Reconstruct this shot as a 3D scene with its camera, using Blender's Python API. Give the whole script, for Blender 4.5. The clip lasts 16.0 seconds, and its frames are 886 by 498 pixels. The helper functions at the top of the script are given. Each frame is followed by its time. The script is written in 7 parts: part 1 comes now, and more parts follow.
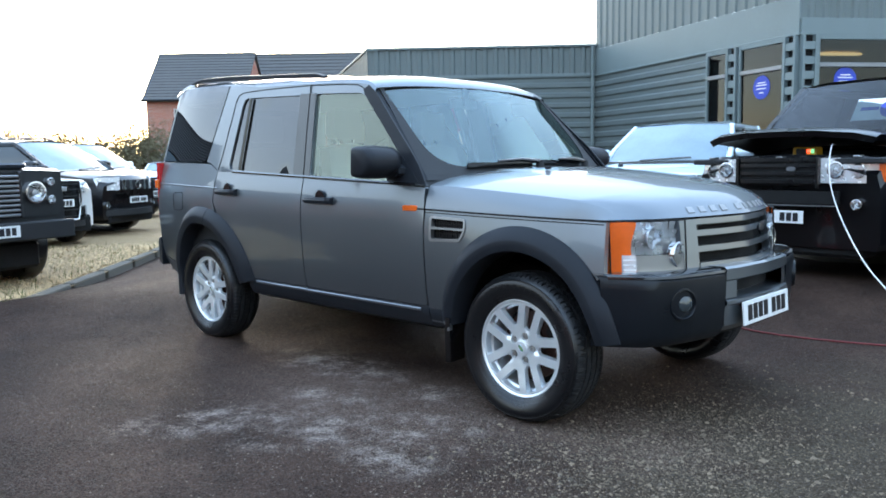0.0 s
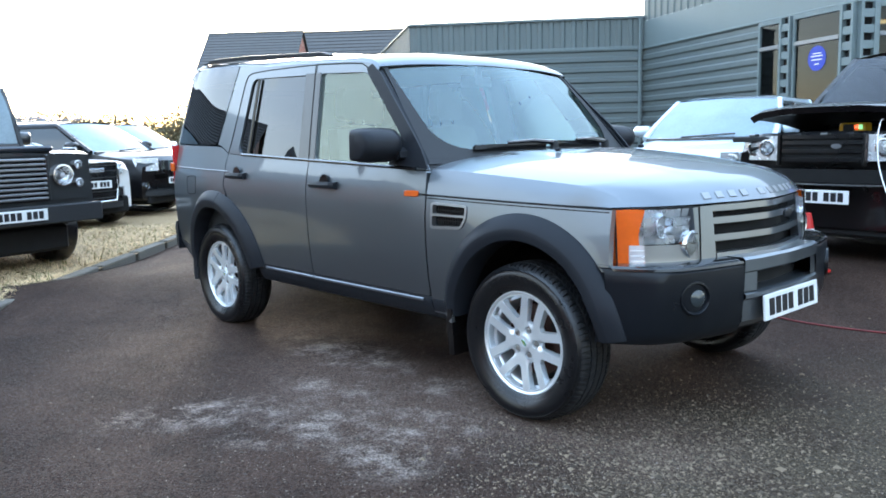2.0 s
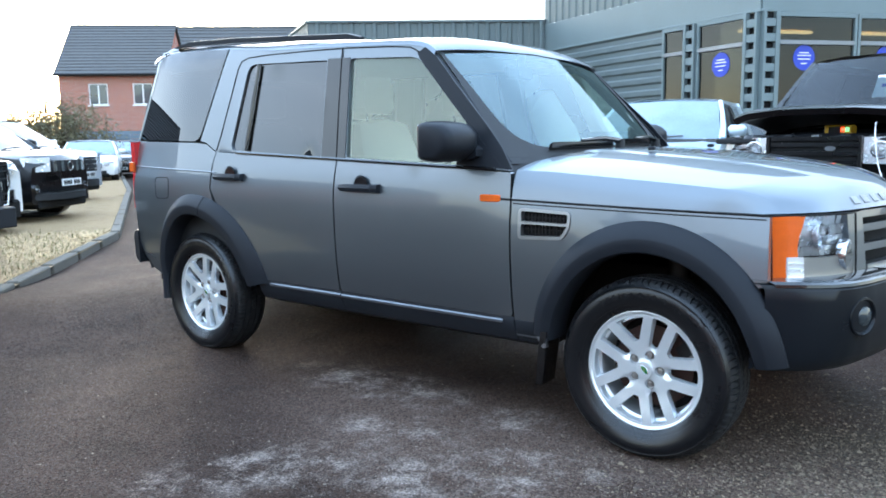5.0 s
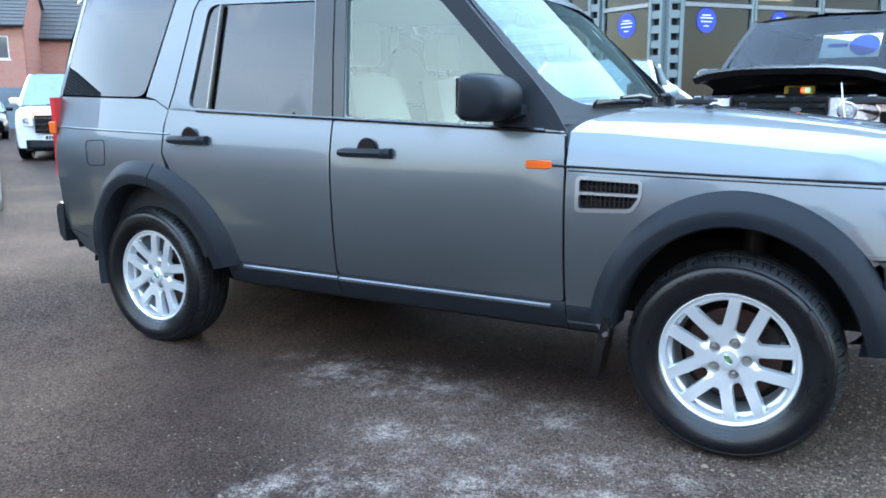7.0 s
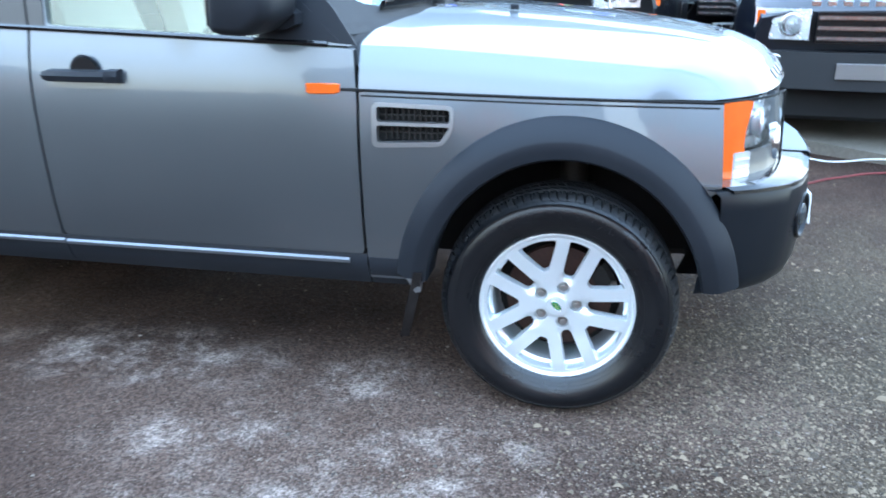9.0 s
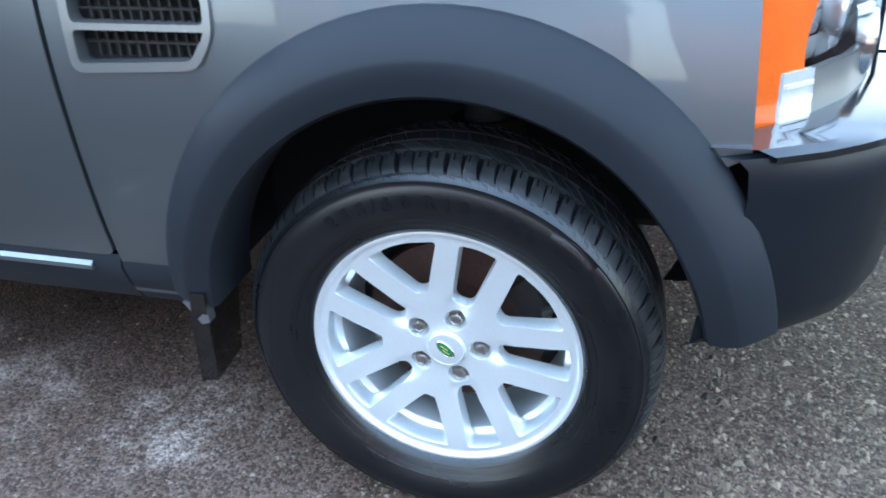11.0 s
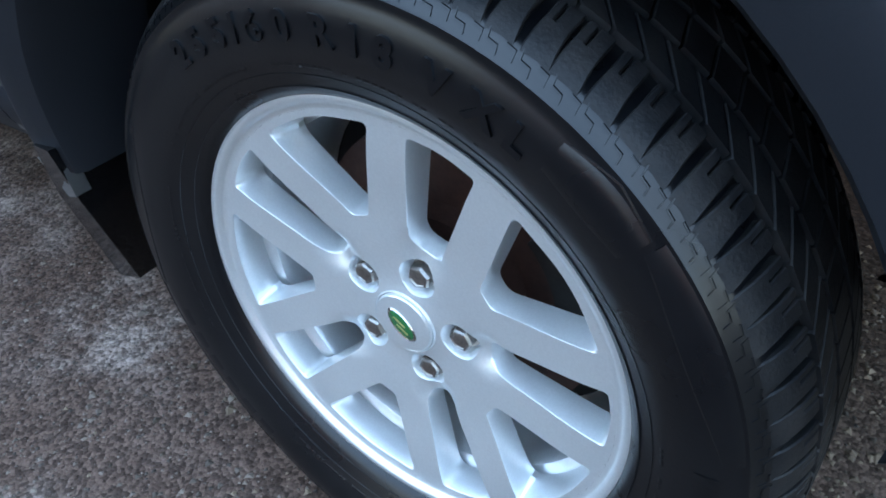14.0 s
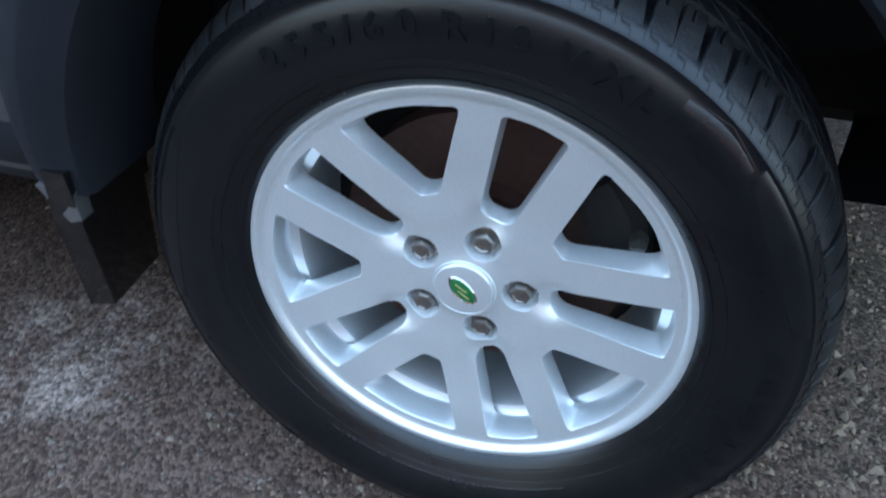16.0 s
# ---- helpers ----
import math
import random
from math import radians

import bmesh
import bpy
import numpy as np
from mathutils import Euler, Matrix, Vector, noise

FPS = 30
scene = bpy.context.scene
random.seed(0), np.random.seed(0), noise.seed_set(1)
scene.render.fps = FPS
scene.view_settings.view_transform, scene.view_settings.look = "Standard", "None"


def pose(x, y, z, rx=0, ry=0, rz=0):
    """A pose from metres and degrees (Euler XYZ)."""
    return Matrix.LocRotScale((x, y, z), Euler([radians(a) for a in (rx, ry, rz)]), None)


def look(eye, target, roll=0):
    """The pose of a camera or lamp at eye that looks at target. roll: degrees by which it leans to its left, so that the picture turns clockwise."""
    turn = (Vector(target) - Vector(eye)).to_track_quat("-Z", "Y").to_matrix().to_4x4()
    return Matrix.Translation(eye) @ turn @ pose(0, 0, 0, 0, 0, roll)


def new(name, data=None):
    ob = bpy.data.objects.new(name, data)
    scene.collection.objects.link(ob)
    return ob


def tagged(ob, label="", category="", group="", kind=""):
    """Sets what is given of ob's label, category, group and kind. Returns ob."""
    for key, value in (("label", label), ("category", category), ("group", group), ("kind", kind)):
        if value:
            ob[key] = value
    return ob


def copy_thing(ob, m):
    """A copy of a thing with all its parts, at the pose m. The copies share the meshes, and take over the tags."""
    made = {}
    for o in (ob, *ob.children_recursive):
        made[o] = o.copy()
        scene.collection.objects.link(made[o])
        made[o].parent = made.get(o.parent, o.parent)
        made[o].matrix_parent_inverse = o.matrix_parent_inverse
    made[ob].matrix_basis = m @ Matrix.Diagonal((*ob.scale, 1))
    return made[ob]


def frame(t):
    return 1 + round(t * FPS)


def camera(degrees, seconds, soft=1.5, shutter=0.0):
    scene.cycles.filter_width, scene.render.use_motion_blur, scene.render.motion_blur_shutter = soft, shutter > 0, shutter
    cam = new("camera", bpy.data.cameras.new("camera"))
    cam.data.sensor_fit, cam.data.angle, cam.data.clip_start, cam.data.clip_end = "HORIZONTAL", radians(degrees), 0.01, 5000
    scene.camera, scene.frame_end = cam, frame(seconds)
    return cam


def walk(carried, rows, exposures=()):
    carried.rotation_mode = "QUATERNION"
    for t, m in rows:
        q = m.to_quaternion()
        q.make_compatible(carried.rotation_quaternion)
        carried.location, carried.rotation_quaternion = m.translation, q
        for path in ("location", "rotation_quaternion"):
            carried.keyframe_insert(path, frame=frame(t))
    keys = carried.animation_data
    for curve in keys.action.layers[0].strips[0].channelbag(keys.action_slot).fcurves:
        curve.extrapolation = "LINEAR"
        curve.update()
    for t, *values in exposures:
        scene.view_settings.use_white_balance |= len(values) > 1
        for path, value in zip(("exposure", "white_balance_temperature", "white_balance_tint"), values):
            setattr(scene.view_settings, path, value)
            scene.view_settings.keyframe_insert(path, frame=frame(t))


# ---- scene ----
cam = camera(58.1, 16.0, soft=1.75, shutter=0.4)
PATH = [
    (0, (5.246, -3.822, 1.274), (3.861, -2.396, 1.055), -0.9),
    (0.5, (5.247, -3.704, 1.284), (3.838, -2.307, 1.033), -0.4),
    (1, (5.299, -3.59, 1.293), (3.858, -2.231, 1.014), -1.1),
    (1.5, (5.299, -3.494, 1.302), (3.831, -2.167, 1.014), -1.5),
    (2, (5.265, -3.497, 1.301), (3.795, -2.168, 1.026), -1.4),
    (2.5, (5.21, -3.504, 1.305), (3.742, -2.173, 1.034), -1.4),
    (3, (5.084, -3.541, 1.301), (3.634, -2.189, 1.037), -1.3),
    (3.5, (4.904, -3.598, 1.297), (3.486, -2.21, 1.043), -1.4),
    (4, (4.7, -3.636, 1.308), (3.316, -2.216, 1.052), -1.5),
    (4.2, (4.584, -3.677, 1.299), (3.233, -2.225, 1.046), -1.4),
    (6.3, (3.62, -3.755, 1.279), (2.552, -2.096, 0.95), -0.0),
    (6.5, (3.534, -3.74, 1.27), (2.498, -2.062, 0.935), -0.0),
    (7, (3.354, -3.657, 1.276), (2.372, -1.954, 0.903), -0.5),
    (7.5, (3.2, -3.575, 1.298), (2.258, -1.862, 0.878), -1.4),
    (8, (3.089, -3.463, 1.328), (2.184, -1.747, 0.842), -2.4),
    (8.5, (3.048, -3.37, 1.331), (2.359, -1.574, 0.783), -1.5),
    (9, (3.015, -3.141, 1.373), (2.622, -1.3, 0.696), -0.5),
    (9.5, (3.106, -2.885, 1.339), (2.76, -1.056, 0.607), -1.4),
    (9.7, (3.13, -2.751, 1.328), (2.773, -0.938, 0.561), -2.1),
    (11.8, (3.216, -1.57, 1.061), (2.591, -0.047, -0.075), -2.6),
    (12, (3.221, -1.499, 1.018), (2.543, -0.031, -0.159), -3.1),
    (12.5, (3.249, -1.369, 0.94), (2.42, -0.029, -0.292), -4.4),
    (13, (3.262, -1.312, 0.908), (2.35, -0.017, -0.314), -4.6),
    (13.5, (3.265, -1.293, 0.898), (2.318, -0.015, -0.314), -4.1),
    (14, (3.263, -1.279, 0.883), (2.287, -0.021, -0.326), -4.3),
    (14.5, (3.248, -1.314, 0.893), (2.316, -0.042, -0.337), -4.2),
    (15, (3.198, -1.419, 0.894), (2.411, -0.062, -0.346), -2.1),
    (15.5, (3.11, -1.501, 0.896), (2.536, -0.065, -0.372), 0.5),
    (16, (3.051, -1.487, 0.914), (2.59, 0.041, -0.292), 0.5),
]
walk(cam, [(t, look(eye, target, roll)) for t, eye, target, roll in PATH], [(0, 1.22, 6500, 13), (1, 1.37, 6500, 13), (4, 1.49, 6500, 13), (6.5, 1.8, 6250, 12), (8, 2.12, 6200, 12), (9, 2.3, 6200, 12), (9.7, 2.28, 6250, 12), (11.8, 2.1, 6200, 12), (12.5, 1.75, 6200, 12), (13, 1.55, 6200, 12), (16, 1.45, 6200, 12)])
# ---- light ----
SUN_AZ = radians(150.0)      # direction towards the low sun, from +x counter-clockwise
SUN_EL = radians(9.0)
world = bpy.data.worlds.new("evening_sky")
scene.world = world
world.use_nodes = True
wn, wl = world.node_tree.nodes, world.node_tree.links
wn.clear()
sky = wn.new("ShaderNodeTexSky")
sky.sky_type = "NISHITA"
sky.sun_disc = False
sky.sun_elevation = SUN_EL
sky.sun_rotation = radians(90) - SUN_AZ
sky.air_density, sky.dust_density, sky.ozone_density = 1.0, 1.0, 2.5
bg = wn.new("ShaderNodeBackground")
bg.inputs["Strength"].default_value = 0.20
# thin broken cloud laid over the sky
tc = wn.new("ShaderNodeTexCoord")
mp = wn.new("ShaderNodeMapping")
mp.inputs["Scale"].default_value = (1.0, 1.0, 4.0)
nz = wn.new("ShaderNodeTexNoise")
nz.inputs["Scale"].default_value, nz.inputs["Detail"].default_value = 1.4, 3.0
rp = wn.new("ShaderNodeValToRGB")
rp.color_ramp.elements[0].position, rp.color_ramp.elements[1].position = 0.15, 0.85
rp.color_ramp.elements[0].color = (0.15, 0.15, 0.15, 1)
rp.color_ramp.elements[1].color = (0.95, 0.95, 0.95, 1)
mx = wn.new("ShaderNodeMix")
mx.data_type = "RGBA"
tone = wn.new("ShaderNodeMix")                # low cloud is warm, high cloud blue
tone.data_type = "RGBA"
tone.inputs[6].default_value, tone.inputs[7].default_value = (5.45, 5.85, 5.6, 1), (3.6, 5.2, 7.1, 1)
lift = wn.new("ShaderNodeMapRange")
lift.inputs["From Min"].default_value, lift.inputs["From Max"].default_value = 0.12, 0.62
wl.new(lift.outputs["Result"], tone.inputs[0])
wl.new(tone.outputs[2], mx.inputs[7])
wo = wn.new("ShaderNodeOutputWorld")
wl.new(tc.outputs["Generated"], mp.inputs["Vector"])
wl.new(mp.outputs["Vector"], nz.inputs["Vector"])
wl.new(nz.outputs["Fac"], rp.inputs["Fac"])
thin = wn.new("ShaderNodeMapRange")          # the cloud thins out towards the horizon
thin.inputs["From Max"].default_value = 0.55
thin.inputs["To Min"].default_value, thin.inputs["To Max"].default_value = 0.75, 1.0
mul_c = wn.new("ShaderNodeMath")
mul_c.operation = "MULTIPLY"
wl.new(rp.outputs["Color"], mul_c.inputs[0])
wl.new(thin.outputs["Result"], mul_c.inputs[1])
wl.new(mul_c.outputs[0], mx.inputs[0])
wl.new(sky.outputs["Color"], mx.inputs[6])
# brighter overhead, as under thin high cloud
sp = wn.new("ShaderNodeSeparateXYZ")
el = wn.new("ShaderNodeMapRange")
el.inputs["From Max"].default_value = 0.9
el.inputs["To Min"].default_value, el.inputs["To Max"].default_value = 0.98, 1.72
up = wn.new("ShaderNodeVectorMath")
up.operation = "SCALE"
wl.new(tc.outputs["Generated"], sp.inputs[0])
wl.new(sp.outputs[2], el.inputs["Value"])
wl.new(sp.outputs[2], thin.inputs["Value"])
wl.new(sp.outputs[2], lift.inputs["Value"])
wl.new(mx.outputs[2], up.inputs[0])
wl.new(el.outputs["Result"], up.inputs["Scale"])
# the whole sky is brighter on the side of the low sun
side = wn.new("ShaderNodeVectorMath")
side.operation = "DOT_PRODUCT"
side.inputs[1].default_value = (math.cos(SUN_AZ + radians(28)), math.sin(SUN_AZ + radians(28)), 0.0)
wl.new(tc.outputs["Generated"], side.inputs[0])
glow = wn.new("ShaderNodeMapRange")
glow.interpolation_type = "SMOOTHSTEP"
glow.inputs["From Min"].default_value, glow.inputs["From Max"].default_value = 0.60, 1.0
glow.inputs["To Min"].default_value, glow.inputs["To Max"].default_value = 1.0, 1.55
wl.new(side.outputs["Value"], glow.inputs["Value"])
west = wn.new("ShaderNodeVectorMath")
west.operation = "SCALE"
wl.new(up.outputs["Vector"], west.inputs[0])
wl.new(glow.outputs["Result"], west.inputs["Scale"])
wl.new(west.outputs["Vector"], bg.inputs["Color"])
wl.new(bg.outputs["Background"], wo.inputs["Surface"])
sun = new("sun", bpy.data.lights.new("sun", "SUN"))
sun.data.energy, sun.data.angle, sun.data.color = 0.36, radians(14), (1.0, 0.86, 0.70)
sd = Vector((math.cos(SUN_AZ) * math.cos(SUN_EL), math.sin(SUN_AZ) * math.cos(SUN_EL), math.sin(SUN_EL)))
sun.matrix_world = look(sd * 60, (0, 0, 0))

# ---- materials ----
MATS = {}


def shade(name, col, rough=0.5, metal=0.0, var=0.12, scale=6.0, fine=90.0, bump=0.0, coat=0.0, coat_rough=0.04, spec=0.5, trans=0.0, ior=1.45, emit=0.0, dirt=None, dirt_amt=0.0, bump_scale=None, rough_var=0.1):
    """A principled surface whose colour and gloss vary at two scales, with fine relief and a film of dirt."""
    m = bpy.data.materials.new(name)
    m.use_nodes = True
    n, l = m.node_tree.nodes, m.node_tree.links
    p = n["Principled BSDF"]
    p.inputs["Metallic"].default_value = metal
    p.inputs["Specular IOR Level"].default_value = spec
    p.inputs["Coat Weight"].default_value = coat
    p.inputs["Coat Roughness"].default_value = coat_rough
    p.inputs["Transmission Weight"].default_value = trans
    p.inputs["IOR"].default_value = ior
    tcn = n.new("ShaderNodeTexCoord")
    big, small = n.new("ShaderNodeTexNoise"), n.new("ShaderNodeTexNoise")
    big.inputs["Scale"].default_value, big.inputs["Detail"].default_value = scale, 5.0
    small.inputs["Scale"].default_value, small.inputs["Detail"].default_value = fine, 3.0
    l.new(tcn.outputs["Object"], big.inputs["Vector"])
    l.new(tcn.outputs["Object"], small.inputs["Vector"])
    add = n.new("ShaderNodeMath")
    add.operation = "ADD"
    l.new(big.outputs["Fac"], add.inputs[0])
    l.new(small.outputs["Fac"], add.inputs[1])
    mr = n.new("ShaderNodeMapRange")
    mr.inputs["From Min"].default_value, mr.inputs["From Max"].default_value = 0.6, 1.4
    mr.inputs["To Min"].default_value, mr.inputs["To Max"].default_value = 1 - var, 1 + var
    l.new(add.outputs[0], mr.inputs["Value"])
    mul = n.new("ShaderNodeVectorMath")
    mul.operation = "SCALE"
    mul.inputs[0].default_value = col
    l.new(mr.outputs["Result"], mul.inputs["Scale"])
    out = mul.outputs["Vector"]
    if dirt:
        dr = n.new("ShaderNodeMapRange")
        dr.inputs["From Min"].default_value, dr.inputs["From Max"].default_value = 0.42, 0.72
        dr.inputs["To Max"].default_value = dirt_amt
        l.new(big.outputs["Fac"], dr.inputs["Value"])
        dm = n.new("ShaderNodeMix")
        dm.data_type = "RGBA"
        dm.inputs[7].default_value = (*dirt, 1)
        l.new(dr.outputs["Result"], dm.inputs[0])
        l.new(out, dm.inputs[6])
        out = dm.outputs[2]
    l.new(out, p.inputs["Base Color"])
    rr = n.new("ShaderNodeMapRange")
    rr.inputs["To Min"].default_value, rr.inputs["To Max"].default_value = max(0.0, rough - rough_var * rough), min(1, rough + rough_var)
    l.new(big.outputs["Fac"], rr.inputs["Value"])
    l.new(rr.outputs["Result"], p.inputs["Roughness"])
    if bump:
        b = n.new("ShaderNodeBump")
        b.inputs["Strength"].default_value, b.inputs["Distance"].default_value = 1.0, bump
        src = small
        if bump_scale:
            src = n.new("ShaderNodeTexNoise")
            src.inputs["Scale"].default_value, src.inputs["Detail"].default_value = bump_scale, 4.0
            l.new(tcn.outputs["Object"], src.inputs["Vector"])
        l.new(src.outputs["Fac"], b.inputs["Height"])
        l.new(b.outputs["Normal"], p.inputs["Normal"])
    if emit:
        p.inputs["Emission Color"].default_value = (*col, 1)
        p.inputs["Emission Strength"].default_value = emit
    MATS[name] = m
    return m


def clear_glass(name, tint, ior, rough=0.0, haze=0.0, haze_col=(0.6, 0.68, 0.72), sheen=(0.95, 0.97, 1.0)):
    """Thin pane: part see-through by its tint, part mirror by Fresnel, with an uneven film of mist or dust."""
    m = bpy.data.materials.new(name)
    m.use_nodes = True
    n, l = m.node_tree.nodes, m.node_tree.links
    n.clear()
    o = n.new("ShaderNodeOutputMaterial")
    t, g, f, x = n.new("ShaderNodeBsdfTransparent"), n.new("ShaderNodeBsdfGlossy"), n.new("ShaderNodeFresnel"), n.new("ShaderNodeMixShader")
    t.inputs["Color"].default_value = (*tint, 1)
    g.inputs["Roughness"].default_value = rough
    g.inputs["Color"].default_value = (*sheen, 1)
    f.inputs["IOR"].default_value = ior
    inner = t.outputs[0]
    if haze:
        d, hx, nt, tcn, mr, mpn = n.new("ShaderNodeBsdfDiffuse"), n.new("ShaderNodeMixShader"), n.new("ShaderNodeTexNoise"), n.new("ShaderNodeTexCoord"), n.new("ShaderNodeMapRange"), n.new("ShaderNodeMapping")
        d.inputs["Color"].default_value = (*haze_col, 1)
        mpn.inputs["Scale"].default_value = (1.0, 3.5, 1.0)
        nt.inputs["Scale"].default_value, nt.inputs["Detail"].default_value = 2.6, 7.0
        mr.inputs["From Min"].default_value, mr.inputs["From Max"].default_value = 0.35, 0.68
        mr.inputs["To Min"].default_value, mr.inputs["To Max"].default_value = haze * 0.45, haze * 1.3
        l.new(tcn.outputs["Object"], mpn.inputs["Vector"])
        l.new(mpn.outputs["Vector"], nt.inputs["Vector"])
        l.new(nt.outputs["Fac"], mr.inputs["Value"])
        l.new(mr.outputs["Result"], hx.inputs[0])
        l.new(inner, hx.inputs[1])
        l.new(d.outputs[0], hx.inputs[2])
        inner = hx.outputs[0]
    l.new(f.outputs[0], x.inputs[0])
    l.new(inner, x.inputs[1])
    l.new(g.outputs[0], x.inputs[2])
    l.new(x.outputs[0], o.inputs["Surface"])
    MATS[name] = m
    return m


PAINT = shade("grey_metallic_paint", (0.150, 0.170, 0.188), 0.36, 0.9, 0.05, 1.2, 900, 0, coat=1.0, coat_rough=0.03, dirt=(0.24, 0.21, 0.165), dirt_amt=0.03, rough_var=0.06)
PAINT.node_tree.nodes["Principled BSDF"].inputs["Coat IOR"].default_value = 1.5
TRIM = shade("black_textured_plastic", (0.0145, 0.0165, 0.0205), 0.40, 0, 0.12, 5, 700, 0.00006, spec=0.19, dirt=(0.03, 0.03, 0.03), dirt_amt=0.08)
BUMPK = shade("smooth_black_plastic", (0.0060, 0.0078, 0.0105), 0.26, 0, 0.12, 5, 500, 0.00003, spec=0.34)
GLOSSB = shade("gloss_black_plastic", (0.0050, 0.0050, 0.0056), 0.12, 0, 0.05, 4, 200, 0, coat=0.6)
# near-black colour deepens the shade in hollows, gaps and under the cars
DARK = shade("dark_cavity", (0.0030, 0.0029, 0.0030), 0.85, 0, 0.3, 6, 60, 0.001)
RUBBER = shade("tyre_rubber", (0.0026, 0.0032, 0.0045), 0.25, 0, 0.25, 10, 260, 0.00010, spec=0.62, dirt=(0.010, 0.010, 0.010), dirt_amt=0.2)
TREADM = shade("worn_tread_rubber", (0.0080, 0.0086, 0.0100), 0.50, 0, 0.4, 26, 320, 0.0005, spec=0.38, dirt=(0.075, 0.0675, 0.06), dirt_amt=0.22)
ALLOY = shade("silver_alloy_paint", (0.80, 0.835, 0.85), 0.30, 0.68, 0.06, 9, 420, 0.00002, coat=0.25, coat_rough=0.2, dirt=(0.25, 0.23, 0.21), dirt_amt=0.05)
CHROME = shade("chrome", (0.66, 0.66, 0.67), 0.10, 1.0, 0.05, 20, 200)
NUTM = shade("wheel_nut_steel", (0.42, 0.40, 0.38), 0.30, 1.0, 0.3, 60, 300)
RUST = shade("brake_disc_iron", (0.06, 0.027, 0.0195), 0.6, 0.3, 0.35, 14, 120, 0.0006)
IRON = shade("dark_iron", (0.020, 0.017, 0.015), 0.6, 0.3, 0.3, 16, 120, 0.0008)
GREENB = shade("green_badge", (0.018, 0.16, 0.045), 0.16, 0.2, 0.2, 200, 900, coat=1.0)
GOLDB = shade("gold_print", (0.55, 0.45, 0.18), 0.3, 0.5, 0.1, 30, 400)
ORANGE = shade("amber_lens", (0.75, 0.115, 0.010), 0.12, 0, 0.08, 30, 300, 0.0006, coat=1.0, bump_scale=220)
REDL = shade("red_lens", (0.55, 0.012, 0.012), 0.10, 0, 0.08, 30, 300, 0, coat=1.0)
LENS = clear_glass("clear_lamp_lens", (0.93, 0.95, 0.96), 1.6)
REFLECT = shade("lamp_reflector", (0.88, 0.91, 0.94), 0.22, 0.70, 0.08, 24, 120, 0.0002, bump_scale=55)
LAMPW = shade("lamp_white", (0.80, 0.83, 0.86), 0.2, 0.3, 0.1, 40, 200, coat=0.8)
GLASS = clear_glass("clear_glass", (0.86, 0.93, 0.84), 2.05, haze=0.03, haze_col=(0.62, 0.66, 0.50), sheen=(0.93, 1.0, 0.86))
WSGLASS = clear_glass("windscreen_glass", (0.66, 0.78, 0.80), 1.95, sheen=(0.80, 0.98, 1.0))
PRIVACY = clear_glass("privacy_glass", (0.035, 0.032, 0.03), 1.90)
PLATEW = shade("plate_white", (0.78, 0.79, 0.77), 0.35, 0, 0.05, 14, 200, coat=0.3, dirt=(0.4, 0.38, 0.34), dirt_amt=0.2)
PLATEK = shade("plate_black_print", (0.012, 0.012, 0.014), 0.4)
LEATHER = shade("cream_leather", (0.82, 0.77, 0.64), 0.5, 0, 0.06, 8, 160, 0.0008)
DASH = shade("dark_dash_plastic", (0.013, 0.014, 0.0155), 0.6, 0, 0.15, 8, 300, 0.0004)
SILVERP = shade("satin_silver_trim", (0.28, 0.285, 0.29), 0.32, 0.85, 0.06, 6, 400)
STRIP = shade("sill_strip", (0.20, 0.21, 0.225), 0.35, 0.8, 0.08, 6, 400)
BLACKP = shade("black_car_paint", (0.0032, 0.0032, 0.0042), 0.25, 0.1, 0.1, 2, 700, coat=0.4)
NAVYP = shade("navy_car_paint", (0.006, 0.008, 0.015), 0.28, 0.4, 0.1, 2, 700, coat=1.0)
WHITEP = shade("white_car_paint", (0.80, 0.82, 0.83), 0.35, 0, 0.04, 2, 500, coat=0.6)
SILVP = shade("silver_car_paint", (0.75, 0.795, 0.84), 0.32, 0.7, 0.05, 2, 700, coat=1.0)
SLATEP = shade("dark_grey_car_paint", (0.030, 0.033, 0.036), 0.35, 0.5, 0.1, 2, 700, coat=1.0)
PALEB = shade("pale_blue_car_paint", (0.63, 0.75, 0.825), 0.30, 0.4, 0.05, 2, 700, coat=1.0)
CARGL = shade("dark_car_glass", (0.030, 0.040, 0.045), 0.03, 0, 0.1, 3, 100, coat=0.3, spec=0.6, ior=1.55)
SCREENG = clear_glass("clear_car_screen", (0.34, 0.40, 0.42), 1.40)
# pale blue base puts the sky's reflection into the parked cars' screens
SKYGL = shade("sky_pale_screen_glass", (0.17, 0.24, 0.28), 0.12, 0, 0.2, 3, 60, coat=0.4, spec=0.5, ior=1.5)
REDP = shade("red_plastic", (0.55, 0.025, 0.02), 0.4, 0, 0.1, 12, 200)
WHITEPL = shade("white_plastic", (0.75, 0.75, 0.73), 0.4, 0, 0.1, 12, 200)
YELLOWP = shade("yellow_plastic", (0.62, 0.36, 0.02), 0.4, 0, 0.15, 12, 200)
BLUEP = shade("blue_sticker", (0.02, 0.05, 0.42), 0.4, 0, 0.06, 9, 200)
LEDR = shade("red_lamp", (1.0, 0.05, 0.02), 0.3, emit=3.0)
LEDG = shade("green_display", (0.25, 0.8, 0.35), 0.3, emit=0.5)
WARMROOM = shade("showroom_lining", (0.50, 0.40, 0.26), 0.7, 0, 0.25, 0.7, 20)
TUBEL = shade("lit_ceiling_tube", (1.0, 0.82, 0.5), 0.4, emit=4.0)
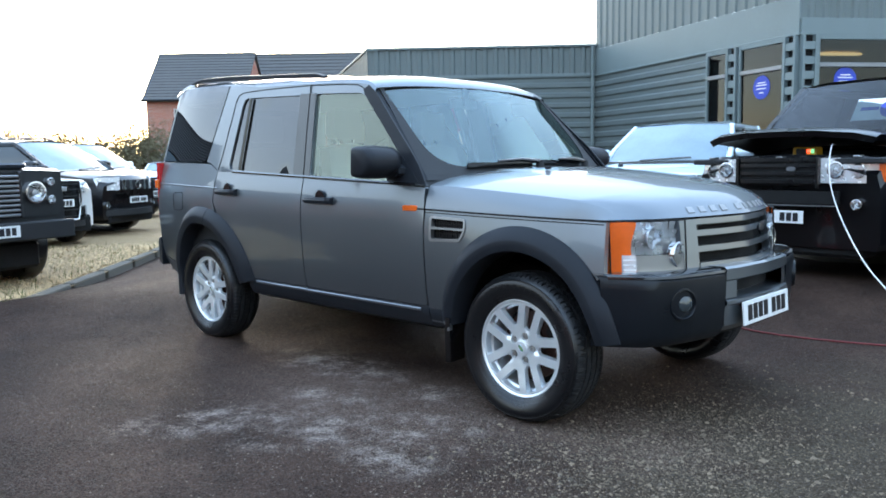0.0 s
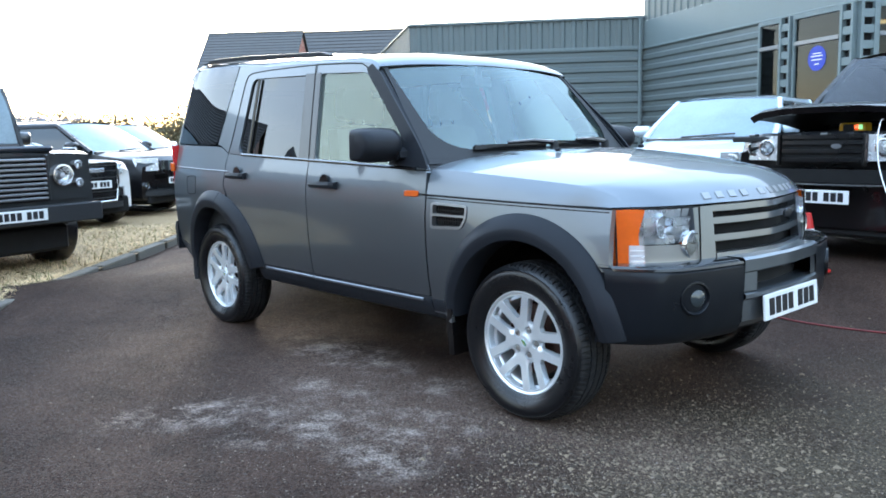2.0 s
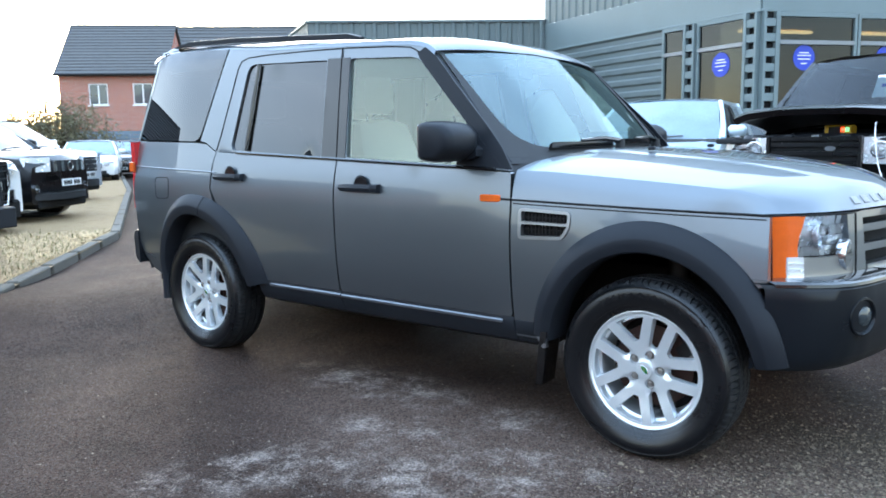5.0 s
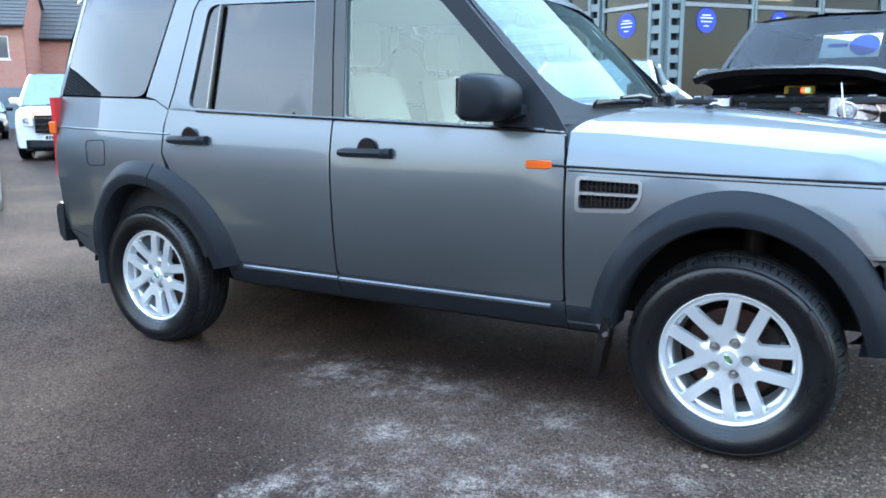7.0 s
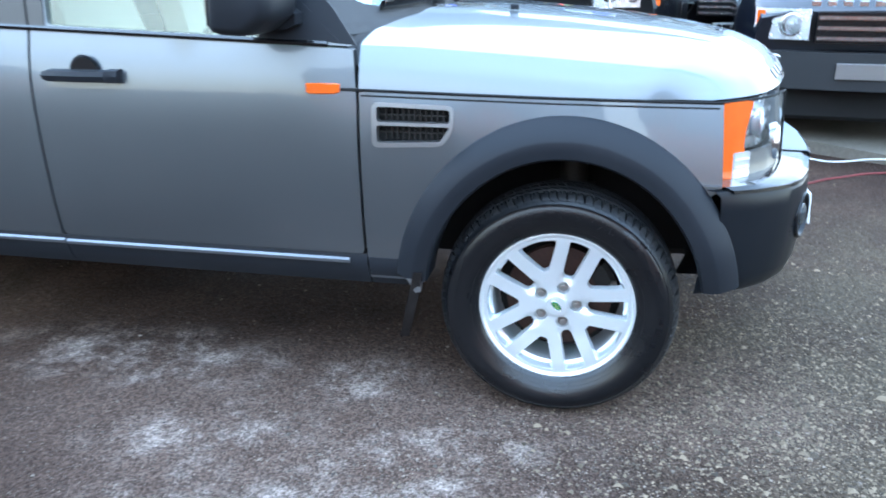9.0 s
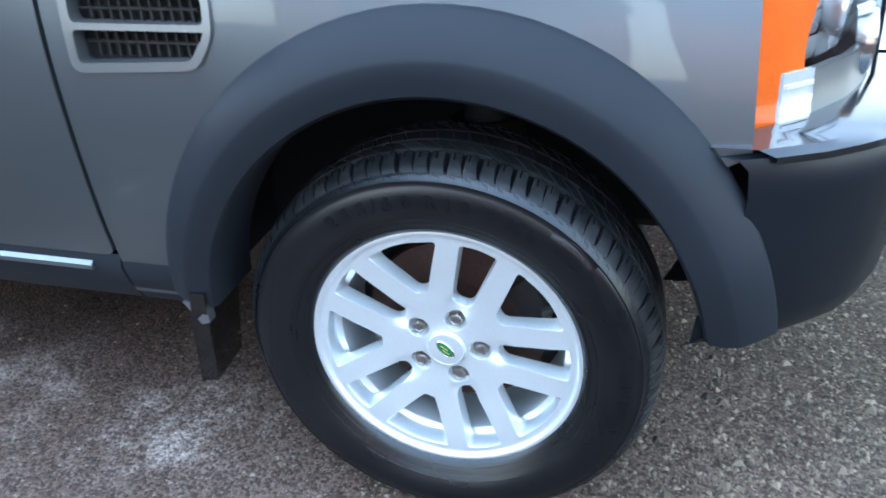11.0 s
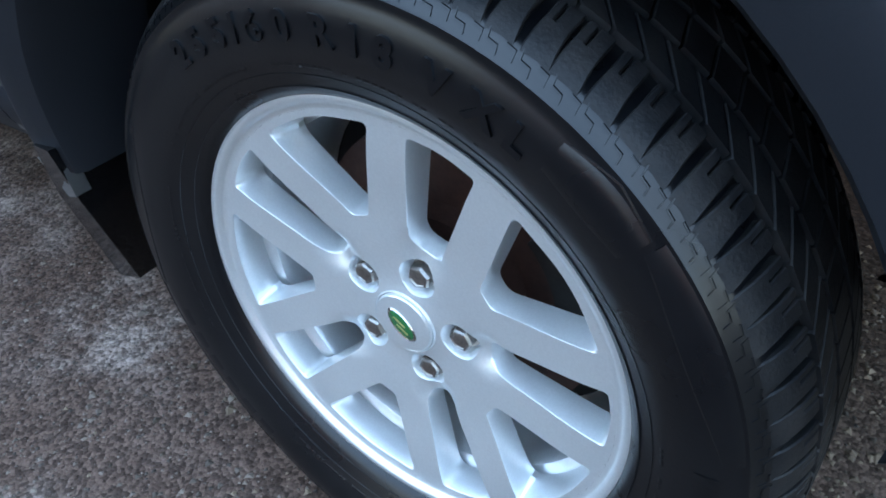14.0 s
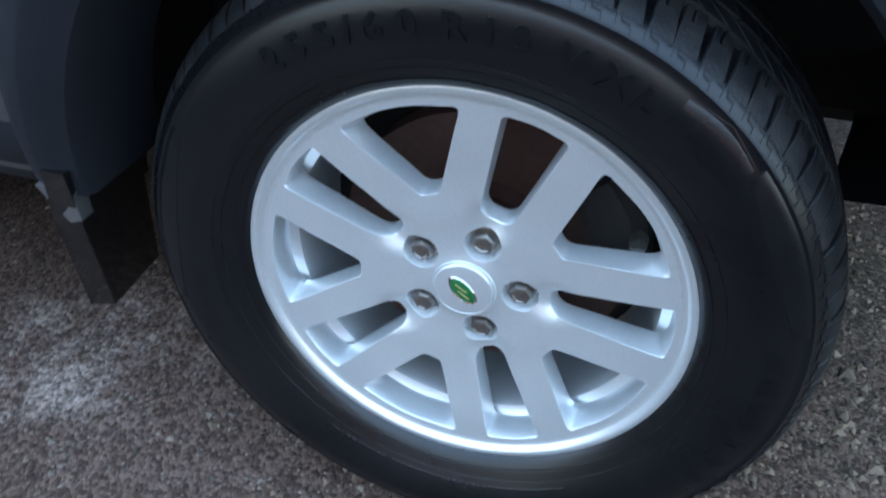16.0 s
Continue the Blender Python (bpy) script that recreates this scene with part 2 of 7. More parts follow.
CLAD = shade("grey_green_steel_cladding", (0.120, 0.149, 0.149), 0.45, 0.15, 0.10, 0.5, 30, dirt=(0.135, 0.15, 0.1425), dirt_amt=0.35)
CLADT = shade("steel_trim_paint", (0.155, 0.195, 0.198), 0.45, 0.1, 0.1, 1, 40)
SHOPGL = clear_glass("shop_glass", (0.22, 0.22, 0.19), 1.38)
UPVC = shade("white_window_plastic", (0.78, 0.78, 0.76), 0.35, 0, 0.05, 3, 100)
SLATE = shade("grey_roof_tile", (0.075, 0.072, 0.070), 0.6, 0, 0.22, 3, 40, 0.004)
HOUSEGL = shade("house_window_glass", (0.06, 0.08, 0.09), 0.05, 0, 0.2, 2, 30, coat=1.0)
CONCR = shade("kerb_concrete", (0.125, 0.108, 0.086), 0.85, 0, 0.28, 4, 60, 0.003, dirt=(0.09, 0.084, 0.0675), dirt_amt=0.5)
APRON = shade("pale_concrete", (0.125, 0.108, 0.085), 0.85, 0, 0.25, 1.2, 40, 0.003, dirt=(0.16, 0.142, 0.112), dirt_amt=0.5)
CABLER = shade("dull_red_rubber", (0.16, 0.022, 0.022), 0.6, 0, 0.2, 12, 200)
RUBMAT = shade("black_rubber_mat", (0.035, 0.033, 0.03), 0.8, 0, 0.25, 6, 60, 0.003)


def brick_mat():
    m = shade("red_brick", (0.30, 0.085, 0.05), 0.85, 0, 0.25, 1.2, 25, 0.002)
    n, l = m.node_tree.nodes, m.node_tree.links
    tcn, mpn, bt = n.new("ShaderNodeTexCoord"), n.new("ShaderNodeMapping"), n.new("ShaderNodeTexBrick")
    mpn.inputs["Rotation"].default_value = (radians(90), 0, 0)
    bt.inputs["Color1"].default_value, bt.inputs["Color2"].default_value, bt.inputs["Mortar"].default_value = (0.46, 0.14, 0.08, 1), (0.34, 0.095, 0.06, 1), (0.42, 0.37, 0.32, 1)
    bt.inputs["Scale"].default_value, bt.inputs["Mortar Size"].default_value = 1.0, 0.010
    bt.inputs["Brick Width"].default_value, bt.inputs["Row Height"].default_value = 0.225, 0.075
    l.new(tcn.outputs["Object"], mpn.inputs["Vector"])
    l.new(mpn.outputs["Vector"], bt.inputs["Vector"])
    l.new(bt.outputs["Color"], n["Principled BSDF"].inputs["Base Color"])
    return m


BRICK = brick_mat()


def tarmac_mat():
    """Old worn tarmac: fine stones set in a dark binder, with rubbed pale patches and mossy damp parts."""
    m = bpy.data.materials.new("worn_tarmac")
    m.use_nodes = True
    n, l = m.node_tree.nodes, m.node_tree.links
    p = n["Principled BSDF"]
    tcn = n.new("ShaderNodeTexCoord")

    def noise_(scale, detail=5.0, rough=0.6):
        x = n.new("ShaderNodeTexNoise")
        x.inputs["Scale"].default_value, x.inputs["Detail"].default_value, x.inputs["Roughness"].default_value = scale, detail, rough
        l.new(tcn.outputs["Object"], x.inputs["Vector"])
        return x

    def ramp(src, a, b, lo=0.0, hi=1.0):
        r = n.new("ShaderNodeMapRange")
        r.interpolation_type = "SMOOTHSTEP"
        r.inputs["From Min"].default_value, r.inputs["From Max"].default_value = a, b
        r.inputs["To Min"].default_value, r.inputs["To Max"].default_value = lo, hi
        l.new(src, r.inputs["Value"])
        return r.outputs["Result"]

    def math_(op, a, b):
        x = n.new("ShaderNodeMath")
        x.operation = op
        for i, v in enumerate((a, b)):
            if isinstance(v, (int, float)):
                x.inputs[i].default_value = v
            else:
                l.new(v, x.inputs[i])
        return x.outputs[0]

    def mix(fac, a, b):
        x = n.new("ShaderNodeMix")
        x.data_type = "RGBA"
        l.new(fac, x.inputs[0])
        for i, v in ((6, a), (7, b)):
            if isinstance(v, tuple):
                x.inputs[i].default_value = (*v, 1)
            else:
                l.new(v, x.inputs[i])
        return x.outputs[2]

    def blob(cx, cy, rx, ry, turn=0.0):
        mpn = n.new("ShaderNodeMapping")
        mpn.vector_type = "TEXTURE"
        mpn.inputs["Location"].default_value = (cx, cy, 0)
        mpn.inputs["Rotation"].default_value = (0, 0, radians(turn))
        mpn.inputs["Scale"].default_value = (rx, ry, 50)
        l.new(tcn.outputs["Object"], mpn.inputs["Vector"])
        ln = n.new("ShaderNodeVectorMath")
        ln.operation = "LENGTH"
        l.new(mpn.outputs["Vector"], ln.inputs[0])
        return ramp(ln.outputs["Value"], 0.25, 1.0, 1.0, 0.0)

    vo = n.new("ShaderNodeTexVoronoi")
    vo.inputs["Scale"].default_value = 150.0
    l.new(tcn.outputs["Object"], vo.inputs["Vector"])
    vf = n.new("ShaderNodeTexVoronoi")
    vf.inputs["Scale"].default_value = 260.0
    l.new(tcn.outputs["Object"], vf.inputs["Vector"])
    hsv = n.new("ShaderNodeSeparateColor")
    l.new(vo.outputs["Color"], hsv.inputs[0])
    stone = ramp(hsv.outputs[0], 0.0, 1.0, 0.56, 1.55)
    hs2 = n.new("ShaderNodeSeparateColor")
    l.new(vf.outputs["Color"], hs2.inputs[0])
    grit = ramp(hs2.outputs[1], 0.0, 1.0, 0.8, 1.22)
    big, mid = noise_(0.55, 4), noise_(3.1, 6)
    base = mix(ramp(big.outputs["Fac"], 0.35, 0.65), (0.0255, 0.0154, 0.0118), (0.0510, 0.0318, 0.0236))
    base = mix(ramp(mid.outputs["Fac"], 0.45, 0.75, 0.0, 0.65), base, (0.0172, 0.0118, 0.0094))
    # brown, mossy margin beyond the nose of the car
    moss = math_("MULTIPLY", math_("MAXIMUM", blob(4.6, -0.2, 1.9, 2.6), blob(3.75, -0.55, 0.95, 1.2)), ramp(mid.outputs["Fac"], 0.3, 0.6, 0.35, 1.0))
    base = mix(math_("MULTIPLY", moss, 0.75), base, (0.070, 0.054, 0.036))
    # a wide, dusty, paler stretch along the flank of the car
    dust = math_("MULTIPLY", math_("MAXIMUM", blob(2.1, -1.05, 1.5, 0.85, 8), blob(3.3, -0.7, 0.7, 0.6, 0)), ramp(mid.outputs["Fac"], 0.25, 0.7, 0.45, 1.0))
    base = mix(math_("MULTIPLY", dust, 0.75), base, (0.116, 0.078, 0.061))
    # rubbed pale patches
    pn = noise_(5.2, 12, 0.82)
    patchmask = blob(2.58, -1.28, 0.62, 0.42, 15)
    for b_ in (blob(2.22, -1.62, 0.50, 0.34, 60), blob(1.72, -1.80, 0.75, 0.30, 62), blob(1.85, -1.20, 0.50, 0.28, 10), blob(2.20, -0.78, 0.40, 0.24, 15), blob(1.35, -0.75, 0.80, 0.34, 0), blob(2.75, -1.60, 0.36, 0.28, 0)):
        patchmask = math_("MAXIMUM", patchmask, b_)
    patch = math_("MULTIPLY", patchmask, ramp(pn.outputs["Fac"], 0.45, 0.66))
    base = mix(math_("MULTIPLY", patch, 0.85), base, (0.310, 0.250, 0.214))
    sc = n.new("ShaderNodeVectorMath")
    sc.operation = "SCALE"
    l.new(base, sc.inputs[0])
    l.new(math_("MULTIPLY", stone, grit), sc.inputs["Scale"])
    l.new(sc.outputs["Vector"], p.inputs["Base Color"])
    l.new(ramp(hsv.outputs[1], 0, 1, 0.55, 0.95), p.inputs["Roughness"])
    p.inputs["Specular IOR Level"].default_value = 0.07
    hgt = math_("ADD", math_("MULTIPLY", math_("SUBTRACT", 1.0, vo.outputs["Distance"]), 0.7), math_("MULTIPLY", mid.outputs["Fac"], 0.6))
    hgt = math_("ADD", hgt, math_("MULTIPLY", hsv.outputs[2], 0.35))
    b = n.new("ShaderNodeBump")
    b.inputs["Strength"].default_value, b.inputs["Distance"].default_value = 0.8, 0.0035
    l.new(hgt, b.inputs["Height"])
    l.new(b.outputs["Normal"], p.inputs["Normal"])
    return m


TARMAC = tarmac_mat()
STONES = shade("loose_grit", (0.225, 0.2025, 0.18), 0.85, 0, 0.5, 40, 300, 0.0005)
GRAVEL = shade("gravel_stone", (0.12, 0.11, 0.08), 0.8, 0, 0.4, 40, 300, 0.0005)
VERGE = shade("dry_straw_ground", (0.34, 0.225, 0.115), 0.95, 0, 0.45, 3.5, 45, 0.03, dirt=(0.19, 0.14, 0.075), dirt_amt=0.45, bump_scale=40)
STRAW = shade("straw", (0.62, 0.43, 0.23), 0.9, 0, 0.4, 4, 60)
GRASS = shade("dull_grass", (0.15, 0.15, 0.055), 0.9, 0, 0.35, 4, 60)
FENCE = shade("blue_grey_fence_paint", (0.13, 0.17, 0.20), 0.7, 0, 0.2, 2, 40, 0.001)
TWIG = shade("hedge_twig", (0.1125, 0.0825, 0.057), 0.9, 0, 0.3, 5, 60)
LEAF = shade("hedge_leaf", (0.144, 0.1248, 0.0672), 0.8, 0, 0.5, 3, 40)

# ---- geometry helpers ----


class Geo:
    """Points and faces gathered for one mesh."""

    def __init__(self):
        self.v, self.f = [], []

    def add(self, vs, fs, m=None):
        k = len(self.v)
        self.v += [tuple(m @ Vector(p)) if m else tuple(p) for p in vs]
        self.f += [tuple(i + k for i in f) for f in fs]
        return self

    def box(self, x0, x1, y0, y1, z0, z1, c=0.0, m=None):
        """A box, its edges cut back by c."""
        if c <= 0:
            vs = [(x, y, z) for x in (x0, x1) for y in (y0, y1) for z in (z0, z1)]
            return self.add(vs, [(0, 1, 3, 2), (4, 6, 7, 5), (0, 4, 5, 1), (2, 3, 7, 6), (0, 2, 6, 4), (1, 5, 7, 3)], m)
        vs, ix = [], {}
        for i, (x, sx) in enumerate(((x0, 1), (x1, -1))):
            for j, (y, sy) in enumerate(((y0, 1), (y1, -1))):
                for k, (z, sz) in enumerate(((z0, 1), (z1, -1))):
                    for a in range(3):
                        ix[i, j, k, a] = len(vs)
                        vs.append((x + (0 if a == 0 else sx * c), y + (0 if a == 1 else sy * c), z + (0 if a == 2 else sz * c)))
        fs = []
        for i in (0, 1):
            q = [ix[i, 0, 0, 0], ix[i, 0, 1, 0], ix[i, 1, 1, 0], ix[i, 1, 0, 0]]
            fs.append(q if i == 0 else q[::-1])
            q = [ix[0, i, 0, 1], ix[1, i, 0, 1], ix[1, i, 1, 1], ix[0, i, 1, 1]]
            fs.append(q if i == 0 else q[::-1])
            q = [ix[0, 0, i, 2], ix[0, 1, i, 2], ix[1, 1, i, 2], ix[1, 0, i, 2]]
            fs.append(q if i == 0 else q[::-1])
        for i in (0, 1):
            for j in (0, 1):
                s = (i + j) % 2
                q = [ix[i, j, 0, 0], ix[i, j, 1, 0], ix[i, j, 1, 1], ix[i, j, 0, 1]]
                fs.append(q[::-1] if s == 0 else q)
                q = [ix[i, 0, j, 0], ix[i, 1, j, 0], ix[i, 1, j, 2], ix[i, 0, j, 2]]
                fs.append(q if s == 0 else q[::-1])
                q = [ix[0, i, j, 1], ix[1, i, j, 1], ix[1, i, j, 2], ix[0, i, j, 2]]
                fs.append(q[::-1] if s == 0 else q)
        for i in (0, 1):
            for j in (0, 1):
                for k in (0, 1):
                    t = [ix[i, j, k, 0], ix[i, j, k, 1], ix[i, j, k, 2]]
                    fs.append(t if (i + j + k) % 2 == 0 else t[::-1])
        return self.add(vs, fs, m)

    def loft(self, rings, closed=True, caps=False, m=None):
        """Skin between rings of equal point counts."""
        n = len(rings[0])
        vs = [p for r in rings for p in r]
        fs = []
        for a in range(len(rings) - 1):
            for b in range(n if closed else n - 1):
                c = (b + 1) % n
                fs.append((a * n + b, a * n + c, (a + 1) * n + c, (a + 1) * n + b))
        if caps:
            fs += [tuple(range(n))[::-1], tuple((len(rings) - 1) * n + i for i in range(n))]
        return self.add(vs, fs, m)

    def lathe(self, prof, seg=48, m=None, closed=False):
        """Profile of (radius, y) turned about the y axis."""
        rings = [[(r * math.cos(2 * math.pi * i / seg), y, r * math.sin(2 * math.pi * i / seg)) for i in range(seg)] for r, y in prof]
        if closed:
            rings.append(rings[0])
        return self.loft(rings, True, False, m)

    def prism(self, poly, y0, y1, m=None):
        """A polygon of (x, z) given depth from y0 to y1."""
        n = len(poly)
        vs = [(x, y0, z) for x, z in poly] + [(x, y1, z) for x, z in poly]
        fs = [tuple(range(n)), tuple(range(2 * n - 1, n - 1, -1))] + [(i, i + n, (i + 1) % n + n, (i + 1) % n) for i in range(n)]
        return self.add(vs, fs, m)

    def tube(self, pts, r, seg=8, caps=True, m=None):
        pts = [Vector(p) for p in pts]
        rings = []
        for i, p in enumerate(pts):
            d = (pts[min(i + 1, len(pts) - 1)] - pts[max(i - 1, 0)]).normalized()
            a = d.orthogonal().normalized() if i == 0 else (a - d * a.dot(d)).normalized()
            b = d.cross(a)
            rr = r[i] if isinstance(r, (list, tuple)) else r
            rings.append([tuple(p + a * (rr * math.cos(2 * math.pi * k / seg)) + b * (rr * math.sin(2 * math.pi * k / seg))) for k in range(seg)])
        return self.loft(rings, True, caps, m)


def mesh_of(name, g, smooth=35.0):
    me = bpy.data.meshes.new(name)
    me.from_pydata(g.v, [], g.f)
    me.validate()
    bm = bmesh.new()
    bm.from_mesh(me)
    bmesh.ops.recalc_face_normals(bm, faces=bm.faces)
    bm.to_mesh(me)
    bm.free()
    if smooth:
        me.shade_smooth()
        me.set_sharp_from_angle(angle=radians(smooth))
    return me


def part(name, g, mat, parent=None, label="", smooth=35.0):
    me = g if isinstance(g, bpy.types.Mesh) else mesh_of(name, g, smooth)
    if not me.materials:
        me.materials.append(mat)
    ob = new(name, me)
    if parent:
        ob.parent = parent
    return tagged(ob, label)


def thing(name, label, category, at=None, group="", kind=""):
    ob = new(name)
    ob.empty_display_size = 0.2
    if at is not None:
        ob.matrix_world = at
    return tagged(ob, label, category, group, kind)


def solid(name, g, mat, label, category="", group="", kind="", smooth=35.0):
    return tagged(part(name, g, mat, None, label, smooth), label, category, group, kind)


def inside(p, poly):
    x, y = p
    hit = False
    for i in range(len(poly)):
        (x0, y0), (x1, y1) = poly[i - 1], poly[i]
        if (y0 > y) != (y1 > y) and x < (x1 - x0) * (y - y0) / (y1 - y0) + x0:
            hit = not hit
    return hit


def rounded(poly, r, n=4):
    """Polygon with its corners rounded: r is one radius or one for each corner."""
    out = []
    for i, p in enumerate(poly):
        rad = r[i] if isinstance(r, (list, tuple)) else r
        p, a, b = Vector(p), Vector(poly[i - 1]), Vector(poly[(i + 1) % len(poly)])
        if rad <= 0:
            out.append(tuple(p))
            continue
        d = min(rad, (a - p).length * 0.45, (b - p).length * 0.45)
        s, e = p + (a - p).normalized() * d, p + (b - p).normalized() * d
        for k in range(n + 1):
            t = k / n
            out.append(tuple(s * (1 - t) ** 2 + p * 2 * t * (1 - t) + e * t * t))
    return out


def dense(poly, step):
    out = []
    for i, p in enumerate(poly):
        q = poly[(i + 1) % len(poly)]
        n = max(1, int(math.dist(p, q) / step))
        out += [(p[0] + (q[0] - p[0]) * k / n, p[1] + (q[1] - p[1]) * k / n) for k in range(n)]
    return out


def sheet(outline, place, holes=(), step=0.06, lip=None):
    """A curved panel: a flat outline with holes, filled and laid onto place(u, v). lip(u, v): the turned-in edge."""
    from mathutils.geometry import delaunay_2d_cdt
    loops = [dense(outline, step)] + [dense(h, step) for h in holes]
    pts, edges = [], []
    for lp in loops:
        k = len(pts)
        pts += lp
        edges += [(k + i, k + (i + 1) % len(lp)) for i in range(len(lp))]
    us, vs_ = [p[0] for p in outline], [p[1] for p in outline]
    rim = np.array(pts)
    u = min(us) + step / 2
    row = 0
    while u < max(us):
        v = min(vs_) + step * (0.25 if row % 2 else 0.75)
        while v < max(vs_):
            if inside((u, v), outline) and not any(inside((u, v), h) for h in holes) and np.hypot(rim[:, 0] - u, rim[:, 1] - v).min() > step * 0.45:
                pts.append((u, v))
            v += step
        u += step
        row += 1
    co, _, faces, *_ = delaunay_2d_cdt([Vector(p) for p in pts], edges, [], 0, 1e-5)
    g = Geo()
    keep = []
    for f in faces:
        c = sum((co[i] for i in f), Vector((0, 0))) / len(f)
        if inside(c, outline) and not any(inside(c, h) for h in holes):
            keep.append(tuple(f))
    g.add([place(p[0], p[1]) for p in co], keep)
    if lip:
        seen = {}
        for f in keep:
            for a, b in zip(f, f[1:] + f[:1]):
                seen[tuple(sorted((a, b)))] = seen.get(tuple(sorted((a, b))), []) + [(a, b)]
        k0, mp_ = len(g.v), {}
        for es in seen.values():
            if len(es) == 1:
                a, b = es[0]
                for i in (a, b):
                    if i not in mp_:
                        mp_[i] = len(g.v)
                        g.v.append(lip(co[i][0], co[i][1]))
                g.f.append((b, a, mp_[a], mp_[b]))
    return g
# ---- ground ----


def ease(a, b, v):
    t = min(1.0, max(0.0, (v - a) / (b - a)))
    return t * t * (3 - 2 * t)


def gz(x, y):
    """Height of the yard: level by the car with grit banked at its wheels, rising to the showroom."""
    heap = sum(0.014 * ease(0.55, 0.12, math.hypot(x - wx, y - wy)) for wx in (0.0, 2.885) for wy in (-0.86, 0.86))
    return 0.20 * ease(0.2, 1.6, (y - 1.4) * 0.7 - (x - 2.9) * 0.7) * ease(-4.0, -1.0, x) + heap


def build_ground():
    near = sorted({i * 0.25 for i in range(-60, 61)} | {i * 0.125 for i in range(-8, 33)})
    far = [20, 26, 34, 46, 64, 90, 140, 220, 400, 900]
    cs = sorted([-v for v in far] + near + far)
    g = Geo()
    n = len(cs)
    g.v = [(x, y, gz(x, y)) for x in cs for y in cs]
    g.f = [(a * n + b, (a + 1) * n + b, (a + 1) * n + b + 1, a * n + b + 1) for a in range(n - 1) for b in range(n - 1)]
    solid("ground", g, TARMAC, "worn dark tarmac yard with pale rubbed patches", "ground", kind="structure")


build_ground()
KA, KB, KC = Vector((-0.75, -2.68)), Vector((-6.05, 1.99)), Vector((-15.0, 7.4))
KD = Vector((-27.0, 14.0))


def vz(x, y):
    """Height of the verge: kerb-high at its edges, rising a little inside."""
    p = Vector((x, y))
    d = min((KB - p).dot(Vector((0.661, 0.750))), (KB - p).dot(Vector((-0.509, 0.861))) + 0.0)
    return 0.085 + 0.11 * ease(0.6, 3.0, d)


def build_verge():
    poly = [tuple(p) for p in (KA, KB, KC, KD)] + [(-60, 10), (-60, -4.0), (-12.0, -4.6), (-4.2, -4.2)]
    g = sheet(poly, lambda u, v: (u, v, vz(u, v) + 0.02 * noise.noise(Vector((u * 0.9, v * 0.9, 0)))), step=0.8)
    return solid("verge", g, VERGE, "verge of dry straw and dead grass beside the kerb", "verge", kind="structure")


build_verge()


def build_kerb():
    holder = thing("kerb", "weathered grey concrete kerb along the verge", "kerb", kind="structure")
    stone = mesh_of("kerb_stone", Geo().box(0.004, 0.911, -0.125, 0.0, -0.05, 0.105, 0.012))
    stone.materials.append(CONCR)
    for a, b in ((KA, KB), (KB, KC), (KC, KD)):
        d = (b - a).normalized()
        n = int((b - a).length / 0.915)
        for i in range(n):
            p = a + d * (i * (b - a).length / n)
            o = new("kerb_stone", stone)
            o.parent = holder
            o.matrix_world = pose(p.x, p.y, random.uniform(-0.006, 0.004), 0, random.uniform(-0.4, 0.4), math.degrees(math.atan2(d.y, d.x)) + random.uniform(-0.4, 0.4)) @ pose(0, 0.125, 0)


build_kerb()


def blades(name, mat, label, n, region, h, lean, w, seed):
    """Loose blades and stalks lying and standing on the verge."""
    rnd = random.Random(seed)
    g = Geo()
    for _ in range(n):
        x, y = region(rnd)
        a, l = rnd.uniform(0, 6.283), h * rnd.uniform(0.5, 1.3)
        up = rnd.uniform(*lean)
        d = Vector((math.cos(a) * math.cos(up), math.sin(a) * math.cos(up), math.sin(up))) * l
        s = Vector((-math.sin(a), math.cos(a), 0)) * w
        p = Vector((x, y, vz(x, y) + rnd.uniform(0, 0.02)))
        q = p + d * 0.55 + Vector((0, 0, l * 0.08))
        g.add([p - s, p + s, q + s * 0.8, q - s * 0.8, p + d], [(0, 1, 2, 3), (3, 2, 4)])
    return solid(name, g, mat, label, "grass", kind="stuff", smooth=0)


def verge_spot(rnd):
    t = rnd.random()
    p = KA + (KB - KA) * (0.05 + 0.95 * t)
    off = 0.14 + rnd.random() ** 1.6 * min(6.5, 1.2 + 5.5 * t)
    return p.x - 0.661 * off, p.y - 0.750 * off


blades("straw_litter", STRAW, "pale straw lying on the verge", 16000, verge_spot, 0.11, (0.0, 0.35), 0.004, 3)
blades("grass_tufts", GRASS, "dull green grass blades on the verge", 1600, verge_spot, 0.08, (0.3, 1.2), 0.004, 4)


def build_apron():
    a, b = Vector((-6.0, 10.45)), Vector((10.5, -1.0))
    d = (b - a).normalized()
    nrm = Vector((-d.y, d.x))
    holder = thing("concrete_apron", "pale concrete slabs before the showroom, edge worn", "pavement", kind="structure")
    w = 2.4
    for i in range(int((b - a).length / w)):
        for j in range(4):
            p = a + d * (i * w) + nrm * (j * w)
            g = Geo()
            ring = [p + d * 0.01 + nrm * 0.01, p + d * (w - 0.01) + nrm * 0.01, p + d * (w - 0.01) + nrm * (w - 0.01), p + d * 0.01 + nrm * (w - 0.01)]
            g.v = [(q.x, q.y, gz(q.x, q.y) - 0.17) for q in ring] + [(q.x, q.y, gz(q.x, q.y) + 0.028) for q in ring]
            g.f = [(0, 1, 2, 3), (4, 5, 6, 7), (0, 1, 5, 4), (1, 2, 6, 5), (2, 3, 7, 6), (3, 0, 4, 7)]
            part("slab", g, APRON, holder)


build_apron()


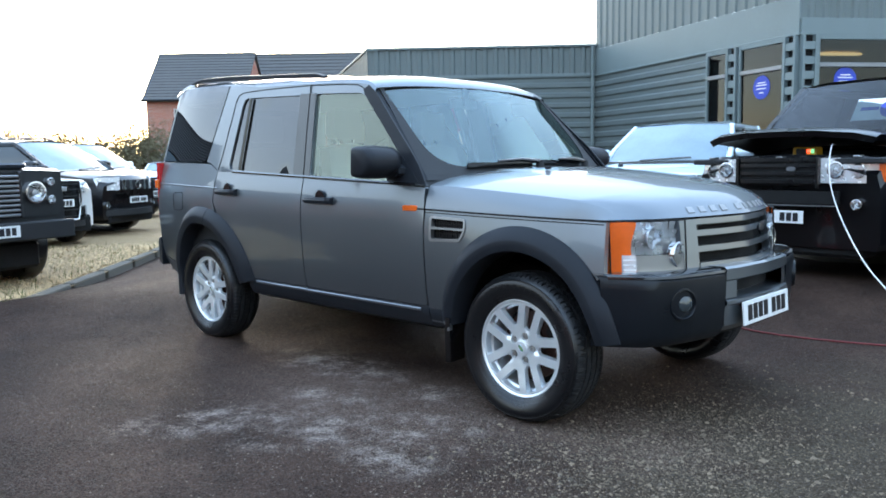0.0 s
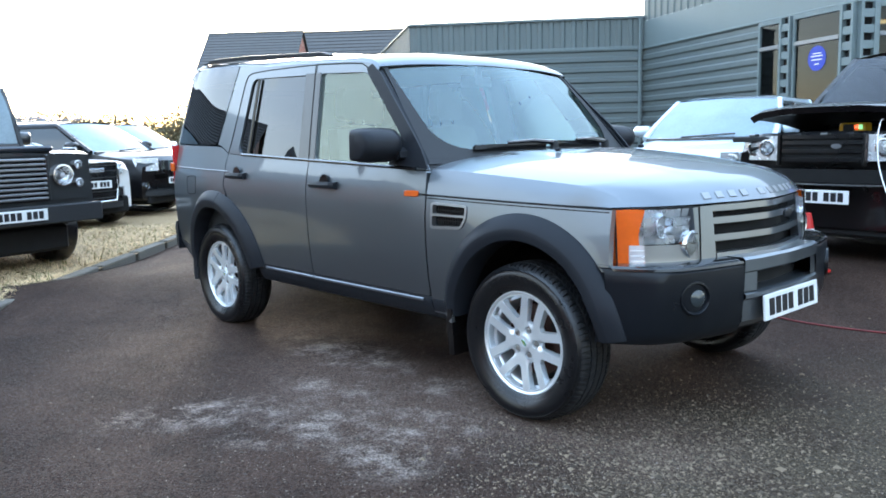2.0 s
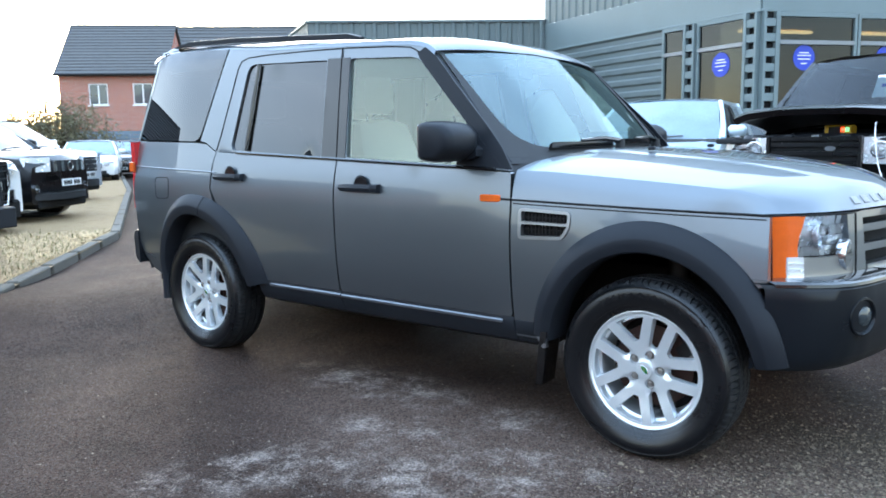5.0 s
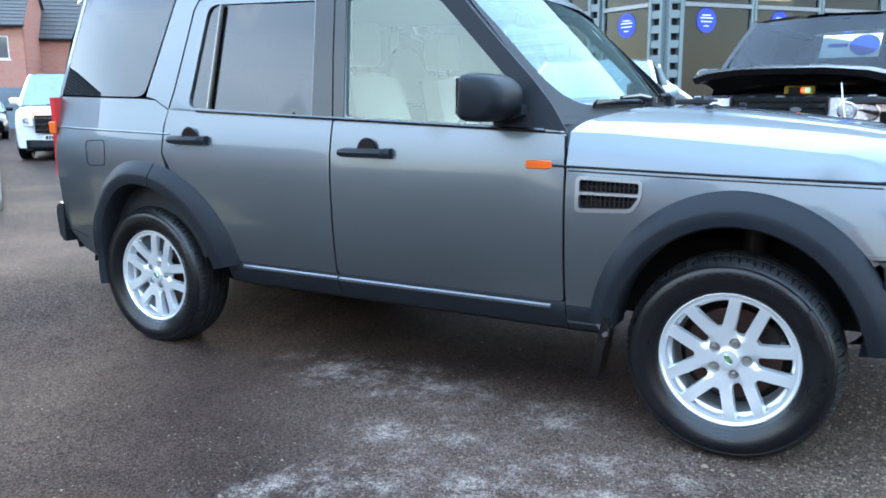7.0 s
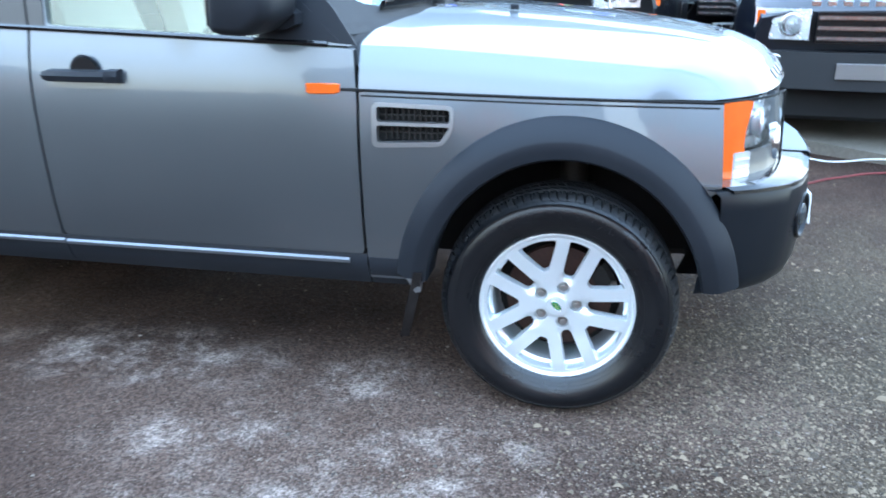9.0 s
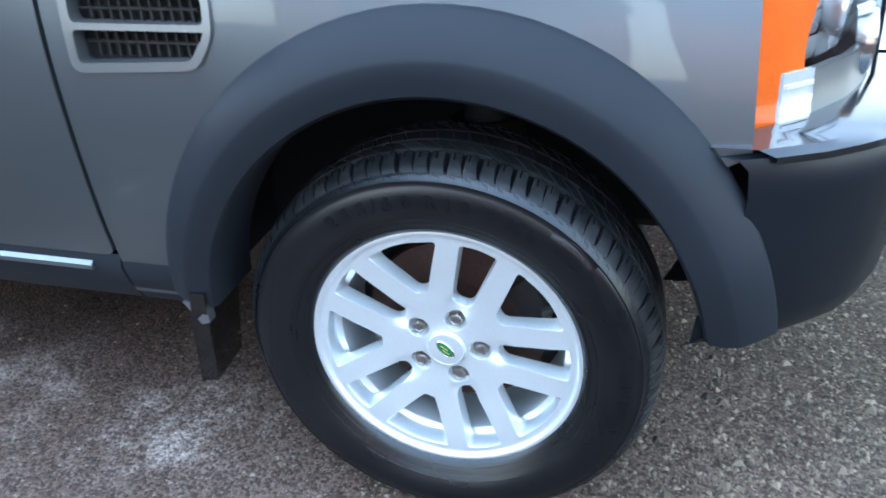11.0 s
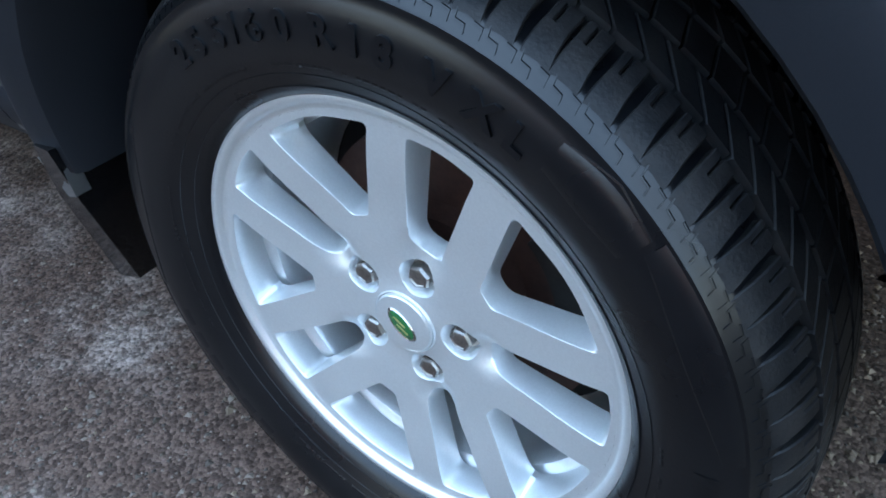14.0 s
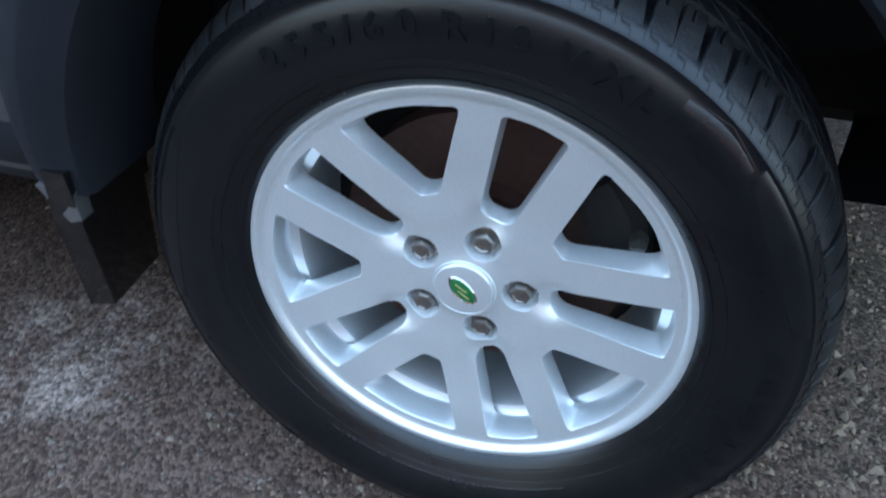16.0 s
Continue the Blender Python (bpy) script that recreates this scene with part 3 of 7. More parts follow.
def build_grit(name, label, mat, tint, n, spot, size, seed, spread=0.45):
    """Loose stones on the tarmac where one sees it closest."""
    rnd = random.Random(seed)
    vs, fs_all = [], []
    base = [(1, 0, 0), (-0.6, 0.8, 0), (-0.6, -0.8, 0), (0.1, 0.1, 0.8), (0.3, 0.5, 0.35), (0.3, -0.55, 0.4)]
    fs = [(0, 4, 3), (4, 1, 3), (1, 2, 3), (2, 5, 3), (5, 0, 3)]
    for _ in range(n):
        x, y = spot(rnd)
        s = size * math.exp(min(1.6, rnd.gauss(0, spread)))
        a = rnd.uniform(0, 6.283)
        c, sn = math.cos(a) * s, math.sin(a) * s
        e = rnd.uniform(0.7, 1.3)
        z = gz(x, y)
        k = len(vs)
        vs += [(x + px * c - py * sn * e, y + px * sn + py * c * e, z + pz * s * 0.75 - 0.0002) for px, py, pz in base]
        fs_all += [tuple(i + k for i in f) for f in fs]
    me = bpy.data.meshes.new(name)
    me.from_pydata(vs, [], fs_all)
    nd, l = mat.node_tree.nodes, mat.node_tree.links
    geo = nd.new("ShaderNodeNewGeometry")
    mr = nd.new("ShaderNodeMapRange")
    mr.inputs["To Min"].default_value, mr.inputs["To Max"].default_value = 0.35, 2.6
    sc = nd.new("ShaderNodeVectorMath")
    sc.operation = "SCALE"
    sc.inputs[0].default_value = tint
    l.new(geo.outputs["Random Per Island"], mr.inputs["Value"])
    l.new(mr.outputs["Result"], sc.inputs["Scale"])
    l.new(sc.outputs["Vector"], nd["Principled BSDF"].inputs["Base Color"])
    me.materials.append(mat)
    tagged(new(name, me), label, "grit", kind="stuff")


def grit_spot(rnd):
    k = rnd.random()
    if k < 0.65:
        return rnd.gauss(2.6, 0.7), rnd.gauss(-1.25, 0.45)
    return rnd.uniform(-1, 5), rnd.uniform(-3.2, 1.0)


def gravel_spot(rnd):
    if rnd.random() < 0.6:
        return rnd.gauss(3.55, 0.38), rnd.gauss(-0.75, 0.50)
    return rnd.gauss(4.3, 0.7), rnd.gauss(-0.3, 0.9)


build_grit("loose_grit", "loose grey grit scattered on the tarmac", STONES, (0.085, 0.067, 0.053), 16000, grit_spot, 0.0027, 11)
build_grit("gravel", "olive-brown gravel lying thick beyond the wheel", GRAVEL, (0.084, 0.062, 0.041), 17000, gravel_spot, 0.0043, 12, 0.46)

# ---- showroom building ----
CI, CF = Vector((-8.5, 17.1)), Vector((-1.15, 13.45))     # inner corner, front corner of the tall block
WD = (CF - CI).normalized()
WN = Vector((WD.y, -WD.x))                                 # outward from the long wall
if WN.dot(Vector((5, -3)) - CI) < 0:
    WN = -WN
FD = Vector((0.60, 0.80))                                  # along the front face, to the right
LW = Vector((-13.6, 12.45))                                # far left corner of the low wing


def wall_pose(p, d):
    return Matrix.Translation((p.x, p.y, 0)) @ Matrix.Rotation(math.atan2(d.y, d.x), 4, "Z")


def ribs_vertical(length, z0, z1, pitch=0.33, depth=0.035):
    """Trapezoid-ribbed sheet, ribs upright; x along, outside at -y."""
    g, prof, x = Geo(), [], 0.0
    while x < length:
        prof += [(x, 0.0), (x + pitch * 0.45, 0.0), (x + pitch * 0.58, -depth), (x + pitch * 0.87, -depth)]
        x += pitch
    prof = [(min(a, length), b) for a, b in prof] + [(length, 0.0)]
    g.loft([[(a, b, z0) for a, b in prof], [(a, b, z1) for a, b in prof]], closed=False)
    return g


def ribs_level(length, z0, z1, pitch=0.30, depth=0.045):
    g, prof, z = Geo(), [], z0
    while z < z1:
        prof += [(z, 0.0), (z + pitch * 0.35, 0.0), (z + pitch * 0.50, -depth), (z + pitch * 0.85, -depth)]
        z += pitch
    prof = [(min(a, z1), b) for a, b in prof] + [(z1, 0.0)]
    g.loft([[(0, b, a) for a, b in prof], [(length, b, a) for a, b in prof]], closed=False)
    return g


def build_showroom():
    hall = thing("showroom", "grey-green steel-clad showroom with ribbed walls and tall glazing", "building", kind="structure")
    h0, h1, hw = 3.80, 8.2, 4.64
    long_m = wall_pose(CI, WD)
    ll = (CF - CI).length
    flip = Matrix.Identity(4)

    def put(name, g, mat, m, label="", smooth=20.0):
        o = part(name, g, mat, hall, label, smooth)
        o.matrix_world = m
        return o

    gl0 = ll * 0.640                                       # where the glazing of the long wall begins
    put("cladding", ribs_level(gl0, 0.0, h0), CLAD, long_m, "level-ribbed steel sheet")
    put("cladding", ribs_vertical(ll, h0 + 0.75, h1), CLAD, long_m, "upright-ribbed steel sheet")
    put("band", Geo().box(0, ll, -0.03, 0.05, h0, h0 + 0.75, 0.004), CLADT, long_m)
    put("drip_rail", Geo().box(0, ll + 0.05, -0.06, 0.02, h0 - 0.05, h0, 0.008), CLADT, long_m)
    # glazing of the long wall: frames, columns with square holes, panes
    def column(x, m, w=0.34):
        g = Geo()
        g.box(x, x + 0.06, -0.12, 0.02, 0.0, h0 - 0.05, 0.006)
        g.box(x + w - 0.06, x + w, -0.12, 0.02, 0.0, h0 - 0.05, 0.006)
        z = 0.15
        while z < h0 - 0.3:
            g.box(x + 0.055, x + w - 0.055, -0.10, 0.0, z, z + 0.16, 0.004)
            z += 0.30
        put("pierced_column", g, CLADT, m)
        put("column_back", Geo().box(x + 0.03, x + w - 0.03, -0.01, 0.03, 0.15, h0 - 0.06), DARK, m)

    def bay(x0, x1, m, z_tr=3.10):
        put("frame", Geo().box(x0, x0 + 0.07, -0.06, 0.06, 0.0, h0 - 0.05, 0.006).box(x1 - 0.07, x1, -0.06, 0.06, 0.0, h0 - 0.05, 0.006).box(x0 + 0.07, x1 - 0.07, -0.06, 0.06, h0 - 0.14, h0 - 0.05, 0.006).box(x0 + 0.07, x1 - 0.07, -0.06, 0.06, 0.15, 0.30, 0.006), CLADT, m)
        put("transom", Geo().box(x0 + 0.07, x1 - 0.07, -0.07, 0.06, z_tr, z_tr + 0.09, 0.006), STRIP, m)
        put("pane", Geo().box(x0 + 0.07, x1 - 0.07, -0.005, 0.005, 0.30, z_tr), SHOPGL, m)
        put("pane", Geo().box(x0 + 0.07, x1 - 0.07, -0.005, 0.005, z_tr + 0.09, h0 - 0.14), SHOPGL, m)

    bay(gl0, gl0 + 0.78, long_m)
    column(gl0 + 0.80, long_m)
    bay(gl0 + 1.16, ll - 0.36, long_m)
    column(ll - 0.35, long_m)
    front_m = wall_pose(CF, FD)
    column(0.0, front_m)
    fl, x = 16.0, 0.36
    while x + 2.0 < fl:
        bay(x, x + 1.95, front_m)
        x += 1.97
    put("cladding", ribs_vertical(fl, h0 + 0.30, h1), CLAD, front_m, "upright-ribbed steel sheet")
    put("band", Geo().box(0, fl, -0.05, 0.05, h0 - 0.05, h0 + 0.30, 0.006), CLADT, front_m)
    put("roof_edge", Geo().box(-0.06, fl, -0.10, 0.12, h1, h1 + 0.2, 0.01), CLADT, front_m)
    put("roof_edge", Geo().box(0, ll + 0.05, -0.10, 0.12, h1, h1 + 0.2, 0.01), CLADT, long_m)
    # the room behind the glass
    put("showroom_floor", Geo().box(0.2, fl, 0.15, 8.0, 0.20, 0.29), APRON, front_m)
    put("showroom_back_wall", Geo().box(-0.2, fl, 7.6, 7.8, 0.2, h0), WARMROOM, front_m)
    put("showroom_ceiling", Geo().box(0.2, fl, 0.12, 8.0, h0 - 0.05, h0 + 0.1), WARMROOM, front_m)
    for i in range(4):
        put("ceiling_tube", Geo().box(1.2 + i * 3.2, 3.2 + i * 3.2, 2.4, 2.55, h0 - 0.13, h0 - 0.07, 0.01), TUBEL, front_m)
    put("roof", Geo().box(-0.1, fl, 0.10, 14.0, h1 - 0.05, h1 + 0.05), CLADT, front_m)
    # low wing
    wd = (CI - LW).normalized()
    wm = wall_pose(LW, wd)
    wlen = (CI - LW).length
    put("cladding", ribs_level(wlen, 0.0, 3.78), CLAD, wm, "level-ribbed steel sheet")
    put("band", Geo().box(0, wlen, -0.05, 0.05, 3.78, 3.86, 0.006), CLADT, wm)
    put("cladding", ribs_vertical(wlen, 3.86, hw), CLAD, wm, "upright-ribbed steel sheet")
    put("parapet_cap", Geo().box(-0.05, wlen, -0.08, 0.12, hw, hw + 0.07, 0.01), CLADT, wm)
    side = Vector((-0.85, 0.527))                          # the end wall runs back at a slant
    sm = wall_pose(LW + side * 7.8, -side)
    put("parapet_cap", Geo().box(0, 7.75, -0.08, 0.10, hw, hw + 0.07, 0.01), CLADT, sm)
    put("cladding", ribs_vertical(7.8, 0.0, hw, 0.30), CLAD, sm, "upright-ribbed steel sheet")
    put("wing_roof", Geo().box(0.05, wlen, 0.1, 9.0, hw - 0.5, hw - 0.4), CLADT, wm)
    put("downpipe", Geo().tube([(wlen - 0.12, -0.09, 0.2), (wlen - 0.12, -0.09, hw)], 0.05), CLADT, wm)
    # wall lamps and blue round stickers
    def on(m, x, z, name, label, cat, mat, g):
        t = thing(name, label, cat, m @ Matrix.Translation((x, -0.06, z)))
        part("housing", g[0], mat, t)
        if len(g) > 1:
            part("lens", g[1], LAMPW, t)
        return t

    on(long_m, ll * 0.37, 6.35, "bulkhead_lamp", "pale oblong bulkhead lamp fixed on the ribbed wall", "wall lamp", WHITEPL, (Geo().box(-0.10, 0.10, -0.10, 0.06, -0.17, 0.17, 0.03), Geo().box(-0.07, 0.07, -0.13, -0.10, -0.12, 0.10, 0.01)))
    for k in (0.93,):
        on(long_m, ll * k, 4.75, "floodlight", "white floodlight on a bracket at the wall", "floodlight", WHITEPL, (Geo().box(-0.17, 0.17, -0.35, -0.22, -0.02, 0.18, 0.02).box(-0.02, 0.02, -0.25, 0.04, 0.05, 0.09), Geo().box(-0.14, 0.14, -0.365, -0.35, 0.0, 0.15, 0.004)))
    on(front_m, 0.75, 4.75, "floodlight", "white floodlight on a bracket at the wall", "floodlight", WHITEPL, (Geo().box(-0.17, 0.17, -0.35, -0.22, -0.02, 0.18, 0.02).box(-0.02, 0.02, -0.25, 0.04, 0.05, 0.09), Geo().box(-0.14, 0.14, -0.365, -0.35, 0.0, 0.15, 0.004)))
    disc = Geo().lathe([(0.0, -0.004), (0.26, -0.004), (0.26, 0.0)], 36)
    for m, x, z in ((long_m, gl0 + 1.16 + 0.72, 2.78), (front_m, 1.05, 2.84), (front_m, 3.1, 2.84), (front_m, 5.2, 2.84)):
        t = thing("window_sticker", "round blue sticker with white lines of print on the glass", "sticker", m @ Matrix.Translation((x, -0.012, z)), group="window stickers")
        part("disc", disc, BLUEP, t, smooth=0)
        for r, (w, zz) in enumerate(((0.24, 0.10), (0.34, 0.045), (0.30, -0.03), (0.14, -0.12))):
            part("print_line", Geo().box(-w / 2, w / 2, -0.008, -0.0045, zz - 0.012, zz + 0.012), WHITEPL, t)


build_showroom()

# ---- houses, hedge ----


def build_house(name, at, length, depth, eave, ridge, label, wins=()):
    """A brick house with a tiled gable roof; x along the front, front at y=0 facing -y."""
    h = thing(name, label, "house", at)
    t = 0.25
    ys = (0.0, depth)
    g = Geo()
    holes = [[(x, z), (x + w, z), (x + w, z + hh), (x, z + hh)] for x, z, w, hh in wins]
    gw = sheet([(0, 0), (length, 0), (length, eave), (0, eave)], lambda u, v: (u, 0.0, v), holes, 1.5, lambda u, v: (u, t, v))
    part("wall", gw, BRICK, h, "red brick front wall", smooth=0)
    part("wall", Geo().box(0, length, depth - t, depth, 0, eave), BRICK, h)
    for x0 in (0.0, length - t):
        part("gable_wall", Geo().prism([(t, 0), (depth - t, 0), (depth, eave), (depth / 2, ridge - 0.12), (0.0, eave)], x0, x0 + t, Matrix(((0, 1, 0, 0), (1, 0, 0, 0), (0, 0, 1, 0), (0, 0, 0, 1)))), BRICK, h, smooth=0)
    rows = 16
    for s in (0, 1):
        slope = part("roof_slope", Geo().add([(-0.15, -0.35 if s == 0 else depth + 0.35, eave - 0.16), (length + 0.15, -0.35 if s == 0 else depth + 0.35, eave - 0.16), (length + 0.15, depth / 2, ridge - 0.05), (-0.15, depth / 2, ridge - 0.05)], [(0, 1, 2, 3)]), SLATE, h, "grey interlocking roof tiles", smooth=0)
        for i in range(rows):
            rg = Geo()
            a, b = i / rows, (i + 1) / rows
            y0, z0 = -0.35 + (depth / 2 + 0.35) * a, eave - 0.15 + (ridge - eave + 0.15) * a
            y1, z1 = -0.35 + (depth / 2 + 0.35) * b, eave - 0.15 + (ridge - eave + 0.15) * b
            if s:
                y0, y1 = depth - y0, depth - y1
            rg.add([(-0.15, y0, z0 + 0.07), (length + 0.15, y0, z0 + 0.07), (length + 0.15, y1, z1 + 0.02), (-0.15, y1, z1 + 0.02), (-0.15, y0, z0), (length + 0.15, y0, z0), (length + 0.15, y1, z1 - 0.04), (-0.15, y1, z1 - 0.04)], [(0, 1, 2, 3), (4, 5, 6, 7), (0, 1, 5, 4), (0, 3, 7, 4), (1, 2, 6, 5)])
            part("tile_course", rg, SLATE, slope, smooth=0)
    part("ridge", Geo().tube([(-0.15, depth / 2, ridge), (length + 0.15, depth / 2, ridge)], 0.09), SLATE, h)
    part("gutter", Geo().tube([(-0.2, -0.40, eave - 0.16), (length + 0.2, -0.40, eave - 0.16)], 0.06), DASH, h)
    part("fascia", Geo().box(-0.15, length + 0.15, -0.36, -0.33, eave - 0.26, eave - 0.12), DASH, h)
    for x, z, w, hh in wins:
        win = part("window", Geo().box(x, x + w, 0.06, 0.13, z, z + 0.07).box(x, x + w, 0.06, 0.13, z + hh - 0.07, z + hh).box(x, x + 0.07, 0.06, 0.13, z + 0.07, z + hh - 0.07).box(x + w - 0.07, x + w, 0.06, 0.13, z + 0.07, z + hh - 0.07).box(x + w / 2 - 0.04, x + w / 2 + 0.04, 0.06, 0.13, z + 0.07, z + hh - 0.07), UPVC, h, "white plastic window")
        part("pane", Geo().box(x + 0.07, x + w - 0.07, 0.10, 0.11, z + 0.07, z + hh - 0.07), HOUSEGL, win)
        part("sill", Geo().box(x - 0.06, x + w + 0.06, -0.06, 0.06, z - 0.08, z), UPVC, win)
    return h


def facing(p, d):
    return Matrix.Translation((p[0], p[1], 0)) @ Matrix.Rotation(math.atan2(d[1], d[0]), 4, "Z")


HD = (0.719, 0.695)
build_house("brick_house", facing((-45.4, 20.7), HD), 6.4, 6.6, 5.65, 8.85, "red brick house with grey tiled roof and white windows", [(1.75, 3.65, 1.15, 1.3), (4.4, 3.65, 1.2, 1.3), (2.2, 0.7, 1.9, 1.3)])
build_house("brick_house", facing((-45.0, 26.9), HD), 11.4, 6.6, 5.2, 9.3, "red brick house with grey roof beyond the yard", [(0.7, 3.3, 0.9, 1.15), (4.6, 3.3, 0.95, 1.15), (1.0, 0.6, 1.4, 1.2)])
build_house("brick_house", facing((-17.3, -24.8), (-0.47, 0.88)), 13.5, 8.5, 4.4, 6.6, "brick house with dark gutter behind the verge", [(2.0, 2.6, 1.4, 1.1), (9.0, 2.6, 1.4, 1.1), (3.0, 0.6, 1.6, 1.2), (9.5, 0.6, 1.6, 1.2)])
build_house("brick_house", facing((-17.6, -9.8), (-0.545, 0.838)), 8.6, 6.6, 4.5, 6.7, "brick house with dark gutter behind the verge", [(1.2, 2.6, 1.2, 1.1), (5.6, 2.6, 1.2, 1.1), (1.2, 0.6, 1.5, 1.2)])

# unseen houses added to block bright low sky from the flank and wing
build_house("brick_house", facing((8.5, -20.0), (-1.0, 0.0)), 12.0, 7.0, 4.2, 6.4, "unseen brick house, added to darken reflections in the car", [(1.5, 2.6, 1.2, 1.1), (8.5, 2.6, 1.2, 1.1), (1.5, 0.6, 1.5, 1.2), (8.0, 0.6, 1.5, 1.2)])
build_house("brick_house", facing((22.0, -15.0), (-0.93, -0.37)), 13.0, 7.0, 5.0, 8.0, "unseen brick house, added to darken reflections in the car", [(1.5, 2.6, 1.2, 1.1), (8.0, 2.6, 1.2, 1.1)])


def build_fence(a, b, height, base, boards):
    """A fence of level boards on posts."""
    a, b = Vector(a), Vector(b)
    d = (b - a).normalized()
    at = Matrix.Translation((a.x, a.y, 0)) @ Matrix.Rotation(math.atan2(d.y, d.x), 4, "Z")
    f = thing("board_fence", "blue-grey fence of level boards before the brick house", "fence", at)
    ln = (b - a).length
    n = int(ln / 1.8)
    for i in range(n + 1):
        part("post", Geo().box(i * ln / n - 0.05, i * ln / n + 0.05, 0.03, 0.13, 0.0, base + height + 0.05, 0.01), FENCE, f)
    pitch = height / boards
    for k in range(boards):
        z = base + k * pitch
        part("board", Geo().add([(0, 0.0, z), (ln, 0.0, z), (ln, 0.03, z + pitch * 0.94), (0, 0.03, z + pitch * 0.94), (0, 0.02, z), (ln, 0.02, z), (ln, 0.045, z + pitch * 0.94), (0, 0.045, z + pitch * 0.94)], [(0, 1, 2, 3), (4, 5, 6, 7), (0, 1, 5, 4), (2, 3, 7, 6), (0, 3, 7, 4), (1, 2, 6, 5)]), FENCE, f, smooth=0)
    return f


build_fence((-33.6, 14.6), (-29.3, 18.9), 1.75, 0.12, 9)


def build_hedge(name, a, b, height, n, seed, label):
    rnd = random.Random(seed)
    t, lf = Geo(), Geo()
    a, b = Vector(a), Vector(b)
    for _ in range(n):
        s = rnd.random()
        p = a + (b - a) * s + Vector((rnd.gauss(0, 0.6), rnd.gauss(0, 0.6)))
        h = height * (0.72 + 0.35 * noise.noise(Vector((s * 14, 0, seed))) + rnd.uniform(-0.12, 0.22))
        lean = Vector((rnd.gauss(0, 0.35), rnd.gauss(0, 0.35)))
        pts = [(p.x, p.y, 0), (p.x + lean.x * 0.4, p.y + lean.y * 0.4, h * 0.5), (p.x + lean.x, p.y + lean.y, h)]
        t.tube(pts, [0.02, 0.013, 0.004], 3, False)
        for _ in range(120):
            k = rnd.uniform(0.1, 0.98)
            q = Vector((p.x + lean.x * k + rnd.gauss(0, 0.22), p.y + lean.y * k + rnd.gauss(0, 0.22), h * k))
            u = Vector((rnd.gauss(0, 1), rnd.gauss(0, 1), rnd.gauss(0, 0.6))).normalized() * rnd.uniform(0.035, 0.085)
            w = Vector((rnd.gauss(0, 1), rnd.gauss(0, 1), rnd.gauss(0, 1))).normalized() * 0.032
            lf.add([q - u, q + w, q + u, q - w], [(0, 1, 2, 3)])
    h = thing(name, label, "hedge")
    tagged(h, kind="stuff")
    part("twigs", t, TWIG, h, smooth=0)
    part("leaves", lf, LEAF, h, smooth=0)
    return h


build_hedge("hedge", (-28.5, -3.0), (-24.6, 11.2), 2.9, 800, 5, "bare brown winter hedge with few leaves behind the cars")
# ---- the grey estate car ----
FRONT_X, HUB_Z = 2.885, 0.372
SZ = [0.38, 0.48, 0.54, 0.60, 0.68, 0.76, 0.84, 0.92, 0.99, 1.04, 1.09, 1.14, 1.19, 1.25, 1.70, 1.76, 1.82, 1.88]
SW = [0.862, 0.889, 0.900, 0.909, 0.9165, 0.9215, 0.9250, 0.9268, 0.9262, 0.9225, 0.9145, 0.9030, 0.890, 0.877, 0.782, 0.769, 0.756, 0.722]


def half(x, z):
    """Half the car's width at a place along it and a height."""
    w = float(np.interp(z, SZ, SW))
    if x > 2.15:
        w -= (0.045 + 0.066 * min(1.0, max(0.0, (z - 0.58) / 0.40))) * ((x - 2.15) / 1.17) ** 2.2
        # the wing rolls over towards the bonnet
        w -= 0.019 * ease(2.0, 2.5, x) * min(1.0, max(0.0, (z - 0.80) / 0.23)) ** 2
    if x < -0.1:
        w -= 0.045 * ((-0.1 - x) / 0.6) ** 2
    return w


def belt(x):
    return 1.235 - 0.040 * x


def flank(side, out=0.0):
    return lambda x, z: (x, side * (half(x, z) + out), z)


def arch(cx, a0, a1, af, ar, b, n=28):
    """Arc over a wheel from angle a0 to a1, with its own reach ahead (af) and behind (ar)."""
    pts = []
    for i in range(n + 1):
        t = radians(a0 + (a1 - a0) * i / n)
        c, s = math.cos(t), math.sin(t)
        pts.append((cx + (af if c > 0 else ar) * c, HUB_Z + b * s))
    return pts


car = thing("estate_car", "grey metallic off-road estate car with black wheel-arch trims", "car")


def both(name, make, mat, label="", smooth=35.0, sides=(-1, 1), parent=None):
    return [part(name, make(s), mat, parent or car, label, smooth) for s in sides]


GAP = 0.0025
# lower panels, front to back: wing, doors, rear quarter
door_f = rounded([(1.222 + GAP, 0.515), (2.288 - GAP, 0.515), (2.288 - GAP, 1.0), (2.278 - GAP, belt(2.28) - 0.004), (1.222 + GAP, belt(1.22))], [0.02, 0.02, 0, 0.01, 0])
door_r = [(1.218 - GAP, belt(1.22)), (0.205, belt(0.2) + 0.002)] + [(0.190, 1.15), (0.186, 1.02)] + [p for p in arch(0.0, 62, 14, 0.60, 0.5, 0.56)] + [(0.60, 0.515), (1.218 - GAP, 0.515)]
wing = [(2.292 + GAP, 0.43), (2.292 + GAP, 1.022), (3.320, 0.992), (3.335, 0.755)] + [p for p in arch(FRONT_X, 38, 168, 0.47, 0.47, 0.56)] + [(2.42, 0.43)]
quarter = [(-0.70, 1.300), (0.02, 1.282), (0.10, 1.275), (0.200, belt(0.2)), (0.180, 1.15), (0.176, 1.02)] + [p for p in arch(0.0, 68, 172, 0.605, 0.47, 0.56)] + [(-0.455, 0.43), (-0.56, 0.475), (-0.66, 0.555), (-0.70, 0.66), (-0.715, 0.95)]
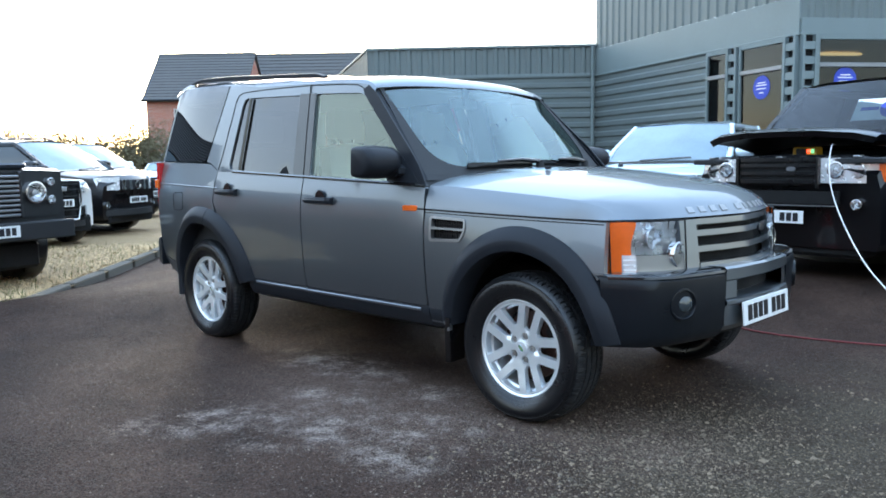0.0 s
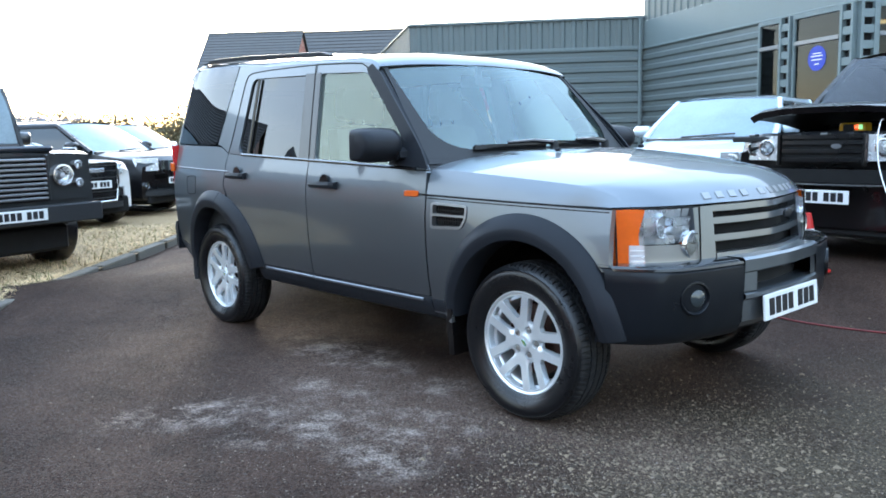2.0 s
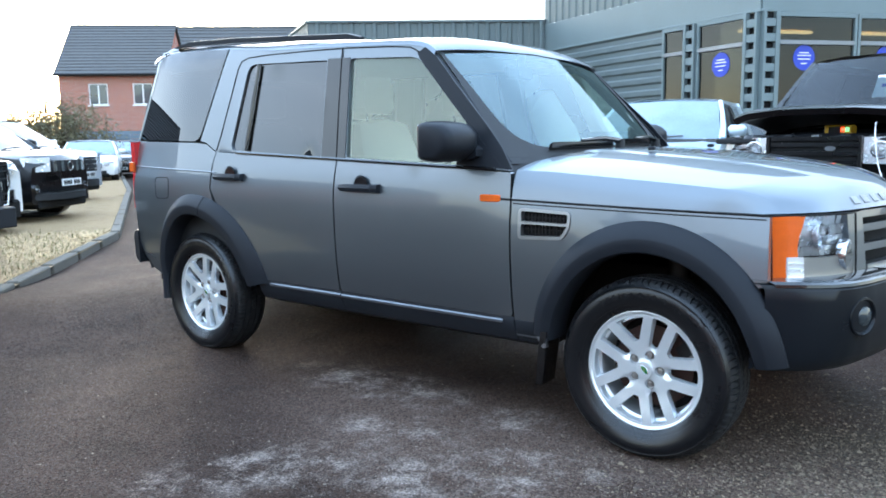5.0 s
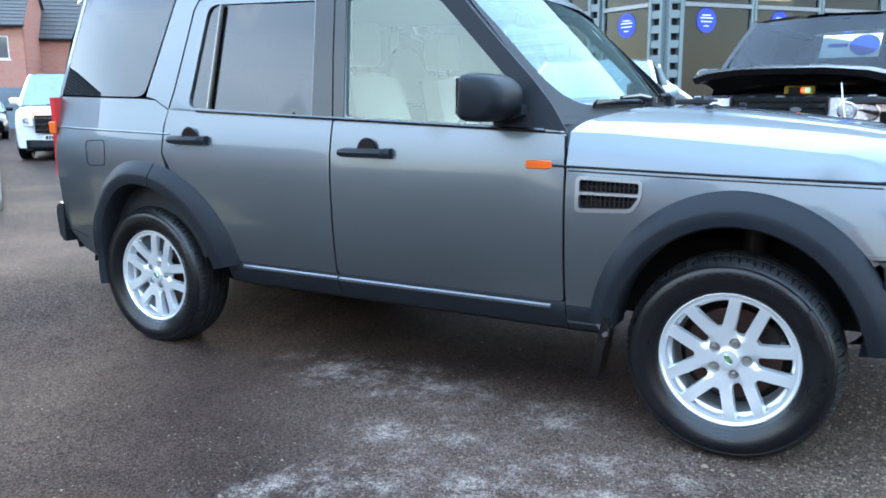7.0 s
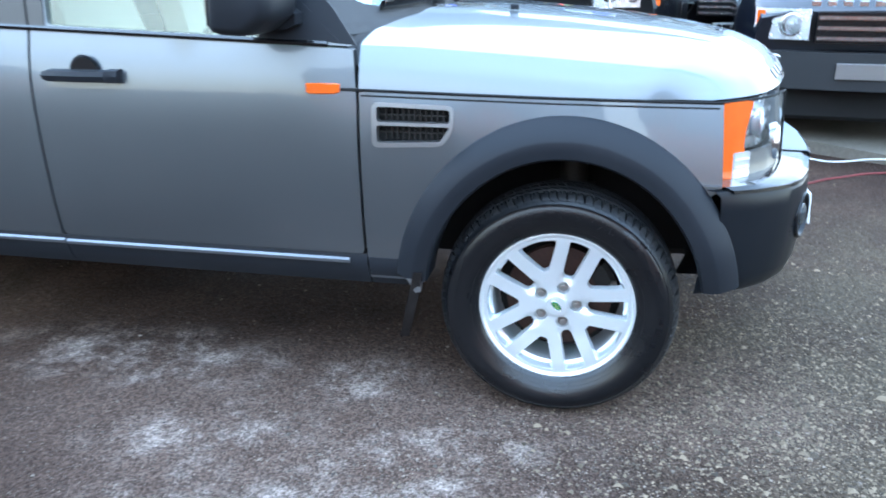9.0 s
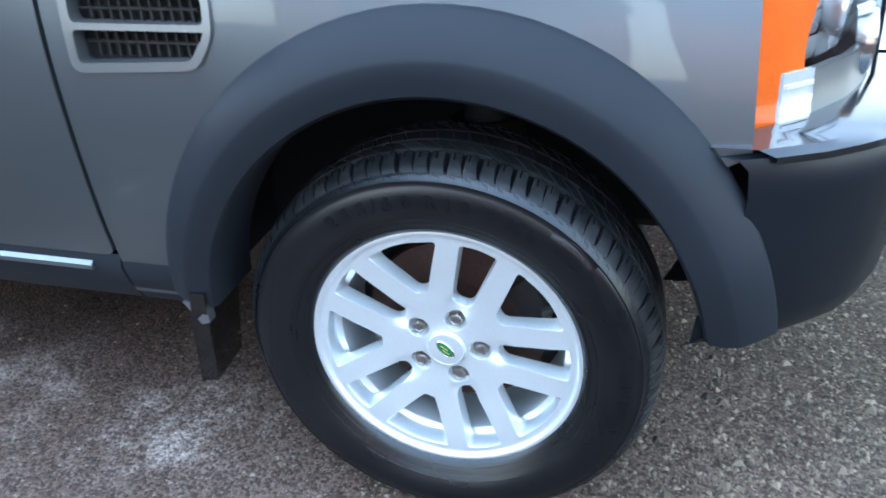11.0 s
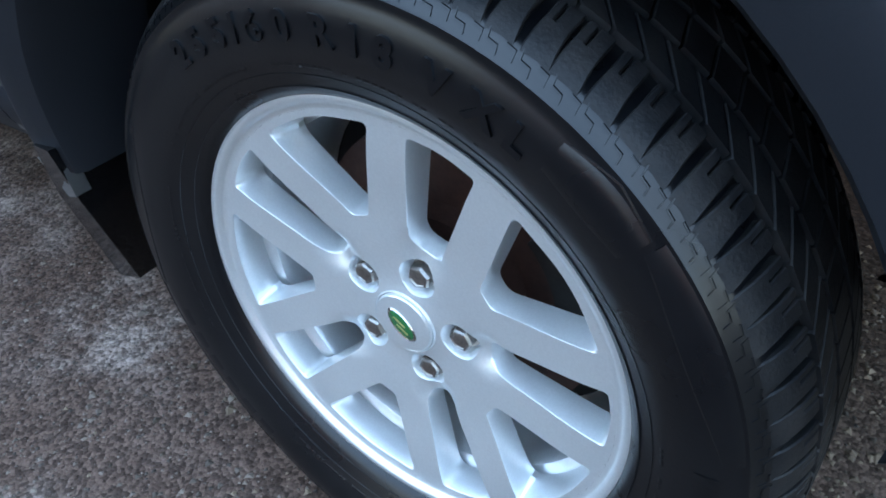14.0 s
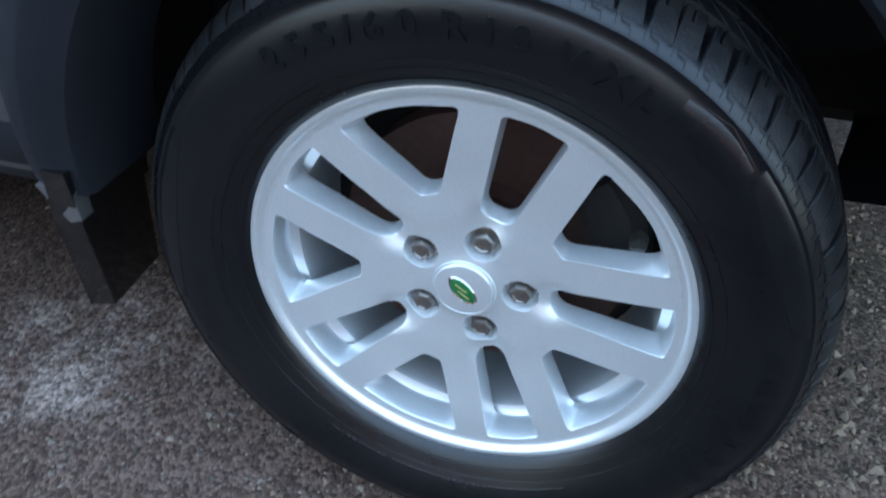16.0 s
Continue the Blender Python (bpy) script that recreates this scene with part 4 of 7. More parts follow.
vent = rounded([(2.345, 0.872), (2.535, 0.880), (2.562, 0.925), (2.562, 0.978), (2.345, 0.985)], 0.02)


def panel(outline, holes=(), out=0.0, step=0.07, deep=0.03):
    return lambda s: sheet(outline, flank(s, out), holes, step, lambda x, z: (x, s * (half(x, z) + out - deep), z))


both("front_wing", panel(wing, [vent]), PAINT)
both("front_door", panel(door_f), PAINT)
both("rear_door", panel(door_r), PAINT)
both("rear_quarter", panel(quarter), PAINT)

# windows and their surrounds
win_f = rounded([(1.285, 1.200), (2.205, 1.160), (2.045, 1.330), (1.690, 1.672), (1.235, 1.697)], [0.02, 0.01, 0.02, 0.06, 0.02])
win_r = rounded([(0.335, 1.238), (1.100, 1.205), (1.062, 1.700), (0.415, 1.722)], [0.05, 0.01, 0.01, 0.06])
win_q = rounded([(-0.688, 1.310), (0.020, 1.292), (0.205, 1.835), (-0.505, 1.855)], [0.05, 0.06, 0.02, 0.05])
upper = [(0.204, belt(0.2) + 0.004), (2.262, belt(2.27) + 0.004)] + [(2.10, 1.345), (1.90, 1.545), (1.765, 1.685), (1.70, 1.730), (1.60, 1.755), (1.10, 1.782), (0.60, 1.800), (0.215, 1.835), (0.035, 1.295), (0.10, 1.282)]
both("upper_frame", panel(upper, [win_f, win_r], step=0.05, deep=0.035), PAINT, "grey metallic window surround")
dpill = [(-0.725, 1.303), (-0.695, 1.303), (-0.515, 1.856), (-0.30, 1.868), (-0.42, 1.885), (-0.54, 1.860), (-0.63, 1.60)]
both("rear_pillar", panel(dpill, step=0.05), PAINT)
both("front_window", lambda s: sheet(win_f, flank(s, -0.012), (), 0.09), GLASS, "clear door glass")
both("rear_window", lambda s: sheet(win_r, flank(s, -0.012), (), 0.09), PRIVACY, "dark privacy glass")
both("quarter_window", panel(win_q, out=0.001, step=0.08, deep=0.004), PRIVACY, "dark privacy glass")
pill_b = [(1.105, 1.197), (1.278, 1.192), (1.232, 1.702), (1.068, 1.708)]
both("pillar_cover", panel(pill_b, out=0.004, step=0.08, deep=0.01), GLOSSB, "dark glossy pillar cover")
pill_a = [(2.285, 1.150), (2.18, 1.162), (2.03, 1.345), (1.705, 1.655), (1.680, 1.690), (1.725, 1.715), (1.80, 1.665), (1.93, 1.535), (2.130, 1.345), (2.215, 1.25)]
both("front_pillar", panel(pill_a, out=0.004, step=0.05, deep=0.012), TRIM, "black front pillar cover")
both("window_bar", lambda s: Geo().tube([(0.478, s * (half(0.48, 1.24) + 0.002), 1.236), (0.505, s * (half(0.5, 1.715) + 0.002), 1.715)], 0.010), GLOSSB)


def waist(s):
    xs = [2.20, 1.9, 1.6, 1.3, 1.22, 1.0, 0.7, 0.40]
    return Geo().tube([(x, s * (half(x, belt(x)) + 0.003), belt(x) + 0.006) for x in xs], 0.009, 6)


both("waist_rail", waist, GLOSSB)
# crease line under the bonnet edge and the step in the rear quarter
both("crease_line", lambda s: Geo().tube([(x, s * (half(x, 1.026 - 0.0285 * (x - 2.29)) + 0.0005), 1.026 - 0.0285 * (x - 2.29)) for x in (2.24, 2.4, 2.6, 2.8, 3.0, 3.15, 3.32)], 0.0050, 6), DARK)
both("crease_line", lambda s: Geo().tube([(x, s * (half(x, 1.012 - 0.0285 * (x - 2.29)) + 0.0002), 1.011 - 0.0285 * (x - 2.29)) for x in (2.30, 2.4, 2.6, 2.8, 3.0, 3.15, 3.31)], 0.0028, 6), DARK)
# silver tube draws the highlight along the crease in the paint
both("crease_line", lambda s: Geo().tube([(x, s * (half(x, 1.118 - 0.02 * x) - 0.001), 1.118 - 0.028 * x) for x in (-0.70, -0.5, -0.2, 0.05, 0.23)], 0.006, 6), STRIP, "silver line for the highlight on the rear quarter crease")

# sill: silver strip over a black lower trim
both("sill_strip", lambda s: Geo().loft([[(x, s * (half(x, 0.5) + 0.004), 0.502), (x, s * (half(x, 0.5) + 0.012), 0.496), (x, s * (half(x, 0.49) + 0.012), 0.486), (x, s * (half(x, 0.48) - 0.01), 0.482)] for x in (0.665, 1.0, 1.224)], True, True).loft([[(x, s * (half(x, 0.5) + 0.004), 0.500), (x, s * (half(x, 0.5) + 0.012), 0.494), (x, s * (half(x, 0.49) + 0.012), 0.484), (x, s * (half(x, 0.48) - 0.01), 0.480)] for x in (1.230, 1.7, 2.0, 2.235)], True, True), STRIP)


def sill(s):
    g = Geo()
    for xs in ((0.56, 0.9, 1.224), (1.228, 1.7, 2.1, 2.292), (2.297, 2.42)):
        g.loft([[(x, s * (half(x, 0.51) - 0.004), 0.514), (x, s * (half(x, 0.49) + 0.006), 0.49), (x, s * (half(x, 0.46) - 0.002), 0.445), (x, s * (half(x, 0.44) - 0.02), 0.405), (x, s * 0.74, 0.36), (x, s * 0.72, 0.50)] for x in xs], True, True)
    return g


both("sill_trim", sill, TRIM, "black textured sill trim")


def arch_trim(s, cx, a0, a1, af, ar, b, wf, wr, wt):
    g, rings = Geo(), []
    n = 40
    for i in range(n + 1):
        t = radians(a0 + (a1 - a0) * i / n)
        c, sn = math.cos(t), math.sin(t)
        ra = af if c > 0 else ar
        w = wt + ((wf if c > 0 else wr) - wt) * abs(c) ** 2
        ring = []
        for k, out in ((0.0, -0.012), (0.0, 0.004), (0.04, 0.010), (0.30, 0.031), (0.50, 0.043), (0.56, 0.0445), (0.75, 0.042), (0.94, 0.037), (1.0, 0.026), (1.0, -0.10), (0.75, -0.10)):
            x, z = cx + (ra - k * w) * c, HUB_Z + (b - k * w) * sn
            out = max(out, -0.015 - 0.085 * min(1.0, i / 14))
            if cx > 1.0 and c > 0:
                z = max(z, 0.452)
            ring.append((x, s * (half(x, max(z, 0.45)) + out), z))
        rings.append(ring)
    return g.loft(rings, True, True)


both("arch_trim", lambda s: arch_trim(s, FRONT_X, 9.0, 172, 0.535, 0.505, 0.592, 0.110, 0.100, 0.122), TRIM, "black textured wheel-arch trim")
both("arch_trim", lambda s: arch_trim(s, 0.0, 78.9, 188, 0.655, 0.44, 0.606, 0.17, 0.10, 0.122), TRIM, "black textured wheel-arch trim")
both("arch_trim", lambda s: arch_trim(s, 0.0, 12, 78.4, 0.655, 0.44, 0.606, 0.17, 0.10, 0.122), TRIM, "black textured wheel-arch trim")


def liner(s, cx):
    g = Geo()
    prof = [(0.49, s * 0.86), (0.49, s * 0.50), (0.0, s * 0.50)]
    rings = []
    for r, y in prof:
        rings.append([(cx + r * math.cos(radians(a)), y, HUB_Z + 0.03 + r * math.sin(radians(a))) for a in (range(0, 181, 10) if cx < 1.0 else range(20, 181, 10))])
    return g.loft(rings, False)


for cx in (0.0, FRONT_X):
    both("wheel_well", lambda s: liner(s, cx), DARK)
both("strut", lambda s: Geo().tube([(FRONT_X + 0.03, s * 0.60, 0.45), (FRONT_X + 0.02, s * 0.58, 0.84)], 0.045, 12).tube([(FRONT_X + 0.03, s * 0.60, 0.52), (FRONT_X + 0.02, s * 0.585, 0.70)], 0.07, 14), IRON)
both("mud_flap", lambda s: Geo().loft([[(2.445, s * 0.80, 0.47), (2.45, s * 0.935, 0.48), (2.478, s * 0.935, 0.48), (2.47, s * 0.80, 0.47)], [(2.425, s * 0.79, 0.40), (2.43, s * 0.920, 0.40), (2.462, s * 0.915, 0.40), (2.455, s * 0.79, 0.40)], [(2.38, s * 0.75, 0.225), (2.382, s * 0.865, 0.222), (2.412, s * 0.855, 0.222), (2.41, s * 0.75, 0.225)]], True, True), GLOSSB, "black rubber mud flap")
both("flap_bracket", lambda s: Geo().add([(2.425, s * 0.905, 0.452), (2.472, s * 0.905, 0.456), (2.468, s * 0.9, 0.41), (2.452, s * 0.9, 0.405), (2.425, s * 0.925, 0.452), (2.472, s * 0.925, 0.456), (2.468, s * 0.92, 0.41), (2.452, s * 0.92, 0.405)], [(0, 1, 2, 3), (4, 5, 6, 7), (0, 1, 5, 4), (1, 2, 6, 5), (2, 3, 7, 6), (3, 0, 4, 7)]), SILVERP, "pale metal flap bracket")

# bonnet: a shell that wraps over the wings and drops to the grille
FY = [0.0, 0.20, 0.40, 0.52, 0.62, 0.70, 0.75, 0.775]
FX = [3.645, 3.620, 3.572, 3.535, 3.490, 3.430, 3.372, 3.325]


def nose(y, inset=0.0):
    return float(np.interp(abs(y), FY, FX)) - inset


BT = [0.0, 0.15, 0.45, 0.70, 0.85, 0.93, 0.97, 1.0]
B_CROWN = [1.226, 1.224, 1.195, 1.160, 1.127, 1.090, 1.050, 1.003]
B_CREASE = [1.150, 1.145, 1.122, 1.100, 1.084, 1.060, 1.034, 1.002]


def bonnet_at(t, u):
    """A place on the bonnet: t from the screen to the nose, u from side to side."""
    a = abs(u)
    xb = 2.292 + 0.13 * max(0.0, 1 - (a / 0.82) ** 2)
    xf = nose(min(0.775, a * 0.775)) - 0.035
    x = xb + (xf - xb) * t
    w = half(x, 1.03) - 0.001
    y = u * w if t < 0.8 else u * (w + (0.776 - w) * (t - 0.8) / 0.2)
    edge, crease, top = 1.030 - 0.030 * t, float(np.interp(t, BT, B_CREASE)), float(np.interp(t, BT, B_CROWN))
    if a > 0.955:
        z = edge + (crease - edge) * ((1 - a) / 0.045) ** 0.72
    else:
        z = crease + (top - crease) * (1 - (a / 0.955) ** 3.3)
        z += 0.007 * ease(0.50, 0.44, a) * (1 - t ** 4)
    return (x, y, z)


def bonnet():
    us = [0.0, 0.10, 0.22, 0.34, 0.43, 0.46, 0.49, 0.52, 0.60, 0.70, 0.80, 0.88, 0.92, 0.945, 0.955, 0.962, 0.975, 0.988, 1.0]
    us = [-u for u in us[:0:-1]] + us
    ts = [0, 0.06, 0.15, 0.28, 0.42, 0.56, 0.66, 0.74, 0.80, 0.85, 0.89, 0.92, 0.945, 0.965, 0.985, 1.0]
    return Geo().loft([[bonnet_at(t, u) for u in us] for t in ts], False)


part("bonnet", bonnet(), PAINT, car, "grey metallic clamshell bonnet", 42)
# raised bars along the bonnet lip
for i in range(10):
    y = -0.385 + 0.077 * i + (0.026 if i > 3 else -0.026)
    p0, p1 = Vector(bonnet_at(0.962, y / 0.79)), Vector(bonnet_at(0.996, y / 0.79))
    mid_, run = (p0 + p1) / 2, p1 - p0
    part("bonnet_badge", Geo().box(-0.003, 0.004, -0.021, 0.021, -0.017, 0.017, 0.001, Matrix.Translation(mid_) @ pose(0, 0, 0, 0, 0, math.degrees(math.atan2(-(nose(y + 0.03) - nose(y - 0.03)), 0.06))) @ pose(0, 0, 0, 0, -90 - math.degrees(math.atan2(run.z, run.x)), 0)), SILVERP, car, "raised silver bonnet badge bar")
both("washer_jet", lambda s: Geo().box(2.66, 2.69, s * 0.36 - 0.012, s * 0.36 + 0.012, 1.222, 1.240, 0.004), TRIM, sides=(-1, 1))

# grille
def front_sheet(y0, y1, z0, z1, inset=0.0, lean=0.12, ny=16, nz=3, thick=0.0):
    g = Geo()
    rows = []
    for j in range(nz + 1):
        z = z0 + (z1 - z0) * j / nz
        rows.append([(nose(y0 + (y1 - y0) * i / ny, inset) - lean * (z - 0.75), y0 + (y1 - y0) * i / ny, z) for i in range(ny + 1)])
    g.loft(rows, False)
    if thick:
        back = [[(x - thick, y, z) for x, y, z in r] for r in rows]
        g.loft(back, False)
        for a, b in ((rows[0], back[0]), (rows[-1], back[-1]), ([r[0] for r in rows], [r[0] for r in back]), ([r[-1] for r in rows], [r[-1] for r in back])):
            g.loft([a, b], False)
    return g


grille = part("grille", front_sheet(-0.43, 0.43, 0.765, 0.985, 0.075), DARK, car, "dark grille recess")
for z0, z1, i in ((0.765, 0.792, 0.004), (0.840, 0.868, 0.012), (0.912, 0.940, 0.018), (0.965, 0.992, 0.020)):
    part("grille_bar", front_sheet(-0.395, 0.395, z0, z1, i, thick=0.035), PAINT, grille)
for s in (-1, 1):
    part("grille_surround", front_sheet(s * 0.395, s * 0.495, 0.765, 0.992, 0.008, ny=4, thick=0.04), PAINT, grille)
part("grille_badge", Geo().lathe([(0, 0), (0.5, 0), (0.5, 0.01), (0, 0.012)], 24, pose(nose(0.13) - 0.012, 0.13, 0.925, 0, 0, 90) @ Matrix.Diagonal((0.075, -1, 0.038, 1))), SLATEP, grille)


# headlights
def headlight(s):
    rnd = random.Random(21)
    bowl = Geo()
    ys, zs = [0.500 + 0.0368 * i for i in range(7)], [0.842 + 0.0370 * i for i in range(5)]
    for ya, yb in zip(ys, ys[1:]):
        for za, zb in zip(zs, zs[1:]):
            ax, az = rnd.uniform(-0.004, 0.004), rnd.uniform(0.001, 0.007)
            bowl.add([(nose(y, 0.040) - 0.05 * (z - 0.75) + ax * (2 * i - 1) + az * (2 * j - 1), s * y, z) for i, j, y, z in ((0, 0, ya, za), (1, 0, yb, za), (1, 1, yb, zb), (0, 1, ya, zb))], [(0, 1, 2, 3)])
    h = part("headlight", bowl, REFLECT, car, "headlight with amber indicator and clear lens", 0)
    part("lamp_back", front_sheet(s * 0.495, s * 0.772, 0.755, 0.992, 0.062, 0.05, 14, 4), IRON, h)
    part("lower_panel", front_sheet(s * 0.497, s * 0.719, 0.756, 0.842, 0.004, 0.05, 12, 3, 0.012), SILVERP, h, "smooth grey panel under the lamp")
    # amber lens with a waved inner edge, a clear block set in its foot
    rows = []
    for j in range(13):
        z = 0.752 + 0.241 * j / 12
        yi = 0.716 + 0.010 * math.sin((z - 0.80) * 22.0)
        rows.append([(nose(yi + (0.776 - yi) * i / 6, -0.004) - 0.05 * (z - 0.75), s * (yi + (0.776 - yi) * i / 6), z) for i in range(7)])
    amber = Geo().loft(rows, False)
    amber.loft([[(x - 0.02, y, z) for x, y, z in r] for r in rows], False)
    amber.loft([[r[0] for r in rows], [(r[0][0] - 0.02, r[0][1], r[0][2]) for r in rows]], False)
    part("indicator_lens", amber, ORANGE, h, "amber indicator lens")
    part("side_reflector", front_sheet(s * 0.714, s * 0.752, 0.762, 0.846, -0.008, 0.05, 5, 3, 0.008), REFLECT, h, "clear block in the amber lens")
    for k in range(3):
        part("reflector_rib", front_sheet(s * 0.716, s * 0.750, 0.778 + 0.022 * k, 0.784 + 0.022 * k, -0.011, 0.05, 5, 1, 0.004), LAMPW, h)
    part("main_lens", front_sheet(s * 0.495, s * 0.712, 0.842, 0.990, -0.002, 0.05, 10, 3), LENS, h)
    y, z, r = 0.516, 0.838, 0.056
    mm = pose(nose(y) - 0.024, s * y, z, 0, 0, 90) @ Matrix.Diagonal((1, -1, 1, 1))
    part("lamp_ring", Geo().lathe([(r * 0.82, 0.004), (r * 0.88, 0.010), (r * 0.98, 0.012), (r * 1.05, 0.008), (r * 1.08, -0.02)], 40, mm), CHROME, h, "chrome ring")
    part("lamp_bowl", Geo().lathe([(0.0, -0.006), (r * 0.35, -0.006), (r * 0.7, 0.0), (r * 0.86, 0.006)], 28, mm), REFLECT, h)
    part("bulb_lens", Geo().lathe([(0.0, 0.022), (r * 0.35, 0.020), (r * 0.7, 0.015), (r * 0.90, 0.008)], 32, mm), LENS, h)
    y, z, r = 0.628, 0.915, 0.046
    mm = pose(nose(y) - 0.045, s * y, z, 0, 0, 90) @ Matrix.Diagonal((1, -1, 1, 1))
    part("lamp_bowl", Geo().lathe([(0.0, -0.022), (r * 0.35, -0.020), (r * 0.7, -0.012), (r * 0.93, 0.0), (r, 0.012), (r * 1.05, 0.012)], 32, mm), REFLECT, h)
    part("bulb", Geo().lathe([(0.0, 0.012), (0.006, 0.010), (0.008, -0.02)], 12, mm), LAMPW, h)
    part("lamp_frame", Geo().tube([(nose(y, -0.004) - 0.05 * (z - 0.75), s * y, z) for y, z in [(0.495, 0.755), (0.55, 0.753), (0.62, 0.752), (0.70, 0.752), (0.776, 0.750), (0.777, 0.87), (0.777, 0.994), (0.70, 0.995), (0.62, 0.995), (0.55, 0.995), (0.495, 0.994), (0.493, 0.87), (0.495, 0.755)]], 0.004, 6), DARK, h)
    return h


for s in (-1, 1):
    headlight(s)

# bumper: plan curve pushed out beyond the nose
BY = [0.0, 0.25, 0.45, 0.58, 0.68, 0.76, 0.82, 0.86, 0.872]
BX = [3.702, 3.686, 3.650, 3.620, 3.585, 3.530, 3.450, 3.370, 3.310]


def bump(y, inset=0.0):
    return float(np.interp(abs(y), BY, BX)) - inset


def bumper_sheet(y0, y1, prof, ny=14, closed=True):
    """prof: (inset, height) pairs."""
    g = Geo()
    rows = [[(bump(y0 + (y1 - y0) * i / ny, k), y0 + (y1 - y0) * i / ny, z) for i in range(ny + 1)] for k, z in prof]
    if closed:
        rows.append(rows[0])
    return g.loft(rows, False)


bumper = part("bumper", bumper_sheet(-0.74, 0.74, [(0.12, 0.76), (0.10, 0.50), (0.16, 0.48), (0.20, 0.76)], 40), DARK, car, "front bumper in black and grey")
for s in (-1, 1):
    part("bumper_corner", bumper_sheet(s * 0.348, s * 0.867, [(0.05, 0.762), (0.02, 0.758), (0.004, 0.742), (0.0, 0.70), (0.004, 0.59), (0.014, 0.50), (0.030, 0.462), (0.052, 0.446), (0.046, 0.50)], 18, False), BUMPK, bumper, "smooth black bumper corner")
    part("valance", bumper_sheet(s * 0.20, s * 0.64, [(0.09, 0.47), (0.14, 0.44), (0.22, 0.425), (0.36, 0.42)], 12, False), DARK, bumper, "dark under-bumper valance")
    part("bumper_top", bumper_sheet(s * 0.22, s * 0.86, [(0.16, 0.772), (0.03, 0.772), (0.006, 0.762), (0.003, 0.752)], 18, False), GLOSSB, bumper)
    fm = pose(bump(0.628) - 0.002, s * 0.628, 0.635, 0, 0, 90 + s * 24)
    part("fog_ring", Geo().lathe([(0.074, -0.012), (0.070, 0.008), (0.064, 0.009), (0.060, 0.003), (0.058, -0.002), (0, -0.003)], 32, fm @ Matrix.Diagonal((1, -1, 1, 1))), BUMPK, bumper)
    part("fog_lamp", Geo().lathe([(0.0, 0.012), (0.02, 0.010), (0.034, 0.004), (0.038, -0.003)], 28, fm @ pose(-0.012 * s, 0, 0) @ Matrix.Diagonal((1, -1, 1, 1))), CARGL, bumper, "round fog lamp")
part("bumper_centre", bumper_sheet(-0.348, 0.348, [(0.10, 0.775), (0.012, 0.775), (0.0, 0.765), (0.0, 0.715), (0.012, 0.706), (0.09, 0.700)], 20, False), PAINT, bumper, "grey metallic bumper centre")
part("bumper_centre", bumper_sheet(-0.348, 0.348, [(0.09, 0.632), (0.012, 0.626), (-0.006, 0.618), (-0.006, 0.600), (0.006, 0.592), (0.010, 0.50), (0.03, 0.475), (0.10, 0.465)], 20, False), PAINT, bumper, "grey metallic bumper centre")
for s in (-1, 1):
    part("bumper_cheek", bumper_sheet(s * 0.262, s * 0.348, [(0.09, 0.708), (0.006, 0.708), (0.004, 0.628), (0.09, 0.628)], 4, False), PAINT, bumper)
part("lower_intake", bumper_sheet(-0.27, 0.27, [(0.085, 0.705), (0.085, 0.628)], 10, False), DARK, bumper)
part("skid_plate", bumper_sheet(-0.42, 0.42, [(0.05, 0.476), (0.12, 0.43), (0.26, 0.41)], 12, False), DARK, bumper)


def number_plate(parent, m, mat=PLATEW, w=0.52, h=0.111, chars=(2, 2, 3)):
    """White plate whose characters are plain bars; face towards -y of m."""
    pl = part("number_plate", Geo().box(-w / 2, w / 2, -0.006, 0.004, -h / 2, h / 2, 0.002, m), mat, parent, "white plate with dark bars")
    x = -w / 2 + 0.035
    k = (w - 0.07) / 7.6
    for n in (chars[0] + chars[1], chars[2]):
        for _ in range(n):
            part("plate_bar", Geo().box(x + k * 0.10, x + k * 0.86, -0.0085, -0.0062, -h * 0.33, h * 0.33, 0, m), PLATEK, pl)
            x += k
        x += k * 0.6
    return pl


number_plate(car, pose(bump(0) + 0.009, 0, 0.550, -4, 0, 90))

# windscreen, roof
def screen(x_in=0.0):
    g, rows = Geo(), []
    for j in range(9):
        t = j / 8
        row = []
        for i in range(13):
            u = -1 + 2 * i / 12
            xb, xt = 2.240 + 0.115 * (1 - u * u), 1.778 + 0.050 * (1 - u * u)
            yb, yt = u * 0.850, u * 0.750
            zb, zt = 1.172, 1.690 + 0.036 * (1 - u * u)
            row.append((xb + (xt - xb) * t - x_in, yb + (yt - yb) * t, zb + (zt - zb) * t + 0.015 * math.sin(math.pi * t)))
        rows.append(row)
    return g.loft(rows, False)


part("windscreen", screen(), WSGLASS, car, "large raked windscreen reflecting the sky")


def screen_at(u, t, out=0.0):
    """A place on the windscreen: u across, t upwards, set out from the glass."""
    xb, xt = 2.240 + 0.115 * (1 - u * u), 1.778 + 0.050 * (1 - u * u)
    zb, zt = 1.172, 1.690 + 0.036 * (1 - u * u)
    return (xb + (xt - xb) * t + out * 0.72, u * (0.850 - 0.100 * t), zb + (zt - zb) * t + 0.015 * math.sin(math.pi * t) + out * 0.69)


